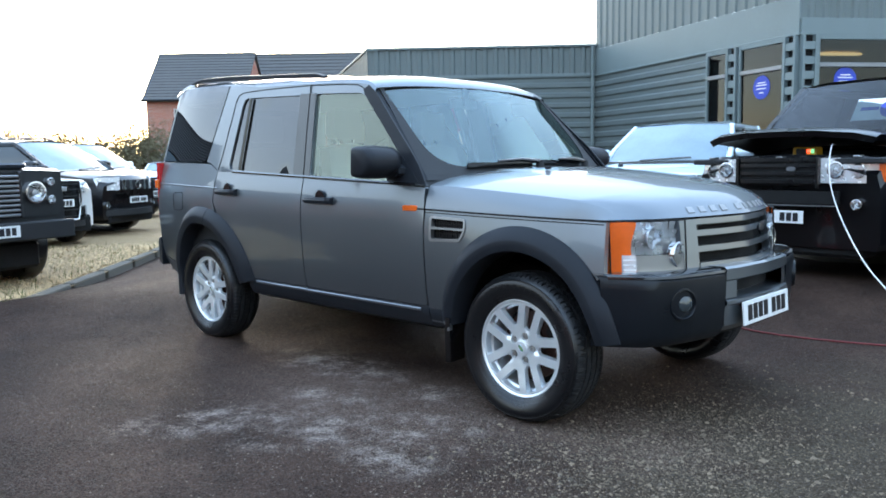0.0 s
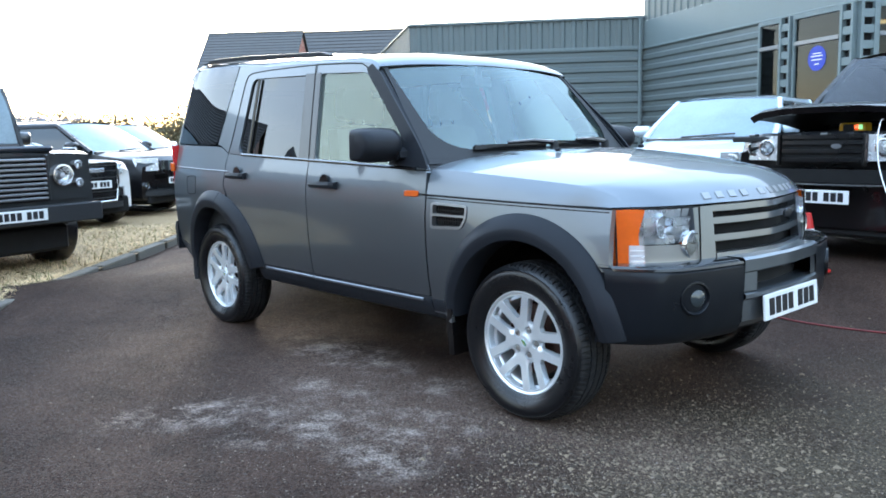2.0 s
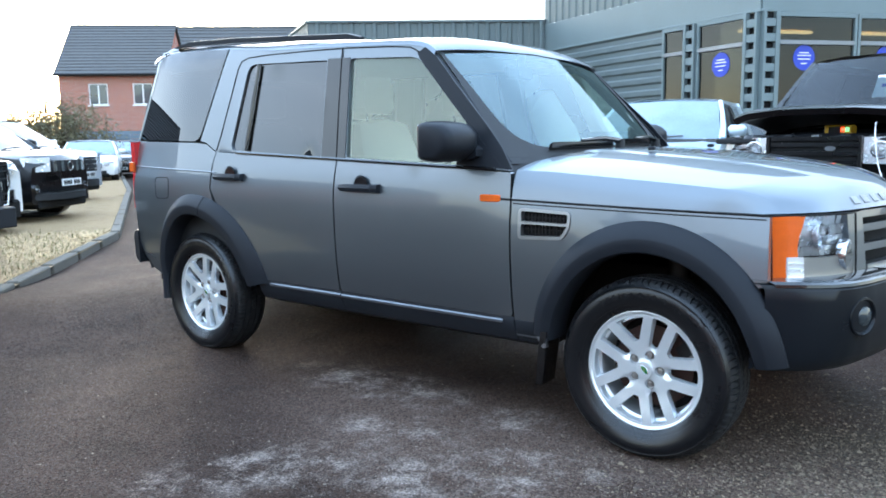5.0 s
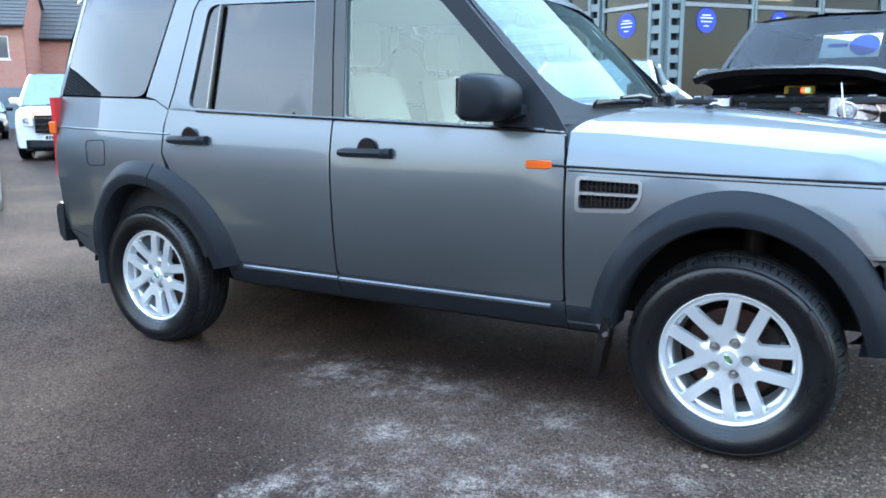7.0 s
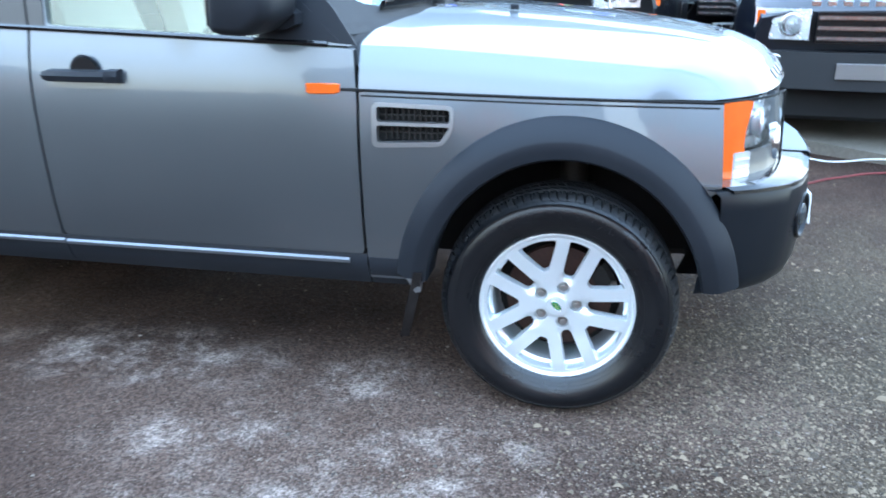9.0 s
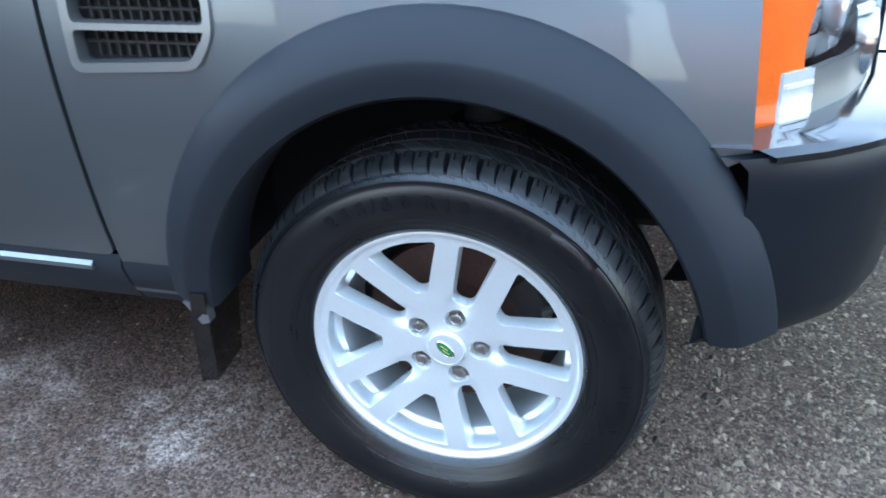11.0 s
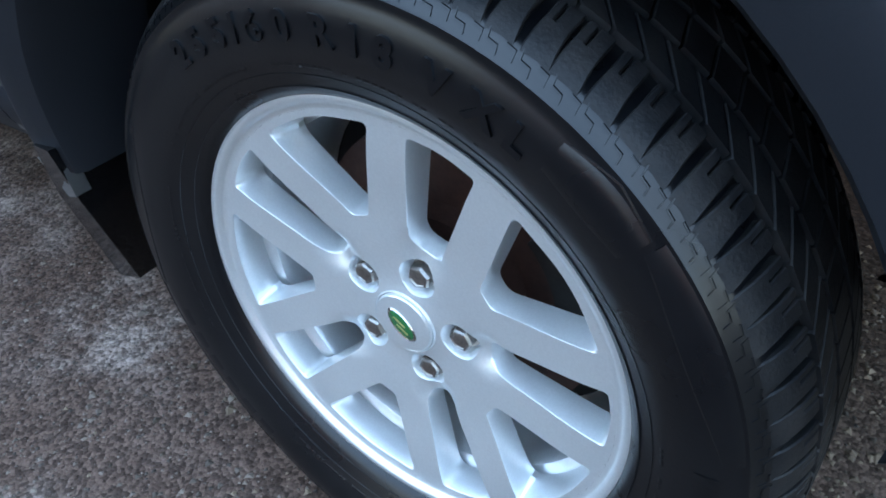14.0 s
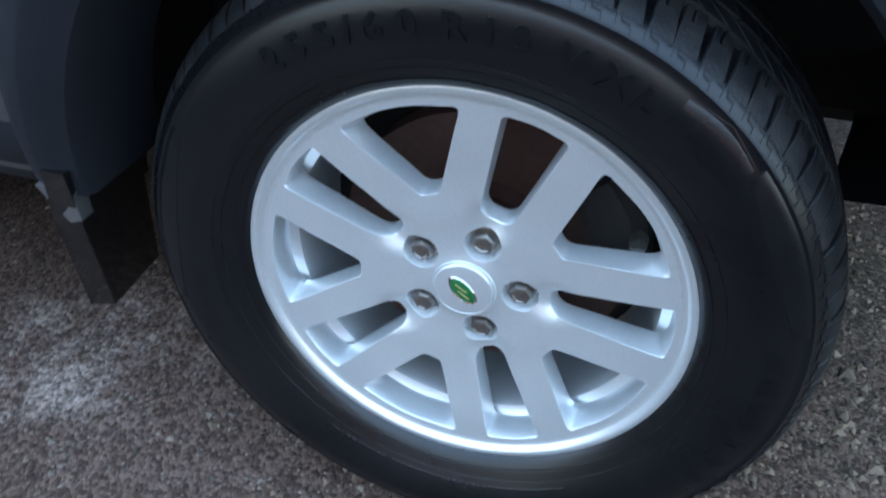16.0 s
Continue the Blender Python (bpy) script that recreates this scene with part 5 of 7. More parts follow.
US = [i / 10 for i in range(-10, 11)]
part("scuttle", Geo().loft([[tuple(Vector(bonnet_at(0.0, u * 0.985)) + Vector((0.015, 0, -0.012))) for u in US], [tuple(Vector(bonnet_at(0.0, u * 0.985)).lerp(Vector(screen_at(u, 0.03, 0.004)), 0.5) + Vector((0, 0, -0.022))) for u in US], [screen_at(u, 0.05, 0.004) for u in US]], False), DASH, car, "black scuttle panel")
border = sheet([(-0.85, 0.0), (0.85, 0.0), (0.85, 0.74), (-0.85, 0.74)], lambda a, b: screen_at(a / 0.85, b / 0.74, 0.003), [rounded([(-0.745, 0.085), (0.745, 0.085), (0.828, 0.734), (-0.828, 0.734)], [0.22, 0.22, 0.03, 0.03], 8)], 0.05)
part("screen_border", border, DASH, car, "black border of the windscreen", 60)
both("screen_pillar", lambda s: Geo().loft([[(2.255 + (1.715 - 2.255) * t, s * (0.868 + (0.772 - 0.868) * t), 1.165 + (1.728 - 1.165) * t + 0.015 * math.sin(math.pi * t)), (2.250 + (1.72 - 2.250) * t, s * (0.846 + (0.746 - 0.846) * t), 1.185 + (1.740 - 1.185) * t + 0.015 * math.sin(math.pi * t)), (2.19 + (1.66 - 2.19) * t, s * (0.845 + (0.745 - 0.845) * t), 1.165 + (1.70 - 1.165) * t)] for t in [i / 8 for i in range(9)]], True, True), TRIM, "black windscreen pillar")


def roof():
    g, rows = Geo(), []
    xs = [1.785, 1.772, 1.75, 1.70, 1.62, 1.45, 1.25, 1.10, 0.95, 0.80, 0.6, 0.2, -0.2, -0.45, -0.56, -0.62]
    for x in xs:
        e = float(np.interp(x, [-0.62, -0.52, -0.40, -0.2, 0.2, 0.6, 1.1, 1.6, 1.7, 1.75, 1.772, 1.785], [1.815, 1.862, 1.874, 1.870, 1.846, 1.808, 1.788, 1.760, 1.742, 1.722, 1.706, 1.694]))
        c = float(np.interp(x, [0.75, 0.85, 0.95, 1.05, 1.15, 1.45, 1.62, 1.70, 1.75, 1.772, 1.785], [1.884, 1.874, 1.855, 1.836, 1.826, 1.816, 1.800, 1.782, 1.758, 1.740, 1.722])) - 0.03 * ease(-0.4, -0.62, x)
        row = []
        for i in range(17):
            u = -1 + 2 * i / 16
            yw = half(x, e) - 0.004
            z = e + (c - e) * (1 - abs(u) ** 3.2)
            row.append((x + 0.05 * (1 - u * u) * ease(1.5, 1.735, x), u * yw, z))
        skirt = [(x, sg * (half(x, e - 0.022) + 0.003), e - 0.022) for sg in (-1, 1)]
        row = [skirt[0]] + row + [skirt[1]]
        rows.append(row)
    return g.loft(rows, False)


part("roof", roof(), PAINT, car, "grey metallic stepped roof", 50)
both("roof_rail", lambda s: Geo().loft([[(x, s * (0.70 + 0.02), z0), (x, s * 0.745, z0), (x, s * 0.745, z0 + h), (x, s * 0.72, z0 + h + 0.006), (x, s * 0.70, z0 + h)] for x, z0, h in ((1.26, 1.79, 0.014), (1.18, 1.80, 0.026), (0.8, 1.825, 0.026), (0.2, 1.862, 0.026), (-0.2, 1.876, 0.024), (-0.36, 1.872, 0.008))], True, True), TRIM, "black roof rail")
part("tailgate", Geo().loft([[(x, y, z) for y in (-0.80 * k, -0.4 * k, 0, 0.4 * k, 0.80 * k)] for x, z, k in ((-0.57, 1.86, 0.86), (-0.66, 1.62, 0.94), (-0.745, 1.30, 1.0), (-0.76, 0.95, 1.02), (-0.74, 0.62, 1.02), (-0.70, 0.45, 1.0))], False), PAINT, car)
both("tail_light", lambda s: Geo().loft([[(-0.745, s * 0.80, z), (-0.745, s * 0.865, z), (-0.715, s * 0.872, z), (-0.700, s * 0.870, z), (-0.70, s * 0.80, z)] for z in (0.862, 0.90, 1.10, 1.26, 1.295)], True, True), REDL, "tall red tail light")
both("tail_indicator", lambda s: Geo().box(-0.749, -0.70, s * 0.872 - 0.012, s * 0.872 + 0.012, 1.10, 1.165, 0.004), ORANGE)
both("rear_bumper", lambda s: Geo().loft([[(-0.83 - o, s * 0.70, z), (-0.825 - o, s * 0.80, z), (-0.775 - o, s * 0.862, z), (-0.695, s * 0.882, z), (-0.69, s * 0.78, z)] for z, o in ((0.50, -0.03), (0.53, 0.0), (0.66, 0.012), (0.70, 0.0), (0.715, -0.03))], True, True), TRIM, "black rear bumper corner")
part("rear_bumper_bar", Geo().box(-0.79, -0.66, -0.72, 0.72, 0.55, 0.70, 0.02), TRIM, car)
both("fuel_flap", lambda s: Geo().tube([(x, s * (half(x, z) + 0.0005), z) for x, z in rounded([(-0.412, 1.07), (-0.25, 1.075), (-0.25, 0.945), (-0.40, 0.94)], 0.03) + [(-0.412, 1.05)]], 0.0025, 5), DARK, "fuel flap outline", sides=(-1,))


# shut lines round the doors and above them
both("shut_line", lambda s: Geo().tube([(x, s * (half(x, z) + 0.0045), z) for x, z in ((1.220, belt(1.22)), (1.192, 1.45), (1.172, 1.70), (1.168, 1.752))], 0.0032, 5), DARK)
both("shut_line", lambda s: Geo().tube([(x, s * (half(x, z) + 0.0008), z) for x, z in [(0.205, 1.235), (0.232, 1.32), (0.285, 1.55), (0.318, 1.70), (0.345, 1.745), (0.40, 1.760)] + [(0.6, 1.764), (0.9, 1.760), (1.2, 1.752), (1.5, 1.735), (1.63, 1.722), (1.70, 1.690)]], 0.0034, 5), DARK)
both("shut_line", lambda s: Geo().tube([(x, s * (half(x, z) + 0.0008), z) for x, z in ((-0.695, 0.575), (-0.60, 0.565), (-0.50, 0.545))], 0.0028, 5), DARK)

# door handles, mirror, side lamps, vents
def handle(x0, x1, z):
    def make(s):
        xm, yv = (x0 + x1) / 2, half((x0 + x1) / 2, z)
        cup = part("handle_cup", Geo().lathe([(0.0, -0.02), (0.035, -0.012), (0.052, 0.001), (0.056, 0.003)], 28, pose(xm + 0.01, s * yv, z) @ Matrix.Diagonal((1, 1, 1.15, 1)) @ (Matrix.Identity(4) if s > 0 else Matrix.Diagonal((1, -1, 1, 1)))), PAINT, car)
        # black half disc paints the shade in the top of the cup
        part("handle_shade", Geo().prism([(xm + 0.01 + 0.046 * math.cos(a), z + 0.010 + 0.046 * math.sin(a)) for a in [math.pi * i / 12 for i in range(13)]], s * (yv + 0.002), s * (yv + 0.006)), GLOSSB, cup)
        return Geo().loft([[(x, s * (yv + o - 0.01), z - 0.020 * k), (x, s * (yv + o + 0.018), z - 0.016 * k), (x, s * (yv + o + 0.024), z + 0.002), (x, s * (yv + o + 0.018), z + 0.017 * k), (x, s * (yv + o - 0.01), z + 0.02 * k)] for x, o, k in ((x0, 0.002, 0.7), (x0 + 0.025, 0.010, 1), (xm, 0.016, 1), (x1 - 0.04, 0.014, 1), (x1 - 0.038, 0.012, 1.1), (x1, 0.006, 1.1))], True, True)
    return make


both("door_handle", handle(1.275, 1.540, 1.052), TRIM, "black pull handle")
both("door_handle", handle(0.236, 0.492, 1.086), TRIM, "black pull handle")


def mirror(s):
    m = part("door_mirror", Geo().loft([[(x, s * y, z) for x, y, z in ring] for ring in (
        [(2.10, 0.865, 1.20), (2.02, 0.865, 1.20), (2.02, 0.865, 1.255), (2.10, 0.865, 1.26), (2.13, 0.865, 1.24), (2.13, 0.865, 1.21)],
        [(2.09, 0.93, 1.195), (2.00, 0.93, 1.195), (1.99, 0.93, 1.25), (2.07, 0.93, 1.265), (2.12, 0.93, 1.24), (2.12, 0.93, 1.21)])], True, True), TRIM, car, "large black door mirror")
    ys = (0.905, 0.915, 0.95, 1.02, 1.085, 1.125, 1.135)
    ks = (0.80, 0.93, 1.0, 1.0, 0.97, 0.88, 0.70)
    rings = []
    for y, k in zip(ys, ks):
        rings.append([(2.02 + dx * k, s * y, 1.280 + dz * k * 0.86) for dx, dz in rounded([(-0.075, -0.105), (0.03, -0.11), (0.105, -0.05), (0.11, 0.03), (0.06, 0.085), (-0.065, 0.100)], 0.03, 3)])
    part("mirror_shell", Geo().loft(rings, True, True), TRIM, m, "", 50)
    part("mirror_glass", Geo().box(1.936, 1.942, s * 1.02 - 0.085, s * 1.02 + 0.085, 1.215, 1.345, 0.002), CHROME, m)
    part("mirror_foot", sheet([(1.99, 1.168), (2.235, 1.160), (2.09, 1.30), (1.99, 1.33)], flank(s, 0.006), (), 0.08, lambda x, z: (x, s * (half(x, z) - 0.01), z)), TRIM, m)
    return m


for s in (-1, 1):
    mirror(s)
both("side_indicator", lambda s: Geo().loft([[(x, s * (half(x, 1.03) + o - 0.006), 1.03 - 0.016 * k), (x, s * (half(x, 1.03) + o), 1.03 - 0.013 * k), (x, s * (half(x, 1.03) + o), 1.03 + 0.013 * k), (x, s * (half(x, 1.03) + o - 0.006), 1.03 + 0.016 * k)] for x, o, k in ((2.137, 0.004, 0.9), (2.15, 0.010, 1), (2.22, 0.010, 1), (2.237, 0.003, 0.8))], True, True), ORANGE, "amber side indicator")


def wing_vent(s):
    v = part("wing_vent", sheet(vent, flank(s, -0.028), (), 0.06), DARK, car, "silver-framed wing vent with dark mesh")
    fr = [rounded([(2.332, 0.862), (2.543, 0.870), (2.574, 0.920), (2.574, 0.986), (2.332, 0.994)], 0.022)]
    hole1 = rounded([(2.347, 0.877), (2.534, 0.884), (2.560, 0.922), (2.560, 0.926), (2.347, 0.928)], 0.010)
    hole2 = rounded([(2.347, 0.938), (2.562, 0.936), (2.562, 0.974), (2.347, 0.982)], 0.010)
    part("vent_frame", sheet(fr[0], flank(s, 0.006), [hole1, hole2], 0.03, lambda x, z: (x, s * (half(x, z) - 0.02), z)), SILVERP, v)
    for i in range(11):
        part("vent_bar", Geo().box(2.368 + i * 0.017, 2.372 + i * 0.017, -0.004, 0.004, 0.884, 0.974, 0, Matrix.Translation((0, s * (half(2.45, 0.93) - 0.018), 0))), IRON, v)
    for z in (0.905, 0.955):
        part("vent_bar", Geo().box(2.35, 2.55, -0.003, 0.003, z - 0.002, z + 0.002, 0, Matrix.Translation((0, s * (half(2.45, 0.93) - 0.016), 0))), IRON, v)


for s in (-1, 1):
    wing_vent(s)

# wipers
for a0, t0, a1, t1 in ((0.02, 0.10, -0.66, 0.10), (0.66, 0.10, 0.05, 0.115)):
    p0, p1 = Vector(screen_at(a0, t0, 0.045)), Vector(screen_at(a1, t1, 0.035))
    w = part("wiper", Geo().tube([p0, p0.lerp(p1, 0.3) + Vector((0.012, 0, 0.016)), p0.lerp(p1, 0.62) + Vector((0.008, 0, 0.012))], [0.015, 0.012, 0.008], 8), GLOSSB, car, "black wiper arm")
    q0, q1 = p0.lerp(p1, 0.12), p1
    part("wiper_blade", Geo().loft([[tuple(Vector(screen_at(a0 + (a1 - a0) * k, t0 + (t1 - t0) * k, o)) + Vector((0, 0, dz))) for o, dz in ((0.006, -0.008), (0.030, -0.012), (0.034, 0.010), (0.012, 0.014))] for k in (0.10, 0.25, 0.4, 0.55, 0.7, 0.85, 1.0)], True, True), GLOSSB, w)
    part("wiper_pivot", Geo().lathe([(0, 0.03), (0.022, 0.028), (0.026, -0.02)], 14, Matrix.Translation(p0 + Vector((0.0, 0, -0.02))) @ pose(0, 0, 0, 90)), DASH, w)

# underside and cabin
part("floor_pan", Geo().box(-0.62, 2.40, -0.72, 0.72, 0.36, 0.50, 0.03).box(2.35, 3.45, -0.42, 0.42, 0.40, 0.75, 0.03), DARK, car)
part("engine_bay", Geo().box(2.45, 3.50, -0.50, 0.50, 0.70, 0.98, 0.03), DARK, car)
part("cabin_trim", Geo().box(-0.66, -0.62, -0.74, 0.74, 0.5, 1.25).box(-0.6, 2.2, -0.845, -0.80, 0.5, 1.13).box(-0.6, 2.2, 0.80, 0.845, 0.5, 1.13), DASH, car)
part("headlining", Geo().box(-0.5, 1.55, -0.70, 0.70, 1.715, 1.735, 0.008), LEATHER, car)
dash = part("dashboard", Geo().loft([[(2.28, y, 1.10), (2.10, y, 1.155), (1.80, y, 1.140), (1.70, y, 1.08), (1.72, y, 0.92), (2.0, y, 0.85)] for y in (-0.80, -0.5, 0.0, 0.5, 0.80)], True, True), DASH, car, "dark dashboard")
part("binnacle", Geo().loft([[(1.98, y, 1.14), (1.78, y, 1.20 * k + 1.14 * (1 - k)), (1.72, y, 1.18 * k + 1.13 * (1 - k)), (1.74, y, 1.08)] for y, k in ((-0.56, 0.3), (-0.48, 1), (-0.28, 1), (-0.20, 0.3))], True, True), DASH, dash)
wheel_m = pose(1.60, -0.38, 1.06, 0, -66, 0)
stw = part("steering_wheel", Geo().loft([[tuple(wheel_m @ Vector(((0.185 + 0.016 * math.cos(b)) * math.cos(a), (0.185 + 0.016 * math.cos(b)) * math.sin(a), 0.016 * math.sin(b)))) for b in [2 * math.pi * k / 8 for k in range(8)]] for a in [2 * math.pi * i / 32 for i in range(33)]]), DASH, car, "dark steering wheel")
part("wheel_boss", Geo().box(-0.06, 0.06, -0.17, 0.17, -0.02, 0.02, 0.01, wheel_m).box(-0.17, 0.05, -0.025, 0.025, -0.015, 0.015, 0.006, wheel_m), DASH, stw)
part("rear_view_mirror", Geo().box(1.72, 1.75, -0.13, 0.13, 1.60, 1.67, 0.012).box(1.74, 1.77, -0.02, 0.02, 1.62, 1.73), DASH, car)


def seat(x, y, far=False):
    st = part("seat", Geo().loft([[(x - 0.22, yy, 0.62), (x - 0.22, yy, 0.78 * k + 0.66 * (1 - k)), (x + 0.05, yy, 0.80 * k + 0.7 * (1 - k)), (x + 0.28, yy, 0.83 * k + 0.72 * (1 - k)), (x + 0.32, yy, 0.70)] for yy, k in ((y - 0.26, 0.4), (y - 0.22, 1), (y - 0.12, 0.75), (y + 0.12, 0.75), (y + 0.22, 1), (y + 0.26, 0.4))], True, True), LEATHER, car, "cream leather seat")
    part("seat_back", Geo().loft([[(x - 0.17 + o, y - w, 0.74), (x - 0.24 + o, y - w * 1.02, 1.05), (x - 0.34 + o, y - w * 0.8, 1.37), (x - 0.36 + o, y, 1.40), (x - 0.34 + o, y + w * 0.8, 1.37), (x - 0.24 + o, y + w * 1.02, 1.05), (x - 0.17 + o, y + w, 0.74)] for o, w in ((0.05, 0.20), (0.02, 0.245), (-0.08, 0.25), (-0.12, 0.20))], True, True), LEATHER, st)
    part("head_restraint", Geo().loft([[(x - 0.40 + dx, y - 0.12 * k, z) for dx in (-0.045, 0.045)] + [(x - 0.40 + dx, y + 0.12 * k, z) for dx in (0.045, -0.045)] for z, k in ((1.43, 0.8), (1.46, 1.0), (1.58, 1.0), (1.63, 0.8))], True, True), LEATHER, st)
    part("headrest_post", Geo().tube([(x - 0.385, y - 0.06, 1.36), (x - 0.40, y - 0.06, 1.46)], 0.007, 6).tube([(x - 0.385, y + 0.06, 1.36), (x - 0.40, y + 0.06, 1.46)], 0.007, 6), CHROME, st)


for x in (1.42, 0.50):
    for y in (-0.40, 0.40):
        seat(x, y)
part("centre_console", Geo().box(1.0, 1.85, -0.12, 0.12, 0.55, 0.90, 0.03), DASH, car)

# ---- wheels ----
def tyre_profile():
    """(radius, y) of the road tyre, outer face at negative y; the floor of the tread grooves beyond the shoulder."""
    return [(0.232, -0.078), (0.240, -0.092), (0.246, -0.0985), (0.256, -0.103), (0.268, -0.1100), (0.282, -0.1158), (0.296, -0.1185), (0.308, -0.1190), (0.318, -0.1180), (0.327, -0.1152), (0.3345, -0.1118), (0.3360, -0.1126), (0.3380, -0.1098), (0.3420, -0.1062), (0.3470, -0.1006), (0.3495, -0.0965), (0.3505, -0.0920), (0.3530, -0.0840), (0.3560, -0.0740), (0.3585, -0.0600), (0.3600, 0.0), (0.3585, 0.060), (0.3540, 0.085), (0.348, 0.100), (0.338, 0.112), (0.322, 0.120), (0.300, 0.121), (0.256, 0.106), (0.232, 0.08)]


PROF_R = [r for r, y in tyre_profile()[:17]]
PROF_Y = [y for r, y in tyre_profile()[:17]]
BLOCKS = 86


def wall_y(r):
    """Set-out of the outer sidewall at a radius."""
    return float(np.interp(r, PROF_R, PROF_Y))


def crown(y):
    """Outer radius of the tread at a set-out from its middle, round at the shoulder."""
    return float(np.interp(abs(y), [0.0, 0.030, 0.058, 0.068, 0.078, 0.087, 0.094, 0.0990, 0.1025], [0.3680, 0.3675, 0.3655, 0.3638, 0.3607, 0.3570, 0.3530, 0.3492, 0.3452]))


def tread():
    """Shoulder blocks that run round the edge, parted by slits that close outwards, two middle ribs with slanting cuts, and a centre rib."""
    g = Geo()

    def block(a0, a1, y0, y1, skew=0.0, taper=0.0, k=3, bend=0.0):
        rows = []
        for i in range(k + 1):
            t = i / k
            y = y0 + (y1 - y0) * t
            ro = crown(y)
            lo = ro - 0.0085 * (1 - t if taper else 1) - 0.0012
            sk = skew * t + bend * t * t
            aa0, aa1 = a0 + sk - taper * t ** 1.4, a1 + sk + taper * t ** 1.4
            rows.append([(r * math.cos(a), y, r * math.sin(a)) for r, a in ((lo, aa0), (ro - 0.0012, aa0 + 0.001), (ro, aa0 + 0.004), (ro, aa1 - 0.004), (ro - 0.0012, aa1 - 0.001), (lo, aa1))])
        g.loft(rows, True, True)
    w = 2 * math.pi / BLOCKS
    for i in range(BLOCKS):
        a = w * i
        j = 0.05 * w * math.sin(i * 2.4)
        for s in (-1, 1):
            gap = w * (0.22 + 0.04 * math.sin(i * 1.7))
            mid = a + j + w * 0.5
            # a fine cut halves each shoulder block on its inner part
            block(a + j, mid - 0.0012, s * 0.060, s * 0.078, 0.003 * s, 0.0, 3)
            block(mid + 0.0012, a + w - gap + j, s * 0.060, s * 0.078, 0.003 * s, 0.0, 3)
            block(a + j + 0.003 * s, a + w - gap + j + 0.003 * s, s * 0.078, s * 0.1025, 0.004 * s, gap * 0.46, 6, 0.008 * s)
            block(a + w * 0.4, a + w * (0.4 + 0.92), s * 0.024, s * 0.053, 0.075 * s)
        block(a, a + w * 0.95, -0.017, 0.017, 0.03)
    return g


def settle(g):
    """Flatten the foot of the tyre where it carries the car."""
    out = []
    for x, y, z in g.v:
        r = math.hypot(x, z)
        k = max(0.0, -z / r) ** 9 * ease(0.24, 0.34, r)
        out.append((x * (1 - 0.022 * k), y - 0.006 * k if y < 0 else y, z * (1 - 0.022 * k)))
    g.v = out
    return g


def ridge(g, pts, h=0.0008, wd=0.0009):
    """A fine raised line on the sidewall through (radius, degrees) points."""
    rows = []
    for i, (r, a) in enumerate(pts):
        (r0, a0), (r1, a1) = pts[max(i - 1, 0)], pts[min(i + 1, len(pts) - 1)]
        d = Vector((r1 - r0, radians(a1 - a0) * r)).normalized()
        nr, na = -d.y * wd, math.degrees(d.x * wd / r)
        row = []
        for k, out in ((-1, -0.001), (-0.5, h), (0.5, h), (1, -0.001)):
            rr, aa = r + nr * k, radians(a + na * k)
            row.append((rr * math.cos(aa), wall_y(rr) - out, rr * math.sin(aa)))
        rows.append(row)
    g.loft(rows, True, True)


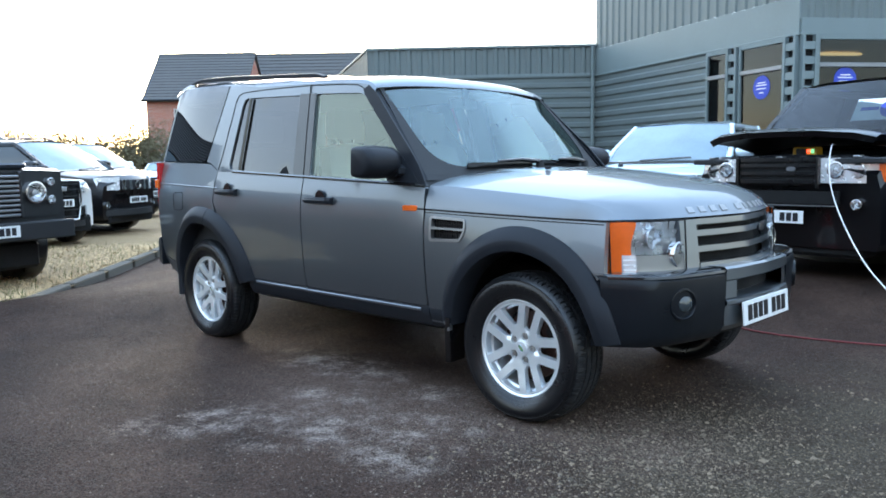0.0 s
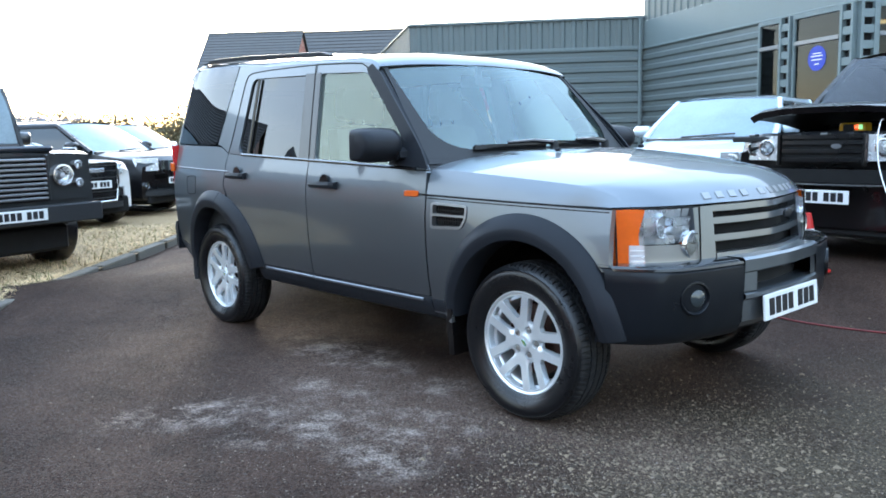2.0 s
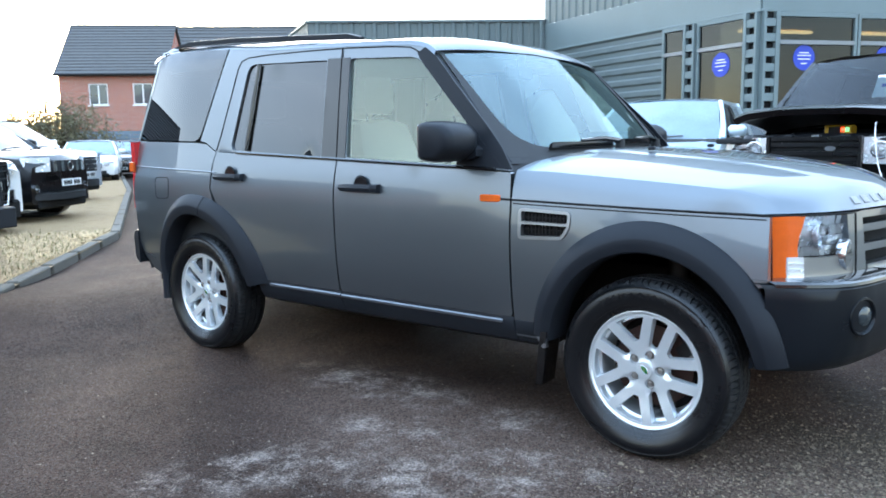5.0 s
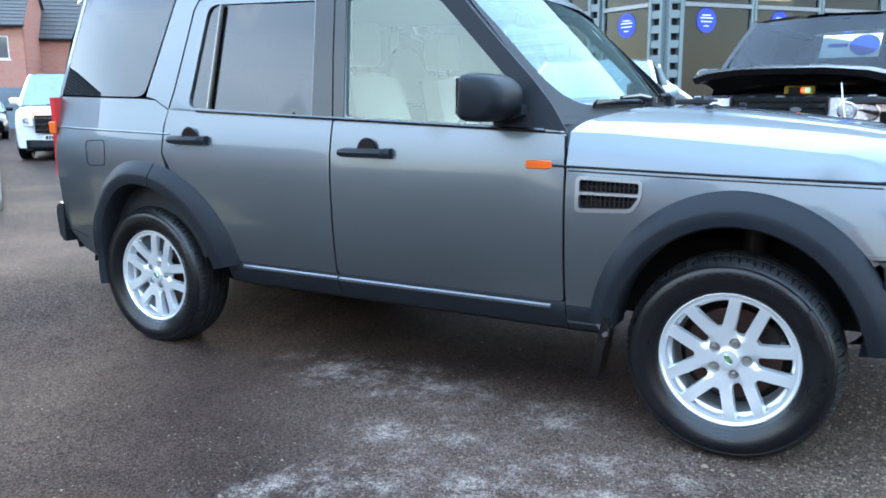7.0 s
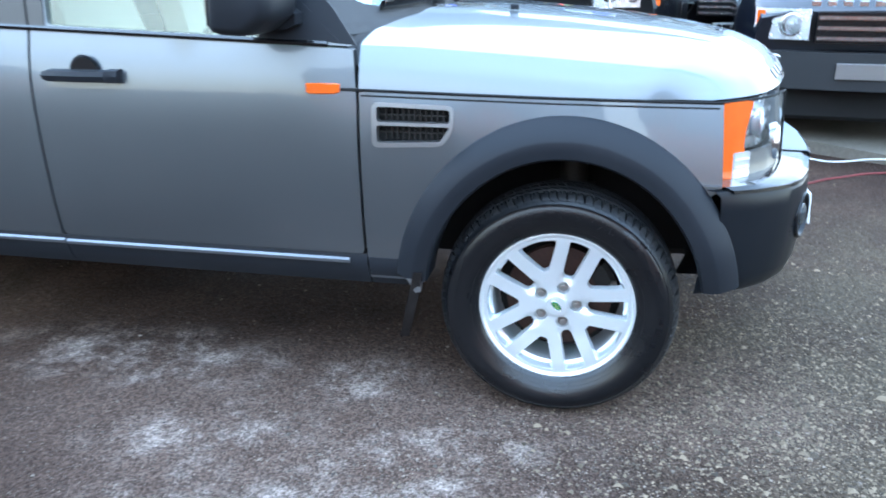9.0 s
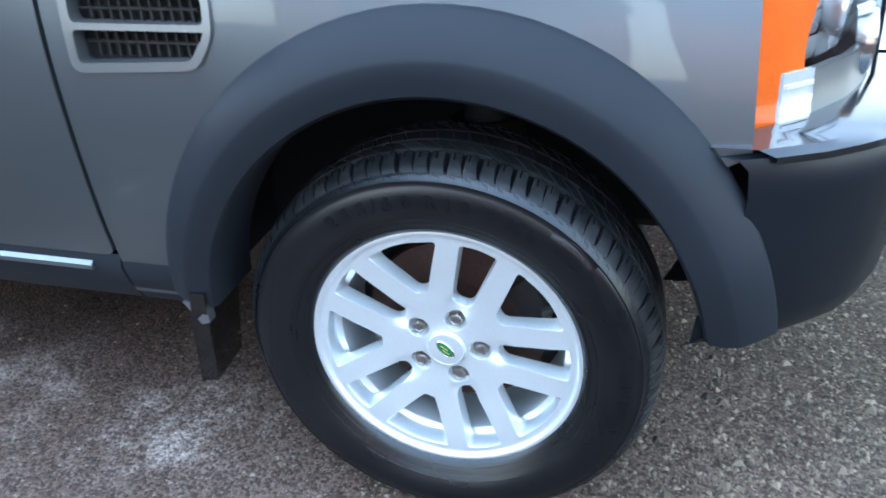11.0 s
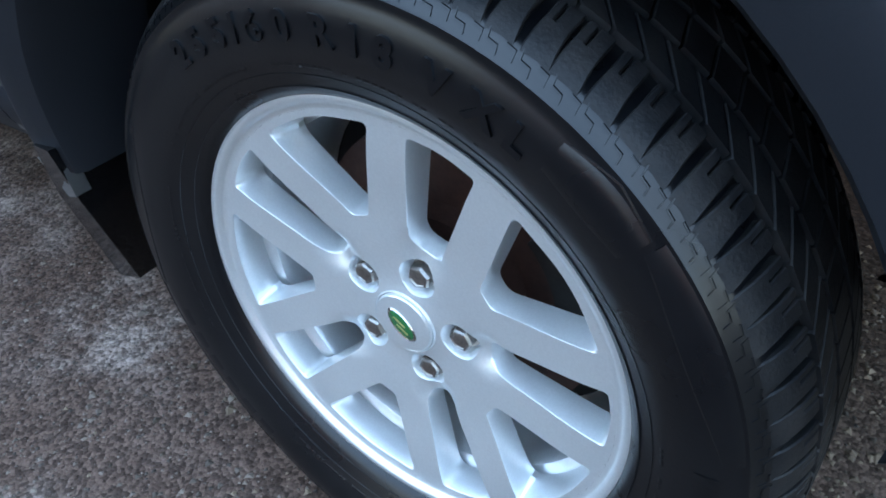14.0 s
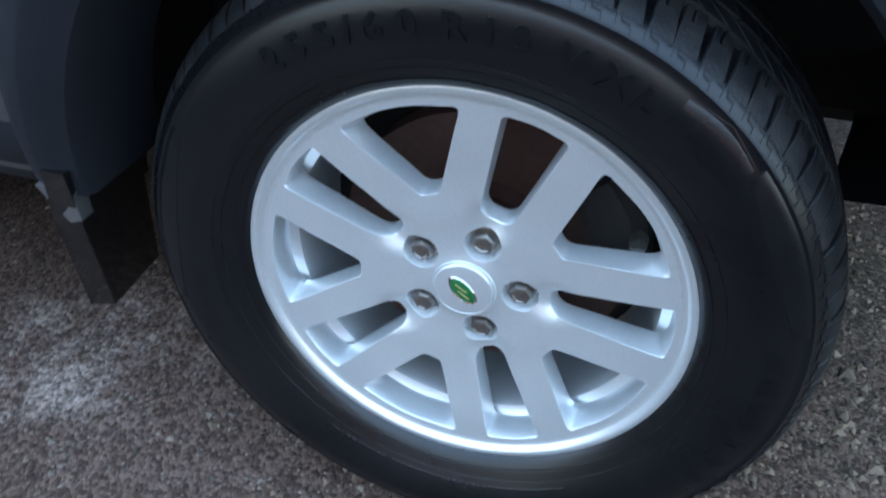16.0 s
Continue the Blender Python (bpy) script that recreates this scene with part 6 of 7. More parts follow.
def sidewall_relief():
    """Raised rings, small plain bars for the maker's marks, a plain shield and a smooth band, and fine zigzag lines at the shoulder."""
    g = Geo()

    def patch(r0, r1, a0, a1, h=0.0005, k=10, n=4, cut=0.0):
        rows = []
        for i in range(k + 1):
            t = i / k
            sh = cut * math.sin(math.pi * t)
            lo, hi = r0 - sh * 0.3, r1 + sh * 0.3
            a = radians(a0 + (a1 - a0) * t)
            bv = min(0.004, (hi - lo) * 0.3)
            rr = [lo] + [lo + bv + (hi - lo - 2 * bv) * j / n for j in range(n + 1)] + [hi]
            rows.append([(r * math.cos(a), wall_y(r) - (h if 0 < j < n + 2 else -0.0001), r * math.sin(a)) for j, r in enumerate(rr)])
        g.loft(rows, False)
    for r in (0.2635, 0.2505):
        ridge(g, [(r, a) for a in range(0, 361, 3)], 0.0007, 0.0007)
    # small lines of print near the rim, as short bars
    rnd = random.Random(8)
    for a0, a1 in ((64, 104), (108, 150), (160, 200), (236, 300), (330, 368)):
        a = a0
        while a < a1:
            d = rnd.choice((0.8, 1.0, 1.3))
            if rnd.random() > 0.18:
                patch(0.2705, 0.2745, a, a + d, 0.0005, 2, 1)
            a += d + 0.45
    # the maker's name as plain bars, low on the wall
    for a0 in [7 - 6.2 * i for i in range(7)] + [200 + 6.2 * i for i in range(6)]:
        patch(0.298, 0.319, a0 - 4.2, a0, 0.0007, 3, 2)
    # a plain shield beside the size marks, its outer rim raised
    patch(0.300, 0.326, 41.5, 55.5, 0.0012, 14, 4, 0.012)
    ridge(g, [(0.333 - 0.006 * abs(t - 0.5) * 2, 41.5 + 13.5 * t) for t in [i / 12 for i in range(13)]], 0.0006, 0.0012)
    # smooth crescent bands
    for a0, a1 in ((10, 40.5), (150, 190)):
        rows = []
        for i in range(25):
            t = i / 24
            a = radians(a0 + (a1 - a0) * t)
            wdt = 0.005 + 0.017 * math.sin(math.pi * (0.10 + 0.8 * t))
            rr = (0.3285 - wdt, 0.3305 - wdt, 0.326, 0.331, 0.3332)
            rows.append([(r * math.cos(a), wall_y(r) - (0.0008 if 0 < j < 4 else -0.0001), r * math.sin(a)) for j, r in enumerate(rr)])
        g.loft(rows, False)
    step = 360 / BLOCKS
    for i in range(BLOCKS):
        a = step * i
        ridge(g, [(0.3385, a), (0.3425, a + step * 0.08), (0.3430, a + step * 0.40), (0.3480, a + step * 0.50)], 0.0009, 0.0008)
        ridge(g, [(0.3400, a + step * 0.55), (0.3450, a + step * 0.62), (0.3455, a + step * 0.92)], 0.0009, 0.0007)
    return g


def polar(r, deg):
    return (r * math.cos(radians(deg)), r * math.sin(radians(deg)))


NUT_R, NUT_A, POCKET = 0.060, 1.0, 0.0200


def drawn(poly, r, n=5, cuts=9):
    """Outline with rounded corners and evenly cut sides: always the same count of points, whatever the radii."""
    rp = rounded(poly, r, n)
    out = []
    m = len(poly)
    for i in range(m):
        arc = rp[i * (n + 1):(i + 1) * (n + 1)]
        nxt = rp[((i + 1) % m) * (n + 1)]
        out += arc
        out += [(arc[-1][0] + (nxt[0] - arc[-1][0]) * k / cuts, arc[-1][1] + (nxt[1] - arc[-1][1]) * k / cuts) for k in range(1, cuts)]
    return out


def spoke_face():
    """Front face of the wheel: a rim ring, five V-shaped spokes and the hub, outlined as one plate with openings, each with its narrower back."""
    outer = [polar(0.2235, a) for a in range(0, 360, 4)]
    holes, pockets = [], []
    for k in range(5):
        c = 36.6 + 72 * k
        # the opening inside a V
        poly = [polar(0.117, c - 5.0), polar(0.2165, c - 17.2), polar(0.2200, c), polar(0.2165, c + 17.2), polar(0.117, c + 5.0)]
        back = [polar(0.1195, c - 4.7), polar(0.2130, c - 16.5), polar(0.2165, c), polar(0.2130, c + 16.5), polar(0.1195, c + 4.7)]
        holes.append((drawn(poly, [0.004, 0.006, 0.03, 0.006, 0.004]), drawn(back, [0.009, 0.024, 0.04, 0.024, 0.009])))
        # the opening between two Vs
        d = c + 36
        poly = [polar(0.0900, d - 6.0), polar(0.1010, d - 10.2), polar(0.2165, d - 8.7), polar(0.2190, d), polar(0.2165, d + 8.7), polar(0.1010, d + 10.2), polar(0.0900, d + 6.0)]
        back = [polar(0.0960, d - 5.4), polar(0.1060, d - 9.2), polar(0.2130, d - 8.2), polar(0.2155, d), polar(0.2130, d + 8.2), polar(0.1060, d + 9.2), polar(0.0960, d + 5.4)]
        holes.append((drawn(poly, [0.006, 0.008, 0.005, 0.03, 0.005, 0.008, 0.006], 5, 7), drawn(back, [0.006, 0.008, 0.012, 0.03, 0.012, 0.008, 0.006], 5, 7)))
        nx, nz_ = polar(NUT_R, NUT_A + 72 * k)
        pockets.append([(nx + POCKET * math.cos(2 * math.pi * i / 24), nz_ + POCKET * math.sin(2 * math.pi * i / 24)) for i in range(24)])
    return outer, holes, pockets


def dish(x, z):
    """Set-back of the face from the rim: spokes fall towards the hub, with a scoop between each nut and its opening."""
    r = math.hypot(x, z)
    d = 0.011 * ease(0.215, 0.10, r) + 0.003 * ease(0.10, 0.06, r) - 0.004 * ease(0.045, 0.030, r)
    for k in range(5):
        sx, sz = polar(0.093, NUT_A + 72 * k)
        d += 0.010 * ease(0.031, 0.004, math.hypot(x - sx, z - sz))
    return d


def build_wheel(name, at, label):
    w = thing(name, label, "wheel")
    outer, holes, pockets = spoke_face()
    yf = -0.008
    face = sheet(outer, lambda x, z: (x, yf + dish(x, z), z), [f for f, b in holes] + pockets, 0.0078, None)
    # side walls of the openings run back to the barrel, narrowing a little
    for front, back in holes:
        rings = []
        for q, dy in ((0.0, 0.0), (0.10, 0.0004), (0.20, 0.0012), (0.60, 0.013), (0.88, 0.022), (1.0, 0.0255), (0.96, 0.034)):
            rings.append([(x + (bx - x) * q, yf + dish(x, z) * (1 - dy / 0.05) + dy, z + (bz - z) * q) for (x, z), (bx, bz) in zip(front, back)])
        face.loft(rings, True)
    for pp in pockets:
        cx, cz = sum(p[0] for p in pp) / 24, sum(p[1] for p in pp) / 24
        rings = []
        for k, dy in ((1.0, 0.0), (0.96, 0.0015), (0.88, 0.013), (0.80, 0.0165), (0.55, 0.017)):
            rings.append([(cx + (x - cx) * k, yf + (dish(x, z) if k > 0.9 else dish(cx, cz)) + dy, cz + (z - cz) * k) for x, z in dense(pp, 0.0078)])
        face.loft(rings, True)
    part("spokes", face, ALLOY, w, "silver five V-spoke alloy face", 24)
    part("rim", Geo().lathe([(0.2235, yf), (0.2275, yf - 0.0004), (0.2290, yf - 0.0016), (0.2312, yf - 0.0062), (0.2345, yf - 0.0076), (0.2385, yf - 0.0075), (0.2412, yf - 0.0055), (0.2425, yf + 0.002), (0.2400, yf + 0.012), (0.2330, yf + 0.020)], 128), ALLOY, w, "polished silver rim lip", 50)
    part("barrel", Geo().lathe([(0.2175, yf + 0.010), (0.2165, yf + 0.034), (0.2120, yf + 0.038), (0.2040, yf + 0.041), (0.2020, yf + 0.046), (0.2000, yf + 0.070), (0.198, yf + 0.16), (0.215, yf + 0.20)], 96), ALLOY, w, "", 30)
    yc = yf + 0.0065
    part("hub_cap", Geo().lathe([(0.0, yc - 0.0010), (0.018, yc - 0.0006), (0.0290, yc + 0.0003), (0.0312, yc + 0.0005), (0.0322, yc + 0.0016), (0.0326, yc + 0.0040), (0.0334, yc + 0.0040), (0.0345, yc + 0.0030), (0.0358, yc + 0.0055), (0.0365, yc + 0.012)], 56), ALLOY, w, "plain round hub cap", 25)
    bm_ = Matrix.Translation((0, yc - 0.0006, 0)) @ Matrix.Rotation(radians(48), 4, "Y")
    part("badge_rim", Geo().lathe([(0.9, -0.0006), (1.02, -0.0014), (1.12, 0.0)], 32, bm_ @ Matrix.Diagonal((0.0185, 1, 0.0100, 1))), CHROME, w)
    part("cap_badge", Geo().lathe([(0.0, -0.0014), (0.9, -0.0011), (1.0, 0.0)], 32, bm_ @ Matrix.Diagonal((0.0185, 1, 0.0100, 1))), GREENB, w, "green oval badge")
    for k, (x0, x1, z0) in enumerate(((-0.011, 0.004, 0.0022), (-0.004, 0.011, -0.0030))):
        part("badge_mark", Geo().box(x0, x1, -0.0019, -0.0014, z0 - 0.0008, z0 + 0.0008, 0, bm_ @ Matrix.Rotation(radians(-14), 4, "Y")), GOLDB, w)
    for k in range(5):
        nx, nz_ = polar(NUT_R, NUT_A + 72 * k)
        y0 = yf + dish(nx, nz_)
        tm = Matrix.Translation((nx, y0, nz_))
        hexr = [[(rr * math.cos(radians(60 * i + 17 * k)), y, rr * math.sin(radians(60 * i + 17 * k))) for i in range(6)] for rr, y in ((0.0128, 0.018), (0.0126, 0.0040), (0.0110, 0.0012), (0.0085, 0.0004), (0.0078, 0.0010))]
        part("wheel_nut", Geo().loft(hexr, True, True, tm), NUTM, w, "tarnished steel wheel nut", 20)
        part("nut_seat", Geo().lathe([(0.0100, 0.0150), (0.0148, 0.0140), (0.0155, 0.0175)], 28, tm), NUTM, w)
    part("brake_disc", Geo().lathe([(0.0, 0.062), (0.082, 0.062), (0.086, 0.085), (0.165, 0.085), (0.166, 0.095), (0.166, 0.112)], 64), RUST, w, "rusty brown brake disc")
    part("brake_caliper", Geo().loft([[(r * math.cos(radians(a)), y, r * math.sin(radians(a))) for r, y in ((0.125, 0.072), (0.172, 0.070), (0.186, 0.082), (0.186, 0.14), (0.125, 0.14))] for a in (10, 14, 20, 26, 32, 38, 42)], True, True), IRON, w, "dark cast brake caliper")
    part("caliper_pin", Geo().lathe([(0, 0.045), (0.009, 0.046), (0.010, 0.06)], 14, Matrix.Translation((0.168, 0.0, 0.062))), NUTM, w)
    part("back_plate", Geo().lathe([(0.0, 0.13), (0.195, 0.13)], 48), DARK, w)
    part("tyre", settle(Geo().lathe([(r, y + yf + 0.082) for r, y in tyre_profile()], 160)), RUBBER, w, "black road tyre", 60)
    tr = part("tread", settle(tread()), TREADM, w, "worn dusty tread blocks", 30)
    tr.location = (0, yf + 0.082, 0)
    tr["kind"] = "stuff"
    mk = part("sidewall_relief", settle(sidewall_relief()), RUBBER, w, "raised rubber bars and lines on the sidewall", 30)
    mk.location = (0, yf + 0.082, 0)
    mk["kind"] = "stuff"
    # the size and load marks that can be read
    for ch, a in (("2", 123.0), ("5", 117.6), ("5", 112.0), ("/", 107.8), ("6", 103.4), ("0", 97.8), ("R", 90.6), ("1", 84.9), ("8", 80.2), ("V", 72.2), ("X", 65.2), ("L", 59.8)):
        cu = bpy.data.curves.new("size_mark", "FONT")
        cu.body, cu.size, cu.extrude, cu.align_x = ch, 0.031, 0.0012, "CENTER"
        cu.offset = 0.0012
        tmp = bpy.data.objects.new("size_mark", cu)
        me = bpy.data.meshes.new_from_object(tmp)
        bpy.data.objects.remove(tmp)
        me.materials.clear()
        me.materials.append(RUBBER)
        o = part("size_mark", me, RUBBER, w)
        x, z = polar(0.2945, a)
        o.matrix_local = Matrix.Translation((x, yf + 0.082 - 0.1194, z)) @ Matrix.Rotation(radians(90 - a), 4, "Y") @ Matrix.Rotation(radians(90), 4, "X")
    w.matrix_world = at
    return w


WY = 0.862
w0 = build_wheel("road_wheel", Matrix.Translation((FRONT_X, -WY, HUB_Z)), "silver five V-spoke alloy wheel with a worn tyre")
w0["group"] = "wheels of the grey estate car"
wheels = [w0]
for x, s, turn in ((0.0, -1, 0.0), (FRONT_X, 1, 0.0), (0.0, 1, 0.0)):
    m = Matrix.Translation((x, s * WY, HUB_Z)) @ (Matrix.Identity(4) if s < 0 else Matrix.Rotation(math.pi, 4, "Z"))
    wheels.append(copy_thing(w0, m @ Matrix.Rotation(radians(0.0 if s < 0 else turn), 4, "Y")))
for w in wheels:
    w.parent = car
for w in wheels:
    for key in ("category", "group"):
        if key in w:
            del w[key]
for s in (-1, 1):
    part("axle", Geo().tube([(FRONT_X, s * 0.40, 0.40), (FRONT_X, s * 0.78, HUB_Z)], 0.03, 10), IRON, car)
    part("axle", Geo().tube([(0.0, s * 0.40, 0.40), (0.0, s * 0.78, HUB_Z)], 0.03, 10), IRON, car)
# ---- parked cars ----


def simple_wheel(r, w, spokes, mat):
    """Meshes of a plain road wheel: tyre, rim, spokes; outer face towards -y."""
    ri = r * 0.66
    ty = mesh_of("tyre", Geo().lathe([(ri, -w * 0.36), (ri * 1.08, -w * 0.47), (r * 0.90, -w * 0.5), (r * 0.98, -w * 0.42), (r, -w * 0.3), (r, w * 0.3), (r * 0.98, w * 0.42), (r * 0.9, w * 0.5), (ri, w * 0.4)], 40), 50)
    ty.materials.append(RUBBER)
    rm = mesh_of("rim", Geo().lathe([(ri * 1.02, -w * 0.38), (ri * 0.96, -w * 0.40), (ri * 0.92, -w * 0.34), (ri * 0.88, 0.0), (ri * 0.3, w * 0.05), (0, w * 0.05)], 40), 40)
    rm.materials.append(IRON)
    sp = mesh_of("spoke", Geo().loft([[(ri * 0.12, y0, -ri * 0.16), (ri * 0.12, y0, ri * 0.16), (ri * 0.95, y1, ri * 0.10), (ri * 0.95, y1, -ri * 0.10)] for y0, y1 in ((-w * 0.28, -w * 0.37), (-w * 0.18, -w * 0.22))], True, True), 20)
    sp.materials.append(mat)
    return ty, rm, sp, spokes


W_STD = simple_wheel(0.345, 0.225, 7, SILVERP)
W_BIG = simple_wheel(0.375, 0.255, 6, SILVERP)
W_OFF = simple_wheel(0.395, 0.245, 5, IRON)


def fit_wheels(carob, kit, track, xf, xr):
    ty, rm, sp, n = kit
    r = max(v.co.z for v in ty.vertices)
    for x in (xf, xr):
        for s in (-1, 1):
            t = part("wheel", ty, RUBBER, carob)
            t.matrix_local = Matrix.Translation((x, s * track, r)) @ (Matrix.Identity(4) if s < 0 else Matrix.Rotation(math.pi, 4, "Z"))
            part("rim", rm, IRON, t)
            for i in range(n):
                o = part("spoke", sp, SILVERP, t)
                o.matrix_local = Matrix.Rotation(2 * math.pi * i / n + 0.3, 4, "Y")


def car_shell(name, at, label, paint, L, W, H, hood, belt_z, ws, roof_x, glass=CARGL, screen_mat=SKYGL, kit=W_STD, front_w=0.86, sill_z=0.28, axle=(0.85, None), box=0.0, bow=0.22, nose_top=None, group="", roof_paint=None, lower=None, open_hood=False):
    """A parked car; nose at x=0 and tail at x=-L, y to its left. hood: heights at nose and screen; ws: x of screen foot and top; roof_x: x of roof end and tail-glass foot."""
    c = thing(name, label, "car", at, group)
    hw = W / 2
    h0, h1 = hood

    def top(x):
        if x > ws[0]:
            return h0 + (h1 - h0) * min(1, (-x) / -ws[0]) ** 0.8
        return belt_z

    def wide(x):
        k = front_w + (1 - front_w) * ease(0.0, 0.55, -x) ** 0.6
        if x < -L + 0.5:
            k -= 0.10 * ease(-L + 0.5, -L, x)
        return hw * k

    fx = -axle[0]
    rx = axle[1] if axle[1] is not None else -L + 0.95
    r = 0.40
    xs = sorted({0.0, -0.03, -0.10, -0.22, -0.4, fx + r, fx + 0.25, fx, fx - 0.25, fx - r, ws[0], ws[0] - 0.3, -L / 2, rx + r, rx + 0.25, rx, rx - 0.25, rx - r, -L + 0.3, -L + 0.06, -L}, reverse=True)
    xs = [x for x in xs if -L <= x <= 0]

    def low(x):
        z = sill_z
        for a in (fx, rx):
            d = abs(x - a)
            if d < r + 0.01:
                z = max(z, 0.34 + math.sqrt(max(0.0, (r + 0.01) ** 2 - d * d)))
        return min(z, top(x) - 0.12)

    rows = []
    for x in xs:
        w, zt, zl = wide(x), top(x), low(x)
        drop = (0.05 if box == 0 else 0.015)
        if x > -0.1:
            k = 1 - ease(0.10, 0.0, -x) * (0.10 if box == 0 else 0.02)
            zt *= k
        zb = min(sill_z, zl)
        rows.append([(x, -w * 0.97, zl), (x, -w, zl + 0.05), (x, -w, (zl + zt) / 2), (x, -w * 0.985, zt - 0.16), (x, -w * (0.955 if not box else 0.985), zt - drop), (x, -w * 0.72, zt), (x, 0, zt + 0.012), (x, w * 0.72, zt), (x, w * (0.955 if not box else 0.985), zt - drop), (x, w * 0.985, zt - 0.16), (x, w, (zl + zt) / 2), (x, w, zl + 0.05), (x, w * 0.97, zl)])
    rows = [[(x - bow * (abs(y) / hw) ** 3 * ease(0.9, 0.0, -x), y, z) for x, y, z in row] for row in rows]
    g = Geo()
    if open_hood:
        cut = [i for i, x in enumerate(xs) if -0.05 > x > ws[0] + 0.02]
        for a in range(len(rows) - 1):
            for b in range(12):
                if a in cut and 3 <= b <= 8:
                    continue
                g.add([rows[a][b], rows[a][b + 1], rows[a + 1][b + 1], rows[a + 1][b]], [(0, 1, 2, 3)])
    else:
        g.loft(rows, False)
    g.add(rows[0], [tuple(range(13))])
    g.add(rows[-1], [tuple(range(13))])
    bd = part("body", g, paint, c, "", 45)
    part("underbody", Geo().box(-L + 0.15, -0.12, -hw * 0.72, hw * 0.72, 0.20, 0.46, 0.03), DARK, c)
    for a in (fx, rx):
        part("wheel_well", Geo().box(a - r, a + r, -hw * 0.90, hw * 0.90, 0.40, 0.34 + r * 0.96, 0.05), DARK, c)
    # cabin
    bw, tw = hw * 0.95, hw * (0.76 if not box else 0.86)
    zr = H
    rp_ = roof_paint or paint
    roofrows = []
    for t in (0.0, 0.06, 0.3, 0.7, 0.94, 1.0):
        x = ws[1] + (roof_x[0] - ws[1]) * t
        z = zr - 0.05 * (1 - math.sin(math.pi * min(1, max(0, 0.12 + 0.76 * t))))
        roofrows.append([(x + 0.05 * (1 - (u * u)) * (1 if t == 0 else 0), u * tw, z - 0.05 * abs(u) ** 4) for u in (-1, -0.9, -0.6, 0, 0.6, 0.9, 1)])
    part("roof", Geo().loft(roofrows, False), rp_, c, "", 50)
    zf = roofrows[0][0][2]
    base_y = belt_z if box else h1 - 0.02
    part("windscreen", Geo().loft([[(ws[0] + 0.16 * (1 - u * u) * (0 if box else 1), u * bw * 0.97, base_y) for u in (-1, -0.6, 0, 0.6, 1)], [((ws[0] + ws[1]) / 2 + 0.11 * (1 - u * u) * (0 if box else 1) + 0.02, u * (bw * 0.97 + tw) / 2, (base_y + zf) / 2 + 0.02) for u in (-1, -0.6, 0, 0.6, 1)], [(ws[1] + 0.05 * (1 - u * u), u * tw, zf + 0.03 * (1 - u * u)) for u in (-1, -0.6, 0, 0.6, 1)]], False), screen_mat, c)
    part("scuttle", Geo().tube([(ws[0] + 0.16 * (1 - u * u) * (0 if box else 1) + 0.02, u * bw * 0.95, base_y + 0.005) for u in (-1, -0.6, 0, 0.6, 1)], 0.03, 6), GLOSSB, c, "black scuttle strip")
    part("wiper", Geo().tube([(ws[0] + 0.13, -0.35 * bw, base_y + 0.04), (ws[0] + 0.06, 0.45 * bw, base_y + 0.075)], 0.012, 5), GLOSSB, c)
    zk = roofrows[-1][0][2]
    part("tail_glass", Geo().loft([[(roof_x[1], u * bw * 0.95, belt_z) for u in (-1, 0, 1)], [(roof_x[0], u * tw, zk) for u in (-1, 0, 1)]], False), glass, c)
    for s in (-1, 1):
        quad = [(ws[0] - 0.02, belt_z - 0.02), (ws[1] - 0.03, zf - 0.02), (roof_x[0] + 0.02, zk - 0.02), (roof_x[1] + 0.02, belt_z - 0.02)]
        def on_side(x, z, o=0.0):
            t = (z - belt_z) / (zf - belt_z)
            return (x, s * (bw + (tw - bw) * max(0, t) ** 1.2 + o), z)
        part("side_glass", Geo().loft([[on_side(quad[0][0] + (quad[1][0] - quad[0][0]) * t, quad[0][1] + (quad[1][1] - quad[0][1]) * t) for t in (0, 0.33, 0.66, 1)], [on_side(quad[3][0] + (quad[2][0] - quad[3][0]) * t, quad[3][1] + (quad[2][1] - quad[3][1]) * t) for t in (0, 0.33, 0.66, 1)]], False), glass, c)
        def bar(p, q, rr, mat=rp_):
            part("pillar", Geo().tube([on_side(p[0] + (q[0] - p[0]) * t, p[1] + (q[1] - p[1]) * t, 0.004) for t in (0, 0.33, 0.66, 1)], rr, 6), mat, c)
        bar(quad[0], quad[1], 0.045)
        bar(quad[3], quad[2], 0.06)
        mid = ws[0] + (roof_x[1] - ws[0]) * 0.48
        bar((mid, belt_z), (mid + 0.02, zf - 0.02), 0.035, GLOSSB)
        bar((quad[0][0] - 0.1, belt_z), (quad[3][0], belt_z), 0.02, GLOSSB)
        bar(quad[1], quad[2], 0.045)
        mr = part("door_mirror", Geo().box(-0.09, 0.09, -0.11, 0.11, -0.07, 0.08, 0.035, pose(ws[0] - 0.28, s * (hw + 0.10), belt_z + 0.08)), paint if lower is None else lower, c, "", 60)
        part("mirror_arm", Geo().box(-0.04, 0.04, -0.08, 0.08, -0.02, 0.02, 0.008, pose(ws[0] - 0.26, s * (hw - 0.0), belt_z + 0.03)), GLOSSB, mr)
    fit_wheels(c, kit, hw - 0.13, fx, rx)
    c["half"], c["bow"], c["fw"] = hw, bow, front_w
    return c


def nose_x(c, y):
    hw = c["half"]
    return -c["bow"] * (abs(y) / hw) ** 3


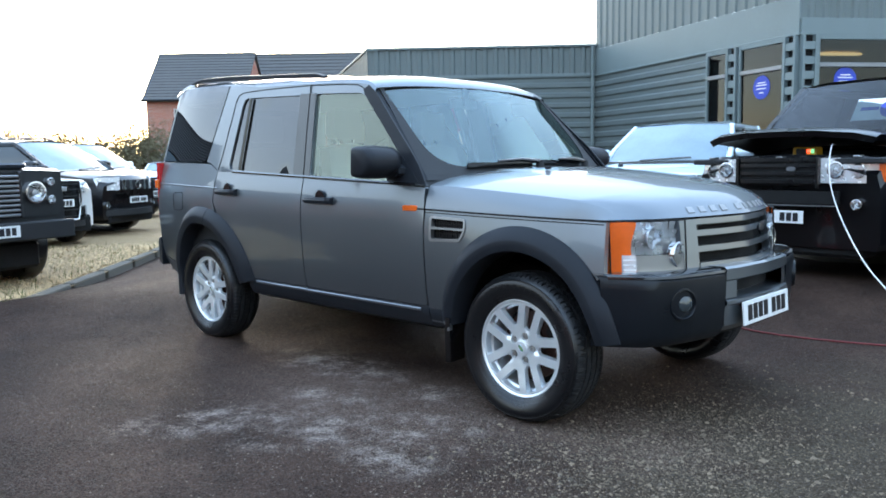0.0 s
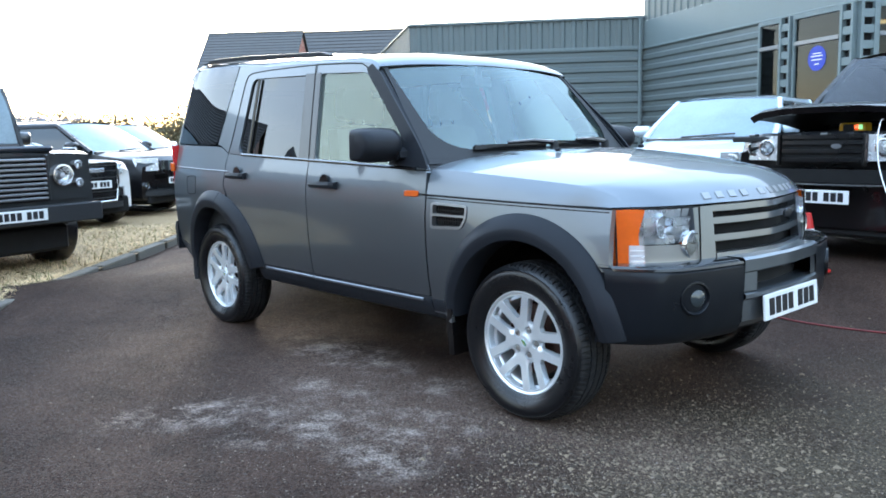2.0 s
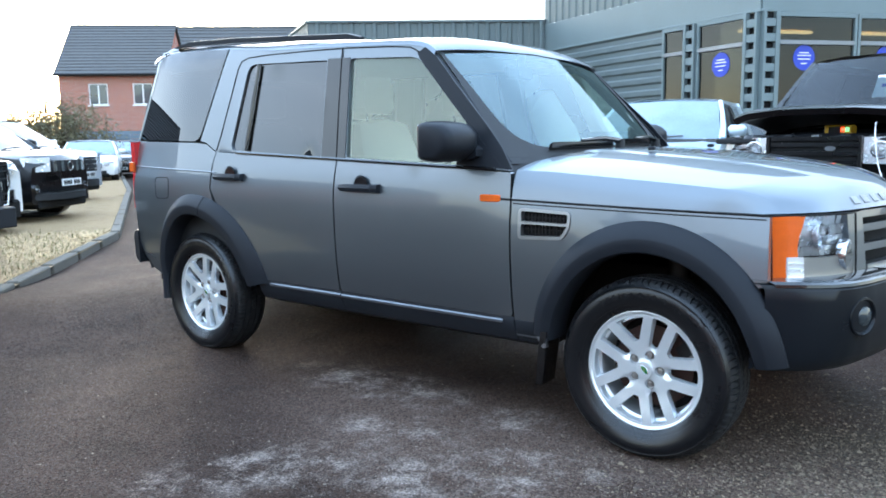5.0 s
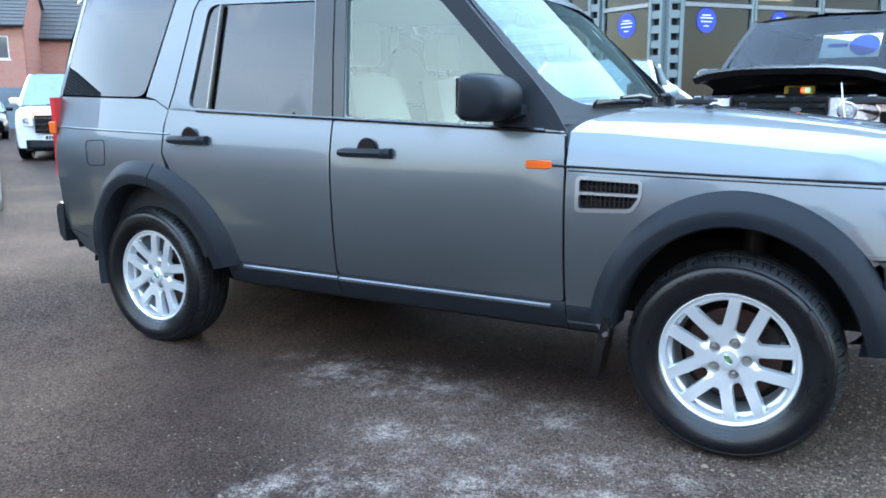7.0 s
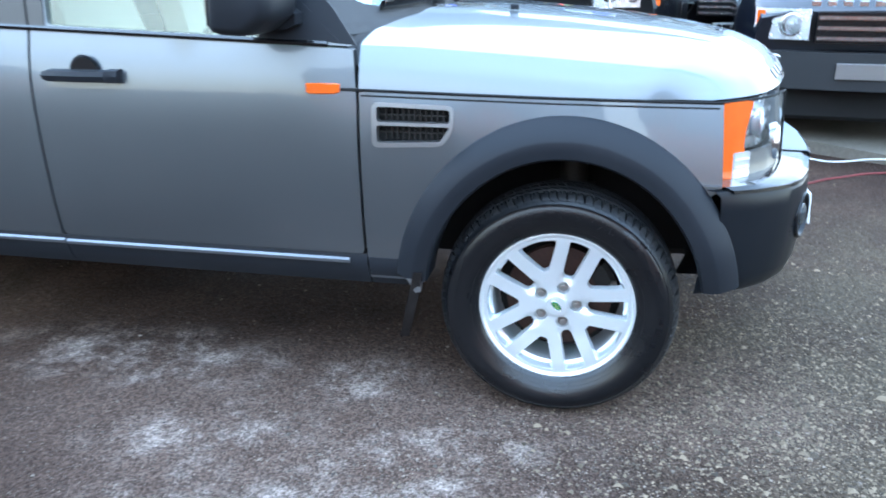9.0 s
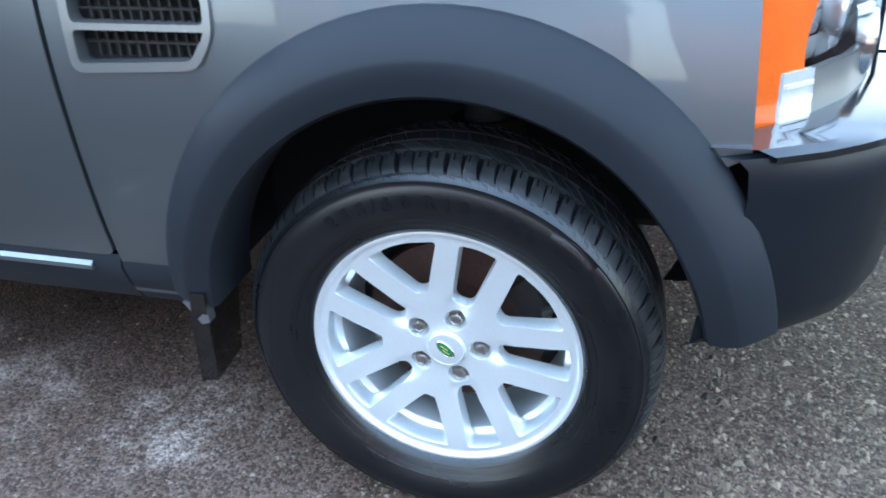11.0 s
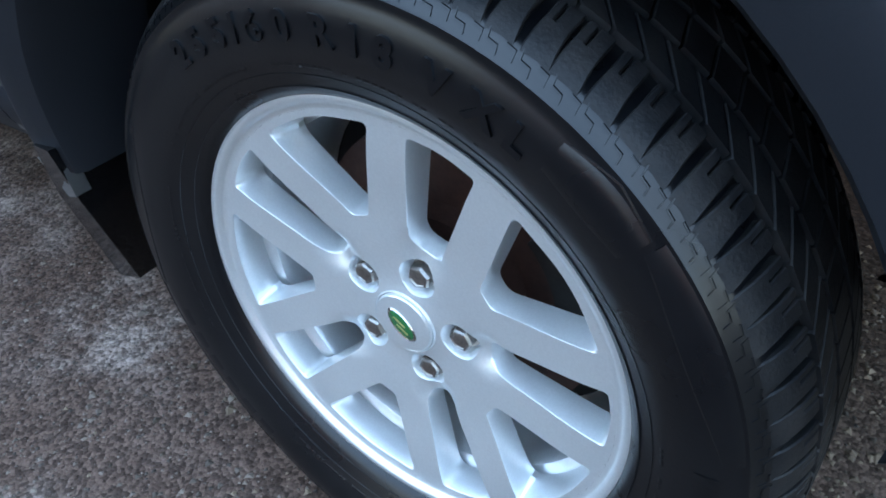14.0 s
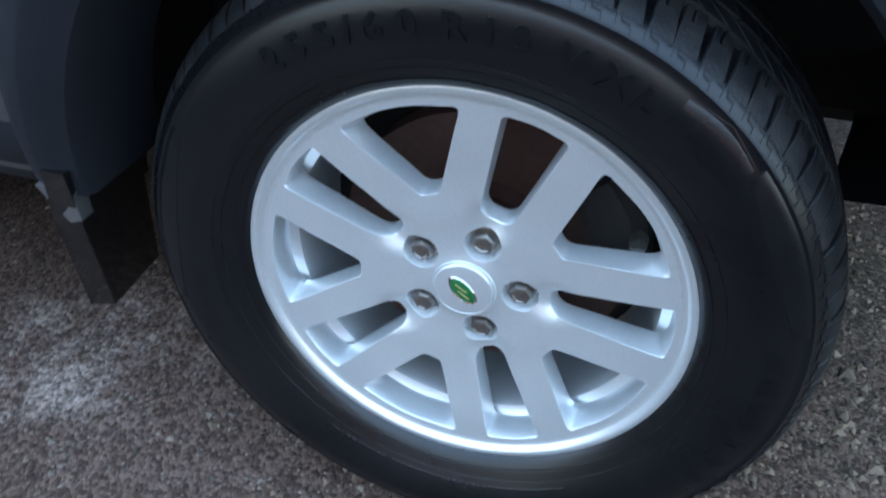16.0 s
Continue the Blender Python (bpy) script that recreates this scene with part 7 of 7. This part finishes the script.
def on_nose(c, name, y0, y1, z0, z1, mat, out=0.012, deep=0.06, label="", parent=None, ny=6, curve=0.0):
    """A piece laid on the front of a parked car, following its bowed plan."""
    k = c["fw"]
    rows = []
    for j, z in enumerate((z0, z1)):
        rows.append([(nose_x(c, (y0 + (y1 - y0) * i / ny) / k) + out, y0 + (y1 - y0) * i / ny, z) for i in range(ny + 1)])
    g = Geo().loft(rows, False)
    back = [[(x - deep, y, z) for x, y, z in r] for r in rows]
    for a, b in ((rows[0], back[0]), (rows[1], back[1]), ([r[0] for r in rows], [r[0] for r in back]), ([r[-1] for r in rows], [r[-1] for r in back])):
        g.loft([a, b], False)
    o = part(name, g, mat, parent or c, label)
    bm = bmesh.new()
    bm.from_mesh(o.data)
    bmesh.ops.remove_doubles(bm, verts=bm.verts, dist=0.0002)
    bmesh.ops.recalc_face_normals(bm, faces=bm.faces)
    bm.to_mesh(o.data)
    bm.free()
    o.data.set_sharp_from_angle(angle=radians(35))
    return o


def lamp_on(c, y, z, r, out=0.0, parent=None):
    x = nose_x(c, y / c["fw"]) + out
    m = pose(x, y, z, 0, 0, 90)
    l = part("lamp", Geo().lathe([(0.0, 0.03), (r * 0.6, 0.02), (r * 0.9, 0.0), (r, -0.012), (r * 1.15, -0.010), (r * 1.15, 0.03)], 24, m), CHROME, parent or c, "round chromed lamp")
    part("lamp_glass", Geo().lathe([(0.0, -0.022), (r * 0.5, -0.018), (r * 0.98, -0.008)], 20, m), LENS, l)
    part("bulb", Geo().lathe([(0.0, -0.002), (r * 0.28, 0.004), (r * 0.3, 0.02)], 12, m), LAMPW, l)


def plate_on(c, z, out=0.02, y=0.0):
    number_plate(c, pose(out + nose_x(c, y), y, z, 0, 0, 90))


def stand(x, y, nx, ny, z=None):
    a = math.atan2(ny, nx)
    return Matrix.Translation((x, y, gz(x - 1.5 * nx, y - 1.5 * ny) if z is None else z)) @ Matrix.Rotation(a, 4, "Z")


# boxy off-roader on the verge
def build_boxy():
    c = car_shell("off_road_car", stand(-3.10, -1.46, 0.97, 0.24, vz(-4.6, -1.95) - 0.085), "dark grey boxy off-road car with silver grille, parked on the verge", SLATEP, 4.2, 1.79, 1.97, (1.20, 1.24), 1.26, (-1.28, -1.42), (-3.9, -4.15), kit=W_OFF, front_w=0.97, sill_z=0.5, axle=(0.72, -3.2), box=1.0, bow=0.02)
    gr = on_nose(c, "grille", -0.36, 0.36, 0.72, 1.16, DARK, 0.015, 0.05, "silver horizontal-bar grille")
    for i in range(9):
        part("grille_bar", Geo().box(0.015, 0.055, -0.36, 0.36, 0.735 + i * 0.047, 0.760 + i * 0.047, 0.006), SILVERP, gr)
    for s in (-1, 1):
        part("grille_frame", Geo().box(0.012, 0.05, s * 0.375 - 0.015, s * 0.375 + 0.015, 0.72, 1.17, 0.006), SLATEP, gr)
    part("badge", Geo().box(0.056, 0.062, -0.20, -0.12, 0.90, 0.935, 0.004), GREENB, gr)
    for s in (-1, 1):
        on_nose(c, "lamp_panel", s * 0.40, s * 0.80, 0.72, 1.16, SLATEP, 0.02, 0.04)
        lamp_on(c, s * 0.53, 0.96, 0.095, 0.05)
        lamp_on(c, s * 0.70, 1.06, 0.038, 0.045)
        lamp_on(c, s * 0.70, 0.88, 0.038, 0.045)
    part("bumper", Geo().box(0.02, 0.16, -0.86, 0.86, 0.50, 0.68, 0.012), DASH, c, "black steel bumper")
    number_plate(c, pose(0.175, 0.0, 0.60, 0, 0, 90))
    for s in (-1, 1):
        part("wing_top_vent", Geo().box(-0.55, -0.2, s * 0.70 - 0.15, s * 0.70 + 0.15, 1.20, 1.225, 0.01), NAVYP, c)
    part("bonnet_panel", Geo().box(-1.2, -0.02, -0.50, 0.50, 1.20, 1.255, 0.02), NAVYP, c, "dark blue bonnet panel")


build_boxy()


def build_white_suv():
    c = car_shell("large_estate_car", stand(-6.9, 0.62, 0.95, 0.30, vz(-8.4, 0.2)), "white large estate car with tall dark grille, parked on the verge", WHITEP, 4.6, 1.90, 1.36, (0.98, 1.04), 1.06, (-1.75, -2.45), (-3.9, -4.4), kit=W_BIG, bow=0.40)
    g = on_nose(c, "grille", -0.42, 0.42, 0.42, 0.98, GLOSSB, 0.015, 0.05, "tall dark grille with chrome rim")
    for z in (0.45, 0.55, 0.75, 0.85, 0.93):
        on_nose(c, "grille_bar", -0.40, 0.40, z, z + 0.018, DASH, 0.024, 0.02, parent=g)
    part("grille_rim", Geo().tube([(nose_x(c, y) + 0.02, y, z) for y, z in ((-0.36, 0.41), (-0.43, 0.70), (-0.40, 0.98), (0, 0.99), (0.40, 0.98), (0.43, 0.70), (0.36, 0.41), (0, 0.40), (-0.36, 0.41))], 0.014, 6), CHROME, g)
    part("badge", Geo().box(0.03, 0.04, -0.15, 0.15, 0.84, 0.90, 0.004), CHROME, g)
    plate_on(c, 0.66, 0.04)
    for s in (-1, 1):
        on_nose(c, "headlight", s * 0.50, s * 0.84, 0.80, 0.96, REFLECT, 0.012, 0.05, "clear headlight")
        on_nose(c, "lower_intake", s * 0.52, s * 0.84, 0.42, 0.60, GLOSSB, 0.012, 0.05)
    on_nose(c, "lower_trim", -0.80, 0.80, 0.30, 0.38, DASH, 0.02, 0.1)


build_white_suv()


def build_black_suv():
    c = car_shell("black_off_road_car", stand(-8.6, 2.62, 0.85, 0.52, vz(-10.4, 1.6)), "black off-road estate car with chrome-ribbed grille, parked on the verge", BLACKP, 4.63, 1.79, 1.70, (1.00, 1.12), 1.14, (-1.05, -1.85), (-4.2, -4.55), kit=W_BIG, bow=0.25)
    g = on_nose(c, "grille", -0.40, 0.40, 0.78, 0.95, DASH, 0.015, 0.05, "dark grille with chrome uprights")
    for y in (-0.36, -0.20, 0.20, 0.36):
        on_nose(c, "chrome_upright", y - 0.035, y + 0.035, 0.78, 0.95, CHROME, 0.03, 0.04, parent=g, ny=2)
    part("badge", Geo().lathe([(0.05, 0), (0.07, 0.006), (0.085, 0)], 24, pose(0.03, 0, 0.865, 0, 0, 90)), CHROME, g)
    plate_on(c, 0.60, 0.03)
    for s in (-1, 1):
        on_nose(c, "headlight", s * 0.44, s * 0.78, 0.78, 1.00, REFLECT, 0.014, 0.05, "large clear headlight")
        lamp_on(c, s * 0.66, 0.52, 0.05, 0.02)
    on_nose(c, "bumper_trim", -0.76, 0.76, 0.34, 0.44, DASH, 0.03, 0.1)
    part("roof_rail", Geo().tube([(-2.1, -0.60, 1.68), (-2.3, -0.60, 1.74), (-4.0, -0.60, 1.74), (-4.15, -0.6, 1.68)], 0.018, 6), SILVERP, c)
    part("roof_rail", Geo().tube([(-2.1, 0.60, 1.68), (-2.3, 0.60, 1.74), (-4.0, 0.60, 1.74), (-4.15, 0.6, 1.68)], 0.018, 6), SILVERP, c)


build_black_suv()


def plain_car(name, at, label, paint, L, W, H, hood, belt_z, ws, roof_x, grille_z, lamp_z, plate_z, kit=W_STD, bars=3, front=DASH, **kw):
    c = car_shell(name, at, label, paint, L, W, H, hood, belt_z, ws, roof_x, kit=kit, **kw)
    g = on_nose(c, "grille", -0.42, 0.42, grille_z[0], grille_z[1], front, 0.014, 0.05, "dark grille")
    for i in range(bars):
        z = grille_z[0] + (grille_z[1] - grille_z[0]) * (i + 0.5) / bars
        on_nose(c, "grille_bar", -0.41, 0.41, z - 0.012, z + 0.012, CHROME, 0.026, 0.02, parent=g)
    for s in (-1, 1):
        h = on_nose(c, "headlight", s * 0.46, s * (W / 2 - 0.13), lamp_z[0], lamp_z[1], REFLECT, 0.014, 0.05, "clear headlight")
        lamp_on(c, s * 0.58, (lamp_z[0] + lamp_z[1]) / 2, min(0.07, (lamp_z[1] - lamp_z[0]) * 0.4), 0.02, h)
    if kw.get("sill_z", 0.28) < 0.35:
        on_nose(c, "lower_intake", -0.55, 0.55, 0.30, 0.42, DASH, 0.014, 0.05)
        plate_on(c, plate_z, 0.03)
    return c


plain_car("silver_estate_car", stand(-12.4, 4.9, 0.85, 0.52, vz(-14, 4)), "silver off-road estate car parked behind the black one", SILVP, 4.7, 1.85, 1.76, (1.02, 1.12), 1.14, (-1.15, -1.95), (-4.2, -4.6), (0.62, 0.92), (0.78, 0.96), 0.55, W_BIG)
plain_car("two_tone_estate_car", stand(-12.6, 7.3, 0.72, -0.69, 0.0), "white and black tall estate car parked on the road", WHITEP, 4.6, 1.82, 1.95, (1.05, 1.18), 1.20, (-1.0, -1.55), (-4.1, -4.5), (0.60, 0.98), (0.75, 0.98), 0.5, W_BIG, front=BLACKP)
plain_car("white_saloon", stand(-20.6, 9.2, 0.85, -0.52, 0.0), "white saloon car parked before the brick house", WHITEP, 4.5, 1.80, 1.42, (0.72, 0.92), 0.94, (-1.35, -2.1), (-3.3, -3.9), (0.50, 0.66), (0.56, 0.70), 0.36)
plain_car("black_saloon", stand(-23.6, 12.0, 0.85, -0.52, 0.0), "black saloon car parked before the brick house", BLACKP, 4.5, 1.80, 1.40, (0.72, 0.92), 0.94, (-1.35, -2.1), (-3.3, -3.9), (0.50, 0.66), (0.56, 0.70), 0.36)
plain_car("silver_hatchback", stand(0.05, 5.1, 0.2, -0.98), "pale silver-blue hatchback parked before the showroom", PALEB, 4.1, 1.76, 1.60, (0.82, 1.02), 1.04, (-0.95, -1.75), (-3.4, -4.0), (0.44, 0.60), (0.66, 0.86), 0.42)
plain_car("dark_saloon", stand(-3.4, 8.9, -0.75, -0.66), "dark grey saloon car with a pale roof by the ribbed wall", SLATEP, 4.4, 1.76, 1.50, (0.78, 0.98), 1.00, (-1.1, -1.9), (-3.4, -4.0), (0.44, 0.60), (0.62, 0.80), 0.42, roof_paint=SILVP)


def build_mini():
    c = plain_car("small_hatchback", stand(4.25, 5.95, 0.05, -1.0), "small dark hatchback with pale bonnet stripes", NAVYP, 3.65, 1.68, 1.40, (0.86, 0.98), 1.0, (-0.95, -1.35), (-3.2, -3.55), (0.62, 0.80), (0.74, 0.76), 0.50, bow=0.25, roof_paint=WHITEP)
    for s in (-1, 1):
        lamp_on(c, s * 0.58, 0.74, 0.11, 0.03)
        part("bonnet_stripe", Geo().loft([[(x, s * 0.28 - 0.09, z), (x, s * 0.28 + 0.09, z), (x, s * 0.28 + 0.09, z + 0.006), (x, s * 0.28 - 0.09, z + 0.006)] for x, z in ((-0.10, 0.865), (-0.4, 0.925), (-0.8, 0.975))], True, True), SILVP, c)


build_mini()


def build_navy():
    c = plain_car("navy_estate_car", stand(4.80, 3.02, -0.10, -0.995, gz(4.8, 4.0) + 0.03), "dark navy off-road estate car facing the yard", NAVYP, 4.85, 1.90, 1.88, (1.08, 1.16), 1.18, (-1.30, -1.85), (-4.3, -4.7), (0.76, 0.97), (0.78, 0.99), 0.545, W_BIG, bars=3, front=GLOSSB, bow=0.16, sill_z=0.42)
    for s in (-1, 1):
        on_nose(c, "indicator", s * 0.76, s * 0.81, 0.80, 0.98, ORANGE, 0.02, 0.05)
        lamp_on(c, s * 0.66, 0.62, 0.05, 0.03)
    for i in range(10):
        y = 0.46 - 0.10 * i
        part("bonnet_badge", Geo().box(0.0, 0.012, y - 0.03, y + 0.03, 1.012, 1.05, 0.003), CHROME, c)
    on_nose(c, "bumper_bar", -0.88, 0.88, 0.44, 0.70, DASH, 0.035, 0.1)
    part("blank_plate", Geo().box(-0.006, 0.004, -0.26, 0.26, -0.055, 0.055, 0.002, pose(nose_x(c, 0) + 0.045, 0, 0.575)), SILVERP, c, "dull grey blank plate")


build_navy()


def build_open_bonnet_car():
    RX, RY, NX, NY = 2.45, 3.30, -0.11, -0.994
    c = car_shell("luxury_off_road_car", stand(RX, RY, NX, NY), "black luxury off-road car with its bonnet raised", BLACKP, 4.95, 1.95, 1.88, (1.06, 1.16), 1.18, (-1.28, -1.95), (-4.4, -4.8), kit=W_BIG, bow=0.16, open_hood=True, screen_mat=SCREENG)
    g = on_nose(c, "grille", -0.35, 0.35, 0.82, 1.05, DARK, 0.014, 0.05, "black grille of three bars")
    for z in (0.85, 0.92, 0.99, 1.04):
        on_nose(c, "grille_bar", -0.35, 0.35, z - 0.016, z + 0.016, BLACKP, 0.03, 0.03, parent=g)
    part("badge", Geo().lathe([(0, 0.0), (0.5, 0.0), (0.5, 0.004)], 20, pose(0.035, 0.14, 0.96, 0, 0, 90) @ Matrix.Diagonal((0.085, 1, 0.04, 1))), STRIP, g)
    for s in (-1, 1):
        part("grille_edge", Geo().box(0.0, 0.04, s * 0.365 - 0.012, s * 0.365 + 0.012, 0.80, 1.06, 0.004), BLACKP, g)
        h = on_nose(c, "headlight", s * 0.38, s * 0.80, 0.84, 1.05, REFLECT, 0.012, 0.06, "twin-ring clear headlight")
        lamp_on(c, s * 0.50, 0.95, 0.062, 0.02, h)
        lamp_on(c, s * 0.66, 0.94, 0.055, 0.01, h)
        if s > 0:
            on_nose(c, "indicator", s * 0.80, s * 0.86, 0.85, 1.04, ORANGE, 0.014, 0.05, parent=h)
        lamp_on(c, s * 0.66, 0.66, 0.04, 0.02)
    on_nose(c, "lower_intake", -0.52, 0.52, 0.66, 0.77, DARK, 0.014, 0.05)
    on_nose(c, "chrome_line", -0.5, 0.5, 0.640, 0.650, SILVERP, 0.02, 0.02)
    plate_on(c, 0.545, 0.03)
    # raised bonnet, hinged at the screen
    rows = []
    for t in (0.0, 0.25, 0.5, 0.75, 0.93, 1.0):
        x = -1.20 + 1.22 * t
        z = 1.20 + 0.115 * t + 0.02 * math.sin(math.pi * t) - (0.03 if t == 1.0 else 0)
        rows.append([(x - 0.16 * abs(u) ** 3 * t, u * (0.88 - 0.12 * t), z - 0.07 * abs(u) ** 4) for u in (-1, -0.96, -0.8, -0.4, 0, 0.4, 0.8, 0.96, 1)])
    g = Geo().loft(rows, False)
    under = [[(x * 0.98 - 0.02, y * 0.96, z - 0.05) for x, y, z in r] for r in rows]
    g.loft(under, False)
    g.loft([rows[-1], under[-1]], False)
    g.loft([[r[0] for r in rows], [r[0] for r in under]], False)
    g.loft([[r[-1] for r in rows], [r[-1] for r in under]], False)
    part("raised_bonnet", g, BLACKP, c, "raised black bonnet", 40)
    bay = part("engine_bay", Geo().box(-1.2, -0.15, -0.78, 0.78, 0.70, 0.92, 0.02), DARK, c, "dark engine bay")
    for x, y, w, d, h in ((-0.7, 0.05, 0.5, 0.5, 0.14), (-0.45, -0.5, 0.3, 0.35, 0.12), (-0.4, 0.5, 0.4, 0.3, 0.13), (-0.9, -0.4, 0.25, 0.3, 0.16)):
        part("engine_part", Geo().box(x - d / 2, x + d / 2, y - w / 2, y + w / 2, 0.92, 0.92 + h, 0.03), IRON, bay)
    part("slam_panel", Geo().box(-0.20, -0.02, -0.86, 0.86, 1.0, 1.05, 0.01), DASH, bay)
    for i in range(7):
        part("clip", Geo().box(-0.10, -0.02, -0.66 + i * 0.22 - 0.03, -0.66 + i * 0.22 + 0.03, 1.05, 1.07, 0.006), SILVERP if i % 3 == 0 else DASH, bay)
    part("dashboard", Geo().box(-1.95, -1.42, -0.78, 0.78, 0.80, 1.12, 0.06), DASH, c)
    for y in (-0.38, 0.38):
        part("seat", Geo().box(-2.75, -2.58, y - 0.25, y + 0.25, 0.70, 1.36, 0.07), DASH, c, "dark front seat")
        part("headrest", Geo().box(-2.74, -2.62, y - 0.13, y + 0.13, 1.40, 1.58, 0.05), DASH, c)
    part("cabin_floor", Geo().box(-4.3, -1.5, -0.80, 0.80, 0.60, 0.66, 0.02), DARK, c)
    # price card in the screen
    pc = part("price_card", Geo().box(-0.003, 0.003, -0.25, 0.25, -0.14, 0.14, 0.001, pose(-1.555, 0.22, 1.515, 0, -40, 0)), WHITEPL, c, "white price card with a blue disc behind the screen")
    part("card_disc", Geo().lathe([(0, -0.004), (0.125, -0.004), (0.125, 0)], 28, pose(-1.549, 0.34, 1.520, 0, -40, 0) @ Matrix.Rotation(radians(90), 4, "Z")), BLUEP, pc)
    part("card_line", Geo().box(0.004, 0.007, -0.17, 0.0, -0.015, 0.025, 0, pose(-1.555, 0.20, 1.515, 0, -40, 0)), BLUEP, pc)
    m = stand(RX, RY, NX, NY)
    # charger on the slam panel with its lead
    ch = thing("battery_charger", "yellow battery charger with red lamp lying in the engine bay", "charger", m @ pose(-0.42, 0.06, 1.062) @ Matrix.Scale(0.62, 4))
    part("case", Geo().box(-0.10, 0.10, -0.18, 0.18, 0.0, 0.14, 0.02), YELLOWP, ch)
    part("panel", Geo().box(0.10, 0.106, -0.12, 0.03, 0.03, 0.12, 0.002), DASH, ch)
    part("red_lamp", Geo().box(0.106, 0.112, 0.045, 0.085, 0.06, 0.10, 0.002), LEDR, ch)
    part("display", Geo().box(0.106, 0.112, 0.095, 0.15, 0.05, 0.11, 0.002), LEDG, ch)
    lead = [m @ Vector(p) for p in ((-0.15, 0.42, 1.16), (-0.06, 0.44, 1.15), (0.06, 0.48, 1.02), (0.16, 0.55, 0.80), (0.32, 0.72, 0.55), (0.62, 1.02, 0.28), (0.85, 1.3, 0.10))]
    gx = lead[-1]
    pts = lead + [Vector((gx.x + 0.2, gx.y + 0.1, gz(gx.x + 0.2, gx.y + 0.1) + 0.008)), Vector((4.2, 2.9, gz(4.2, 2.9) + 0.045)), Vector((4.52, 2.72, gz(4.52, 2.72) + 0.045)), Vector((4.9, 2.86, gz(4.9, 2.86) + 0.045)), Vector((5.4, 2.75, gz(5.4, 2.75) + 0.045))]
    sm = []
    for i in range(len(pts) - 1):
        p0, p1, p2, p3 = pts[max(i - 1, 0)], pts[i], pts[i + 1], pts[min(i + 2, len(pts) - 1)]
        for k in range(6):
            t = k / 6
            sm.append(0.5 * ((2 * p1) + (p2 - p0) * t + (2 * p0 - 5 * p1 + 4 * p2 - p3) * t * t + (3 * p1 - p0 - 3 * p2 + p3) * t ** 3))
    solid("charger_lead", Geo().tube(sm + [pts[-1]], 0.005, 6), WHITEPL, "white charging lead hanging to the ground", "cable")
    return m


build_open_bonnet_car()


def ground_cable(name, mat, label, pts, r):
    out = []
    n = len(pts)
    for i in range(n - 1):
        p0, p1, p2, p3 = (Vector(pts[max(i - 1, 0)]), Vector(pts[i]), Vector(pts[i + 1]), Vector(pts[min(i + 2, n - 1)]))
        for k in range(8):
            t = k / 8
            q = 0.5 * ((2 * p1) + (p2 - p0) * t + (2 * p0 - 5 * p1 + 4 * p2 - p3) * t * t + (3 * p1 - p0 - 3 * p2 + p3) * t ** 3)
            out.append((q.x, q.y, gz(q.x, q.y) + r * 0.9))
    solid(name, Geo().tube(out, r, 6), mat, label, "cable")


ground_cable("red_cable", CABLER, "dull red cable lying across the tarmac", [(2.2, 1.9), (3.2, 1.85), (4.08, 2.10), (4.5, 2.42), (5.0, 2.62), (6.2, 2.35), (8.5, 2.3)], 0.007)


def build_cone(x, y):
    c = thing("traffic_cone", "small red and white traffic cone by the black car", "traffic cone", Matrix.Translation((x, y, gz(x, y))))
    part("base", Geo().box(-0.14, 0.14, -0.14, 0.14, 0.0, 0.03, 0.01), REDP, c)
    ax = Matrix.Rotation(radians(90), 4, "X")
    part("body", Geo().lathe([(0.105, 0.03), (0.075, 0.20)], 28, ax), REDP, c)
    part("sleeve", Geo().lathe([(0.077, 0.20), (0.046, 0.36)], 28, ax), WHITEPL, c, "white reflective sleeve")
    part("tip", Geo().lathe([(0.045, 0.36), (0.022, 0.48), (0.0, 0.485)], 28, ax), REDP, c)


build_cone(2.56, 2.84)
MAT_X, MAT_Y = -9.8, 2.45
mat_ = Geo().box(-0.42, 0.42, -0.26, 0.26, 0.0, 0.05, 0.015, pose(MAT_X, MAT_Y, vz(MAT_X, MAT_Y) + 0.010, 2, 3, 35))
solid("rubber_mat", mat_, RUBMAT, "old black rubber mat lying on the straw", "mat")
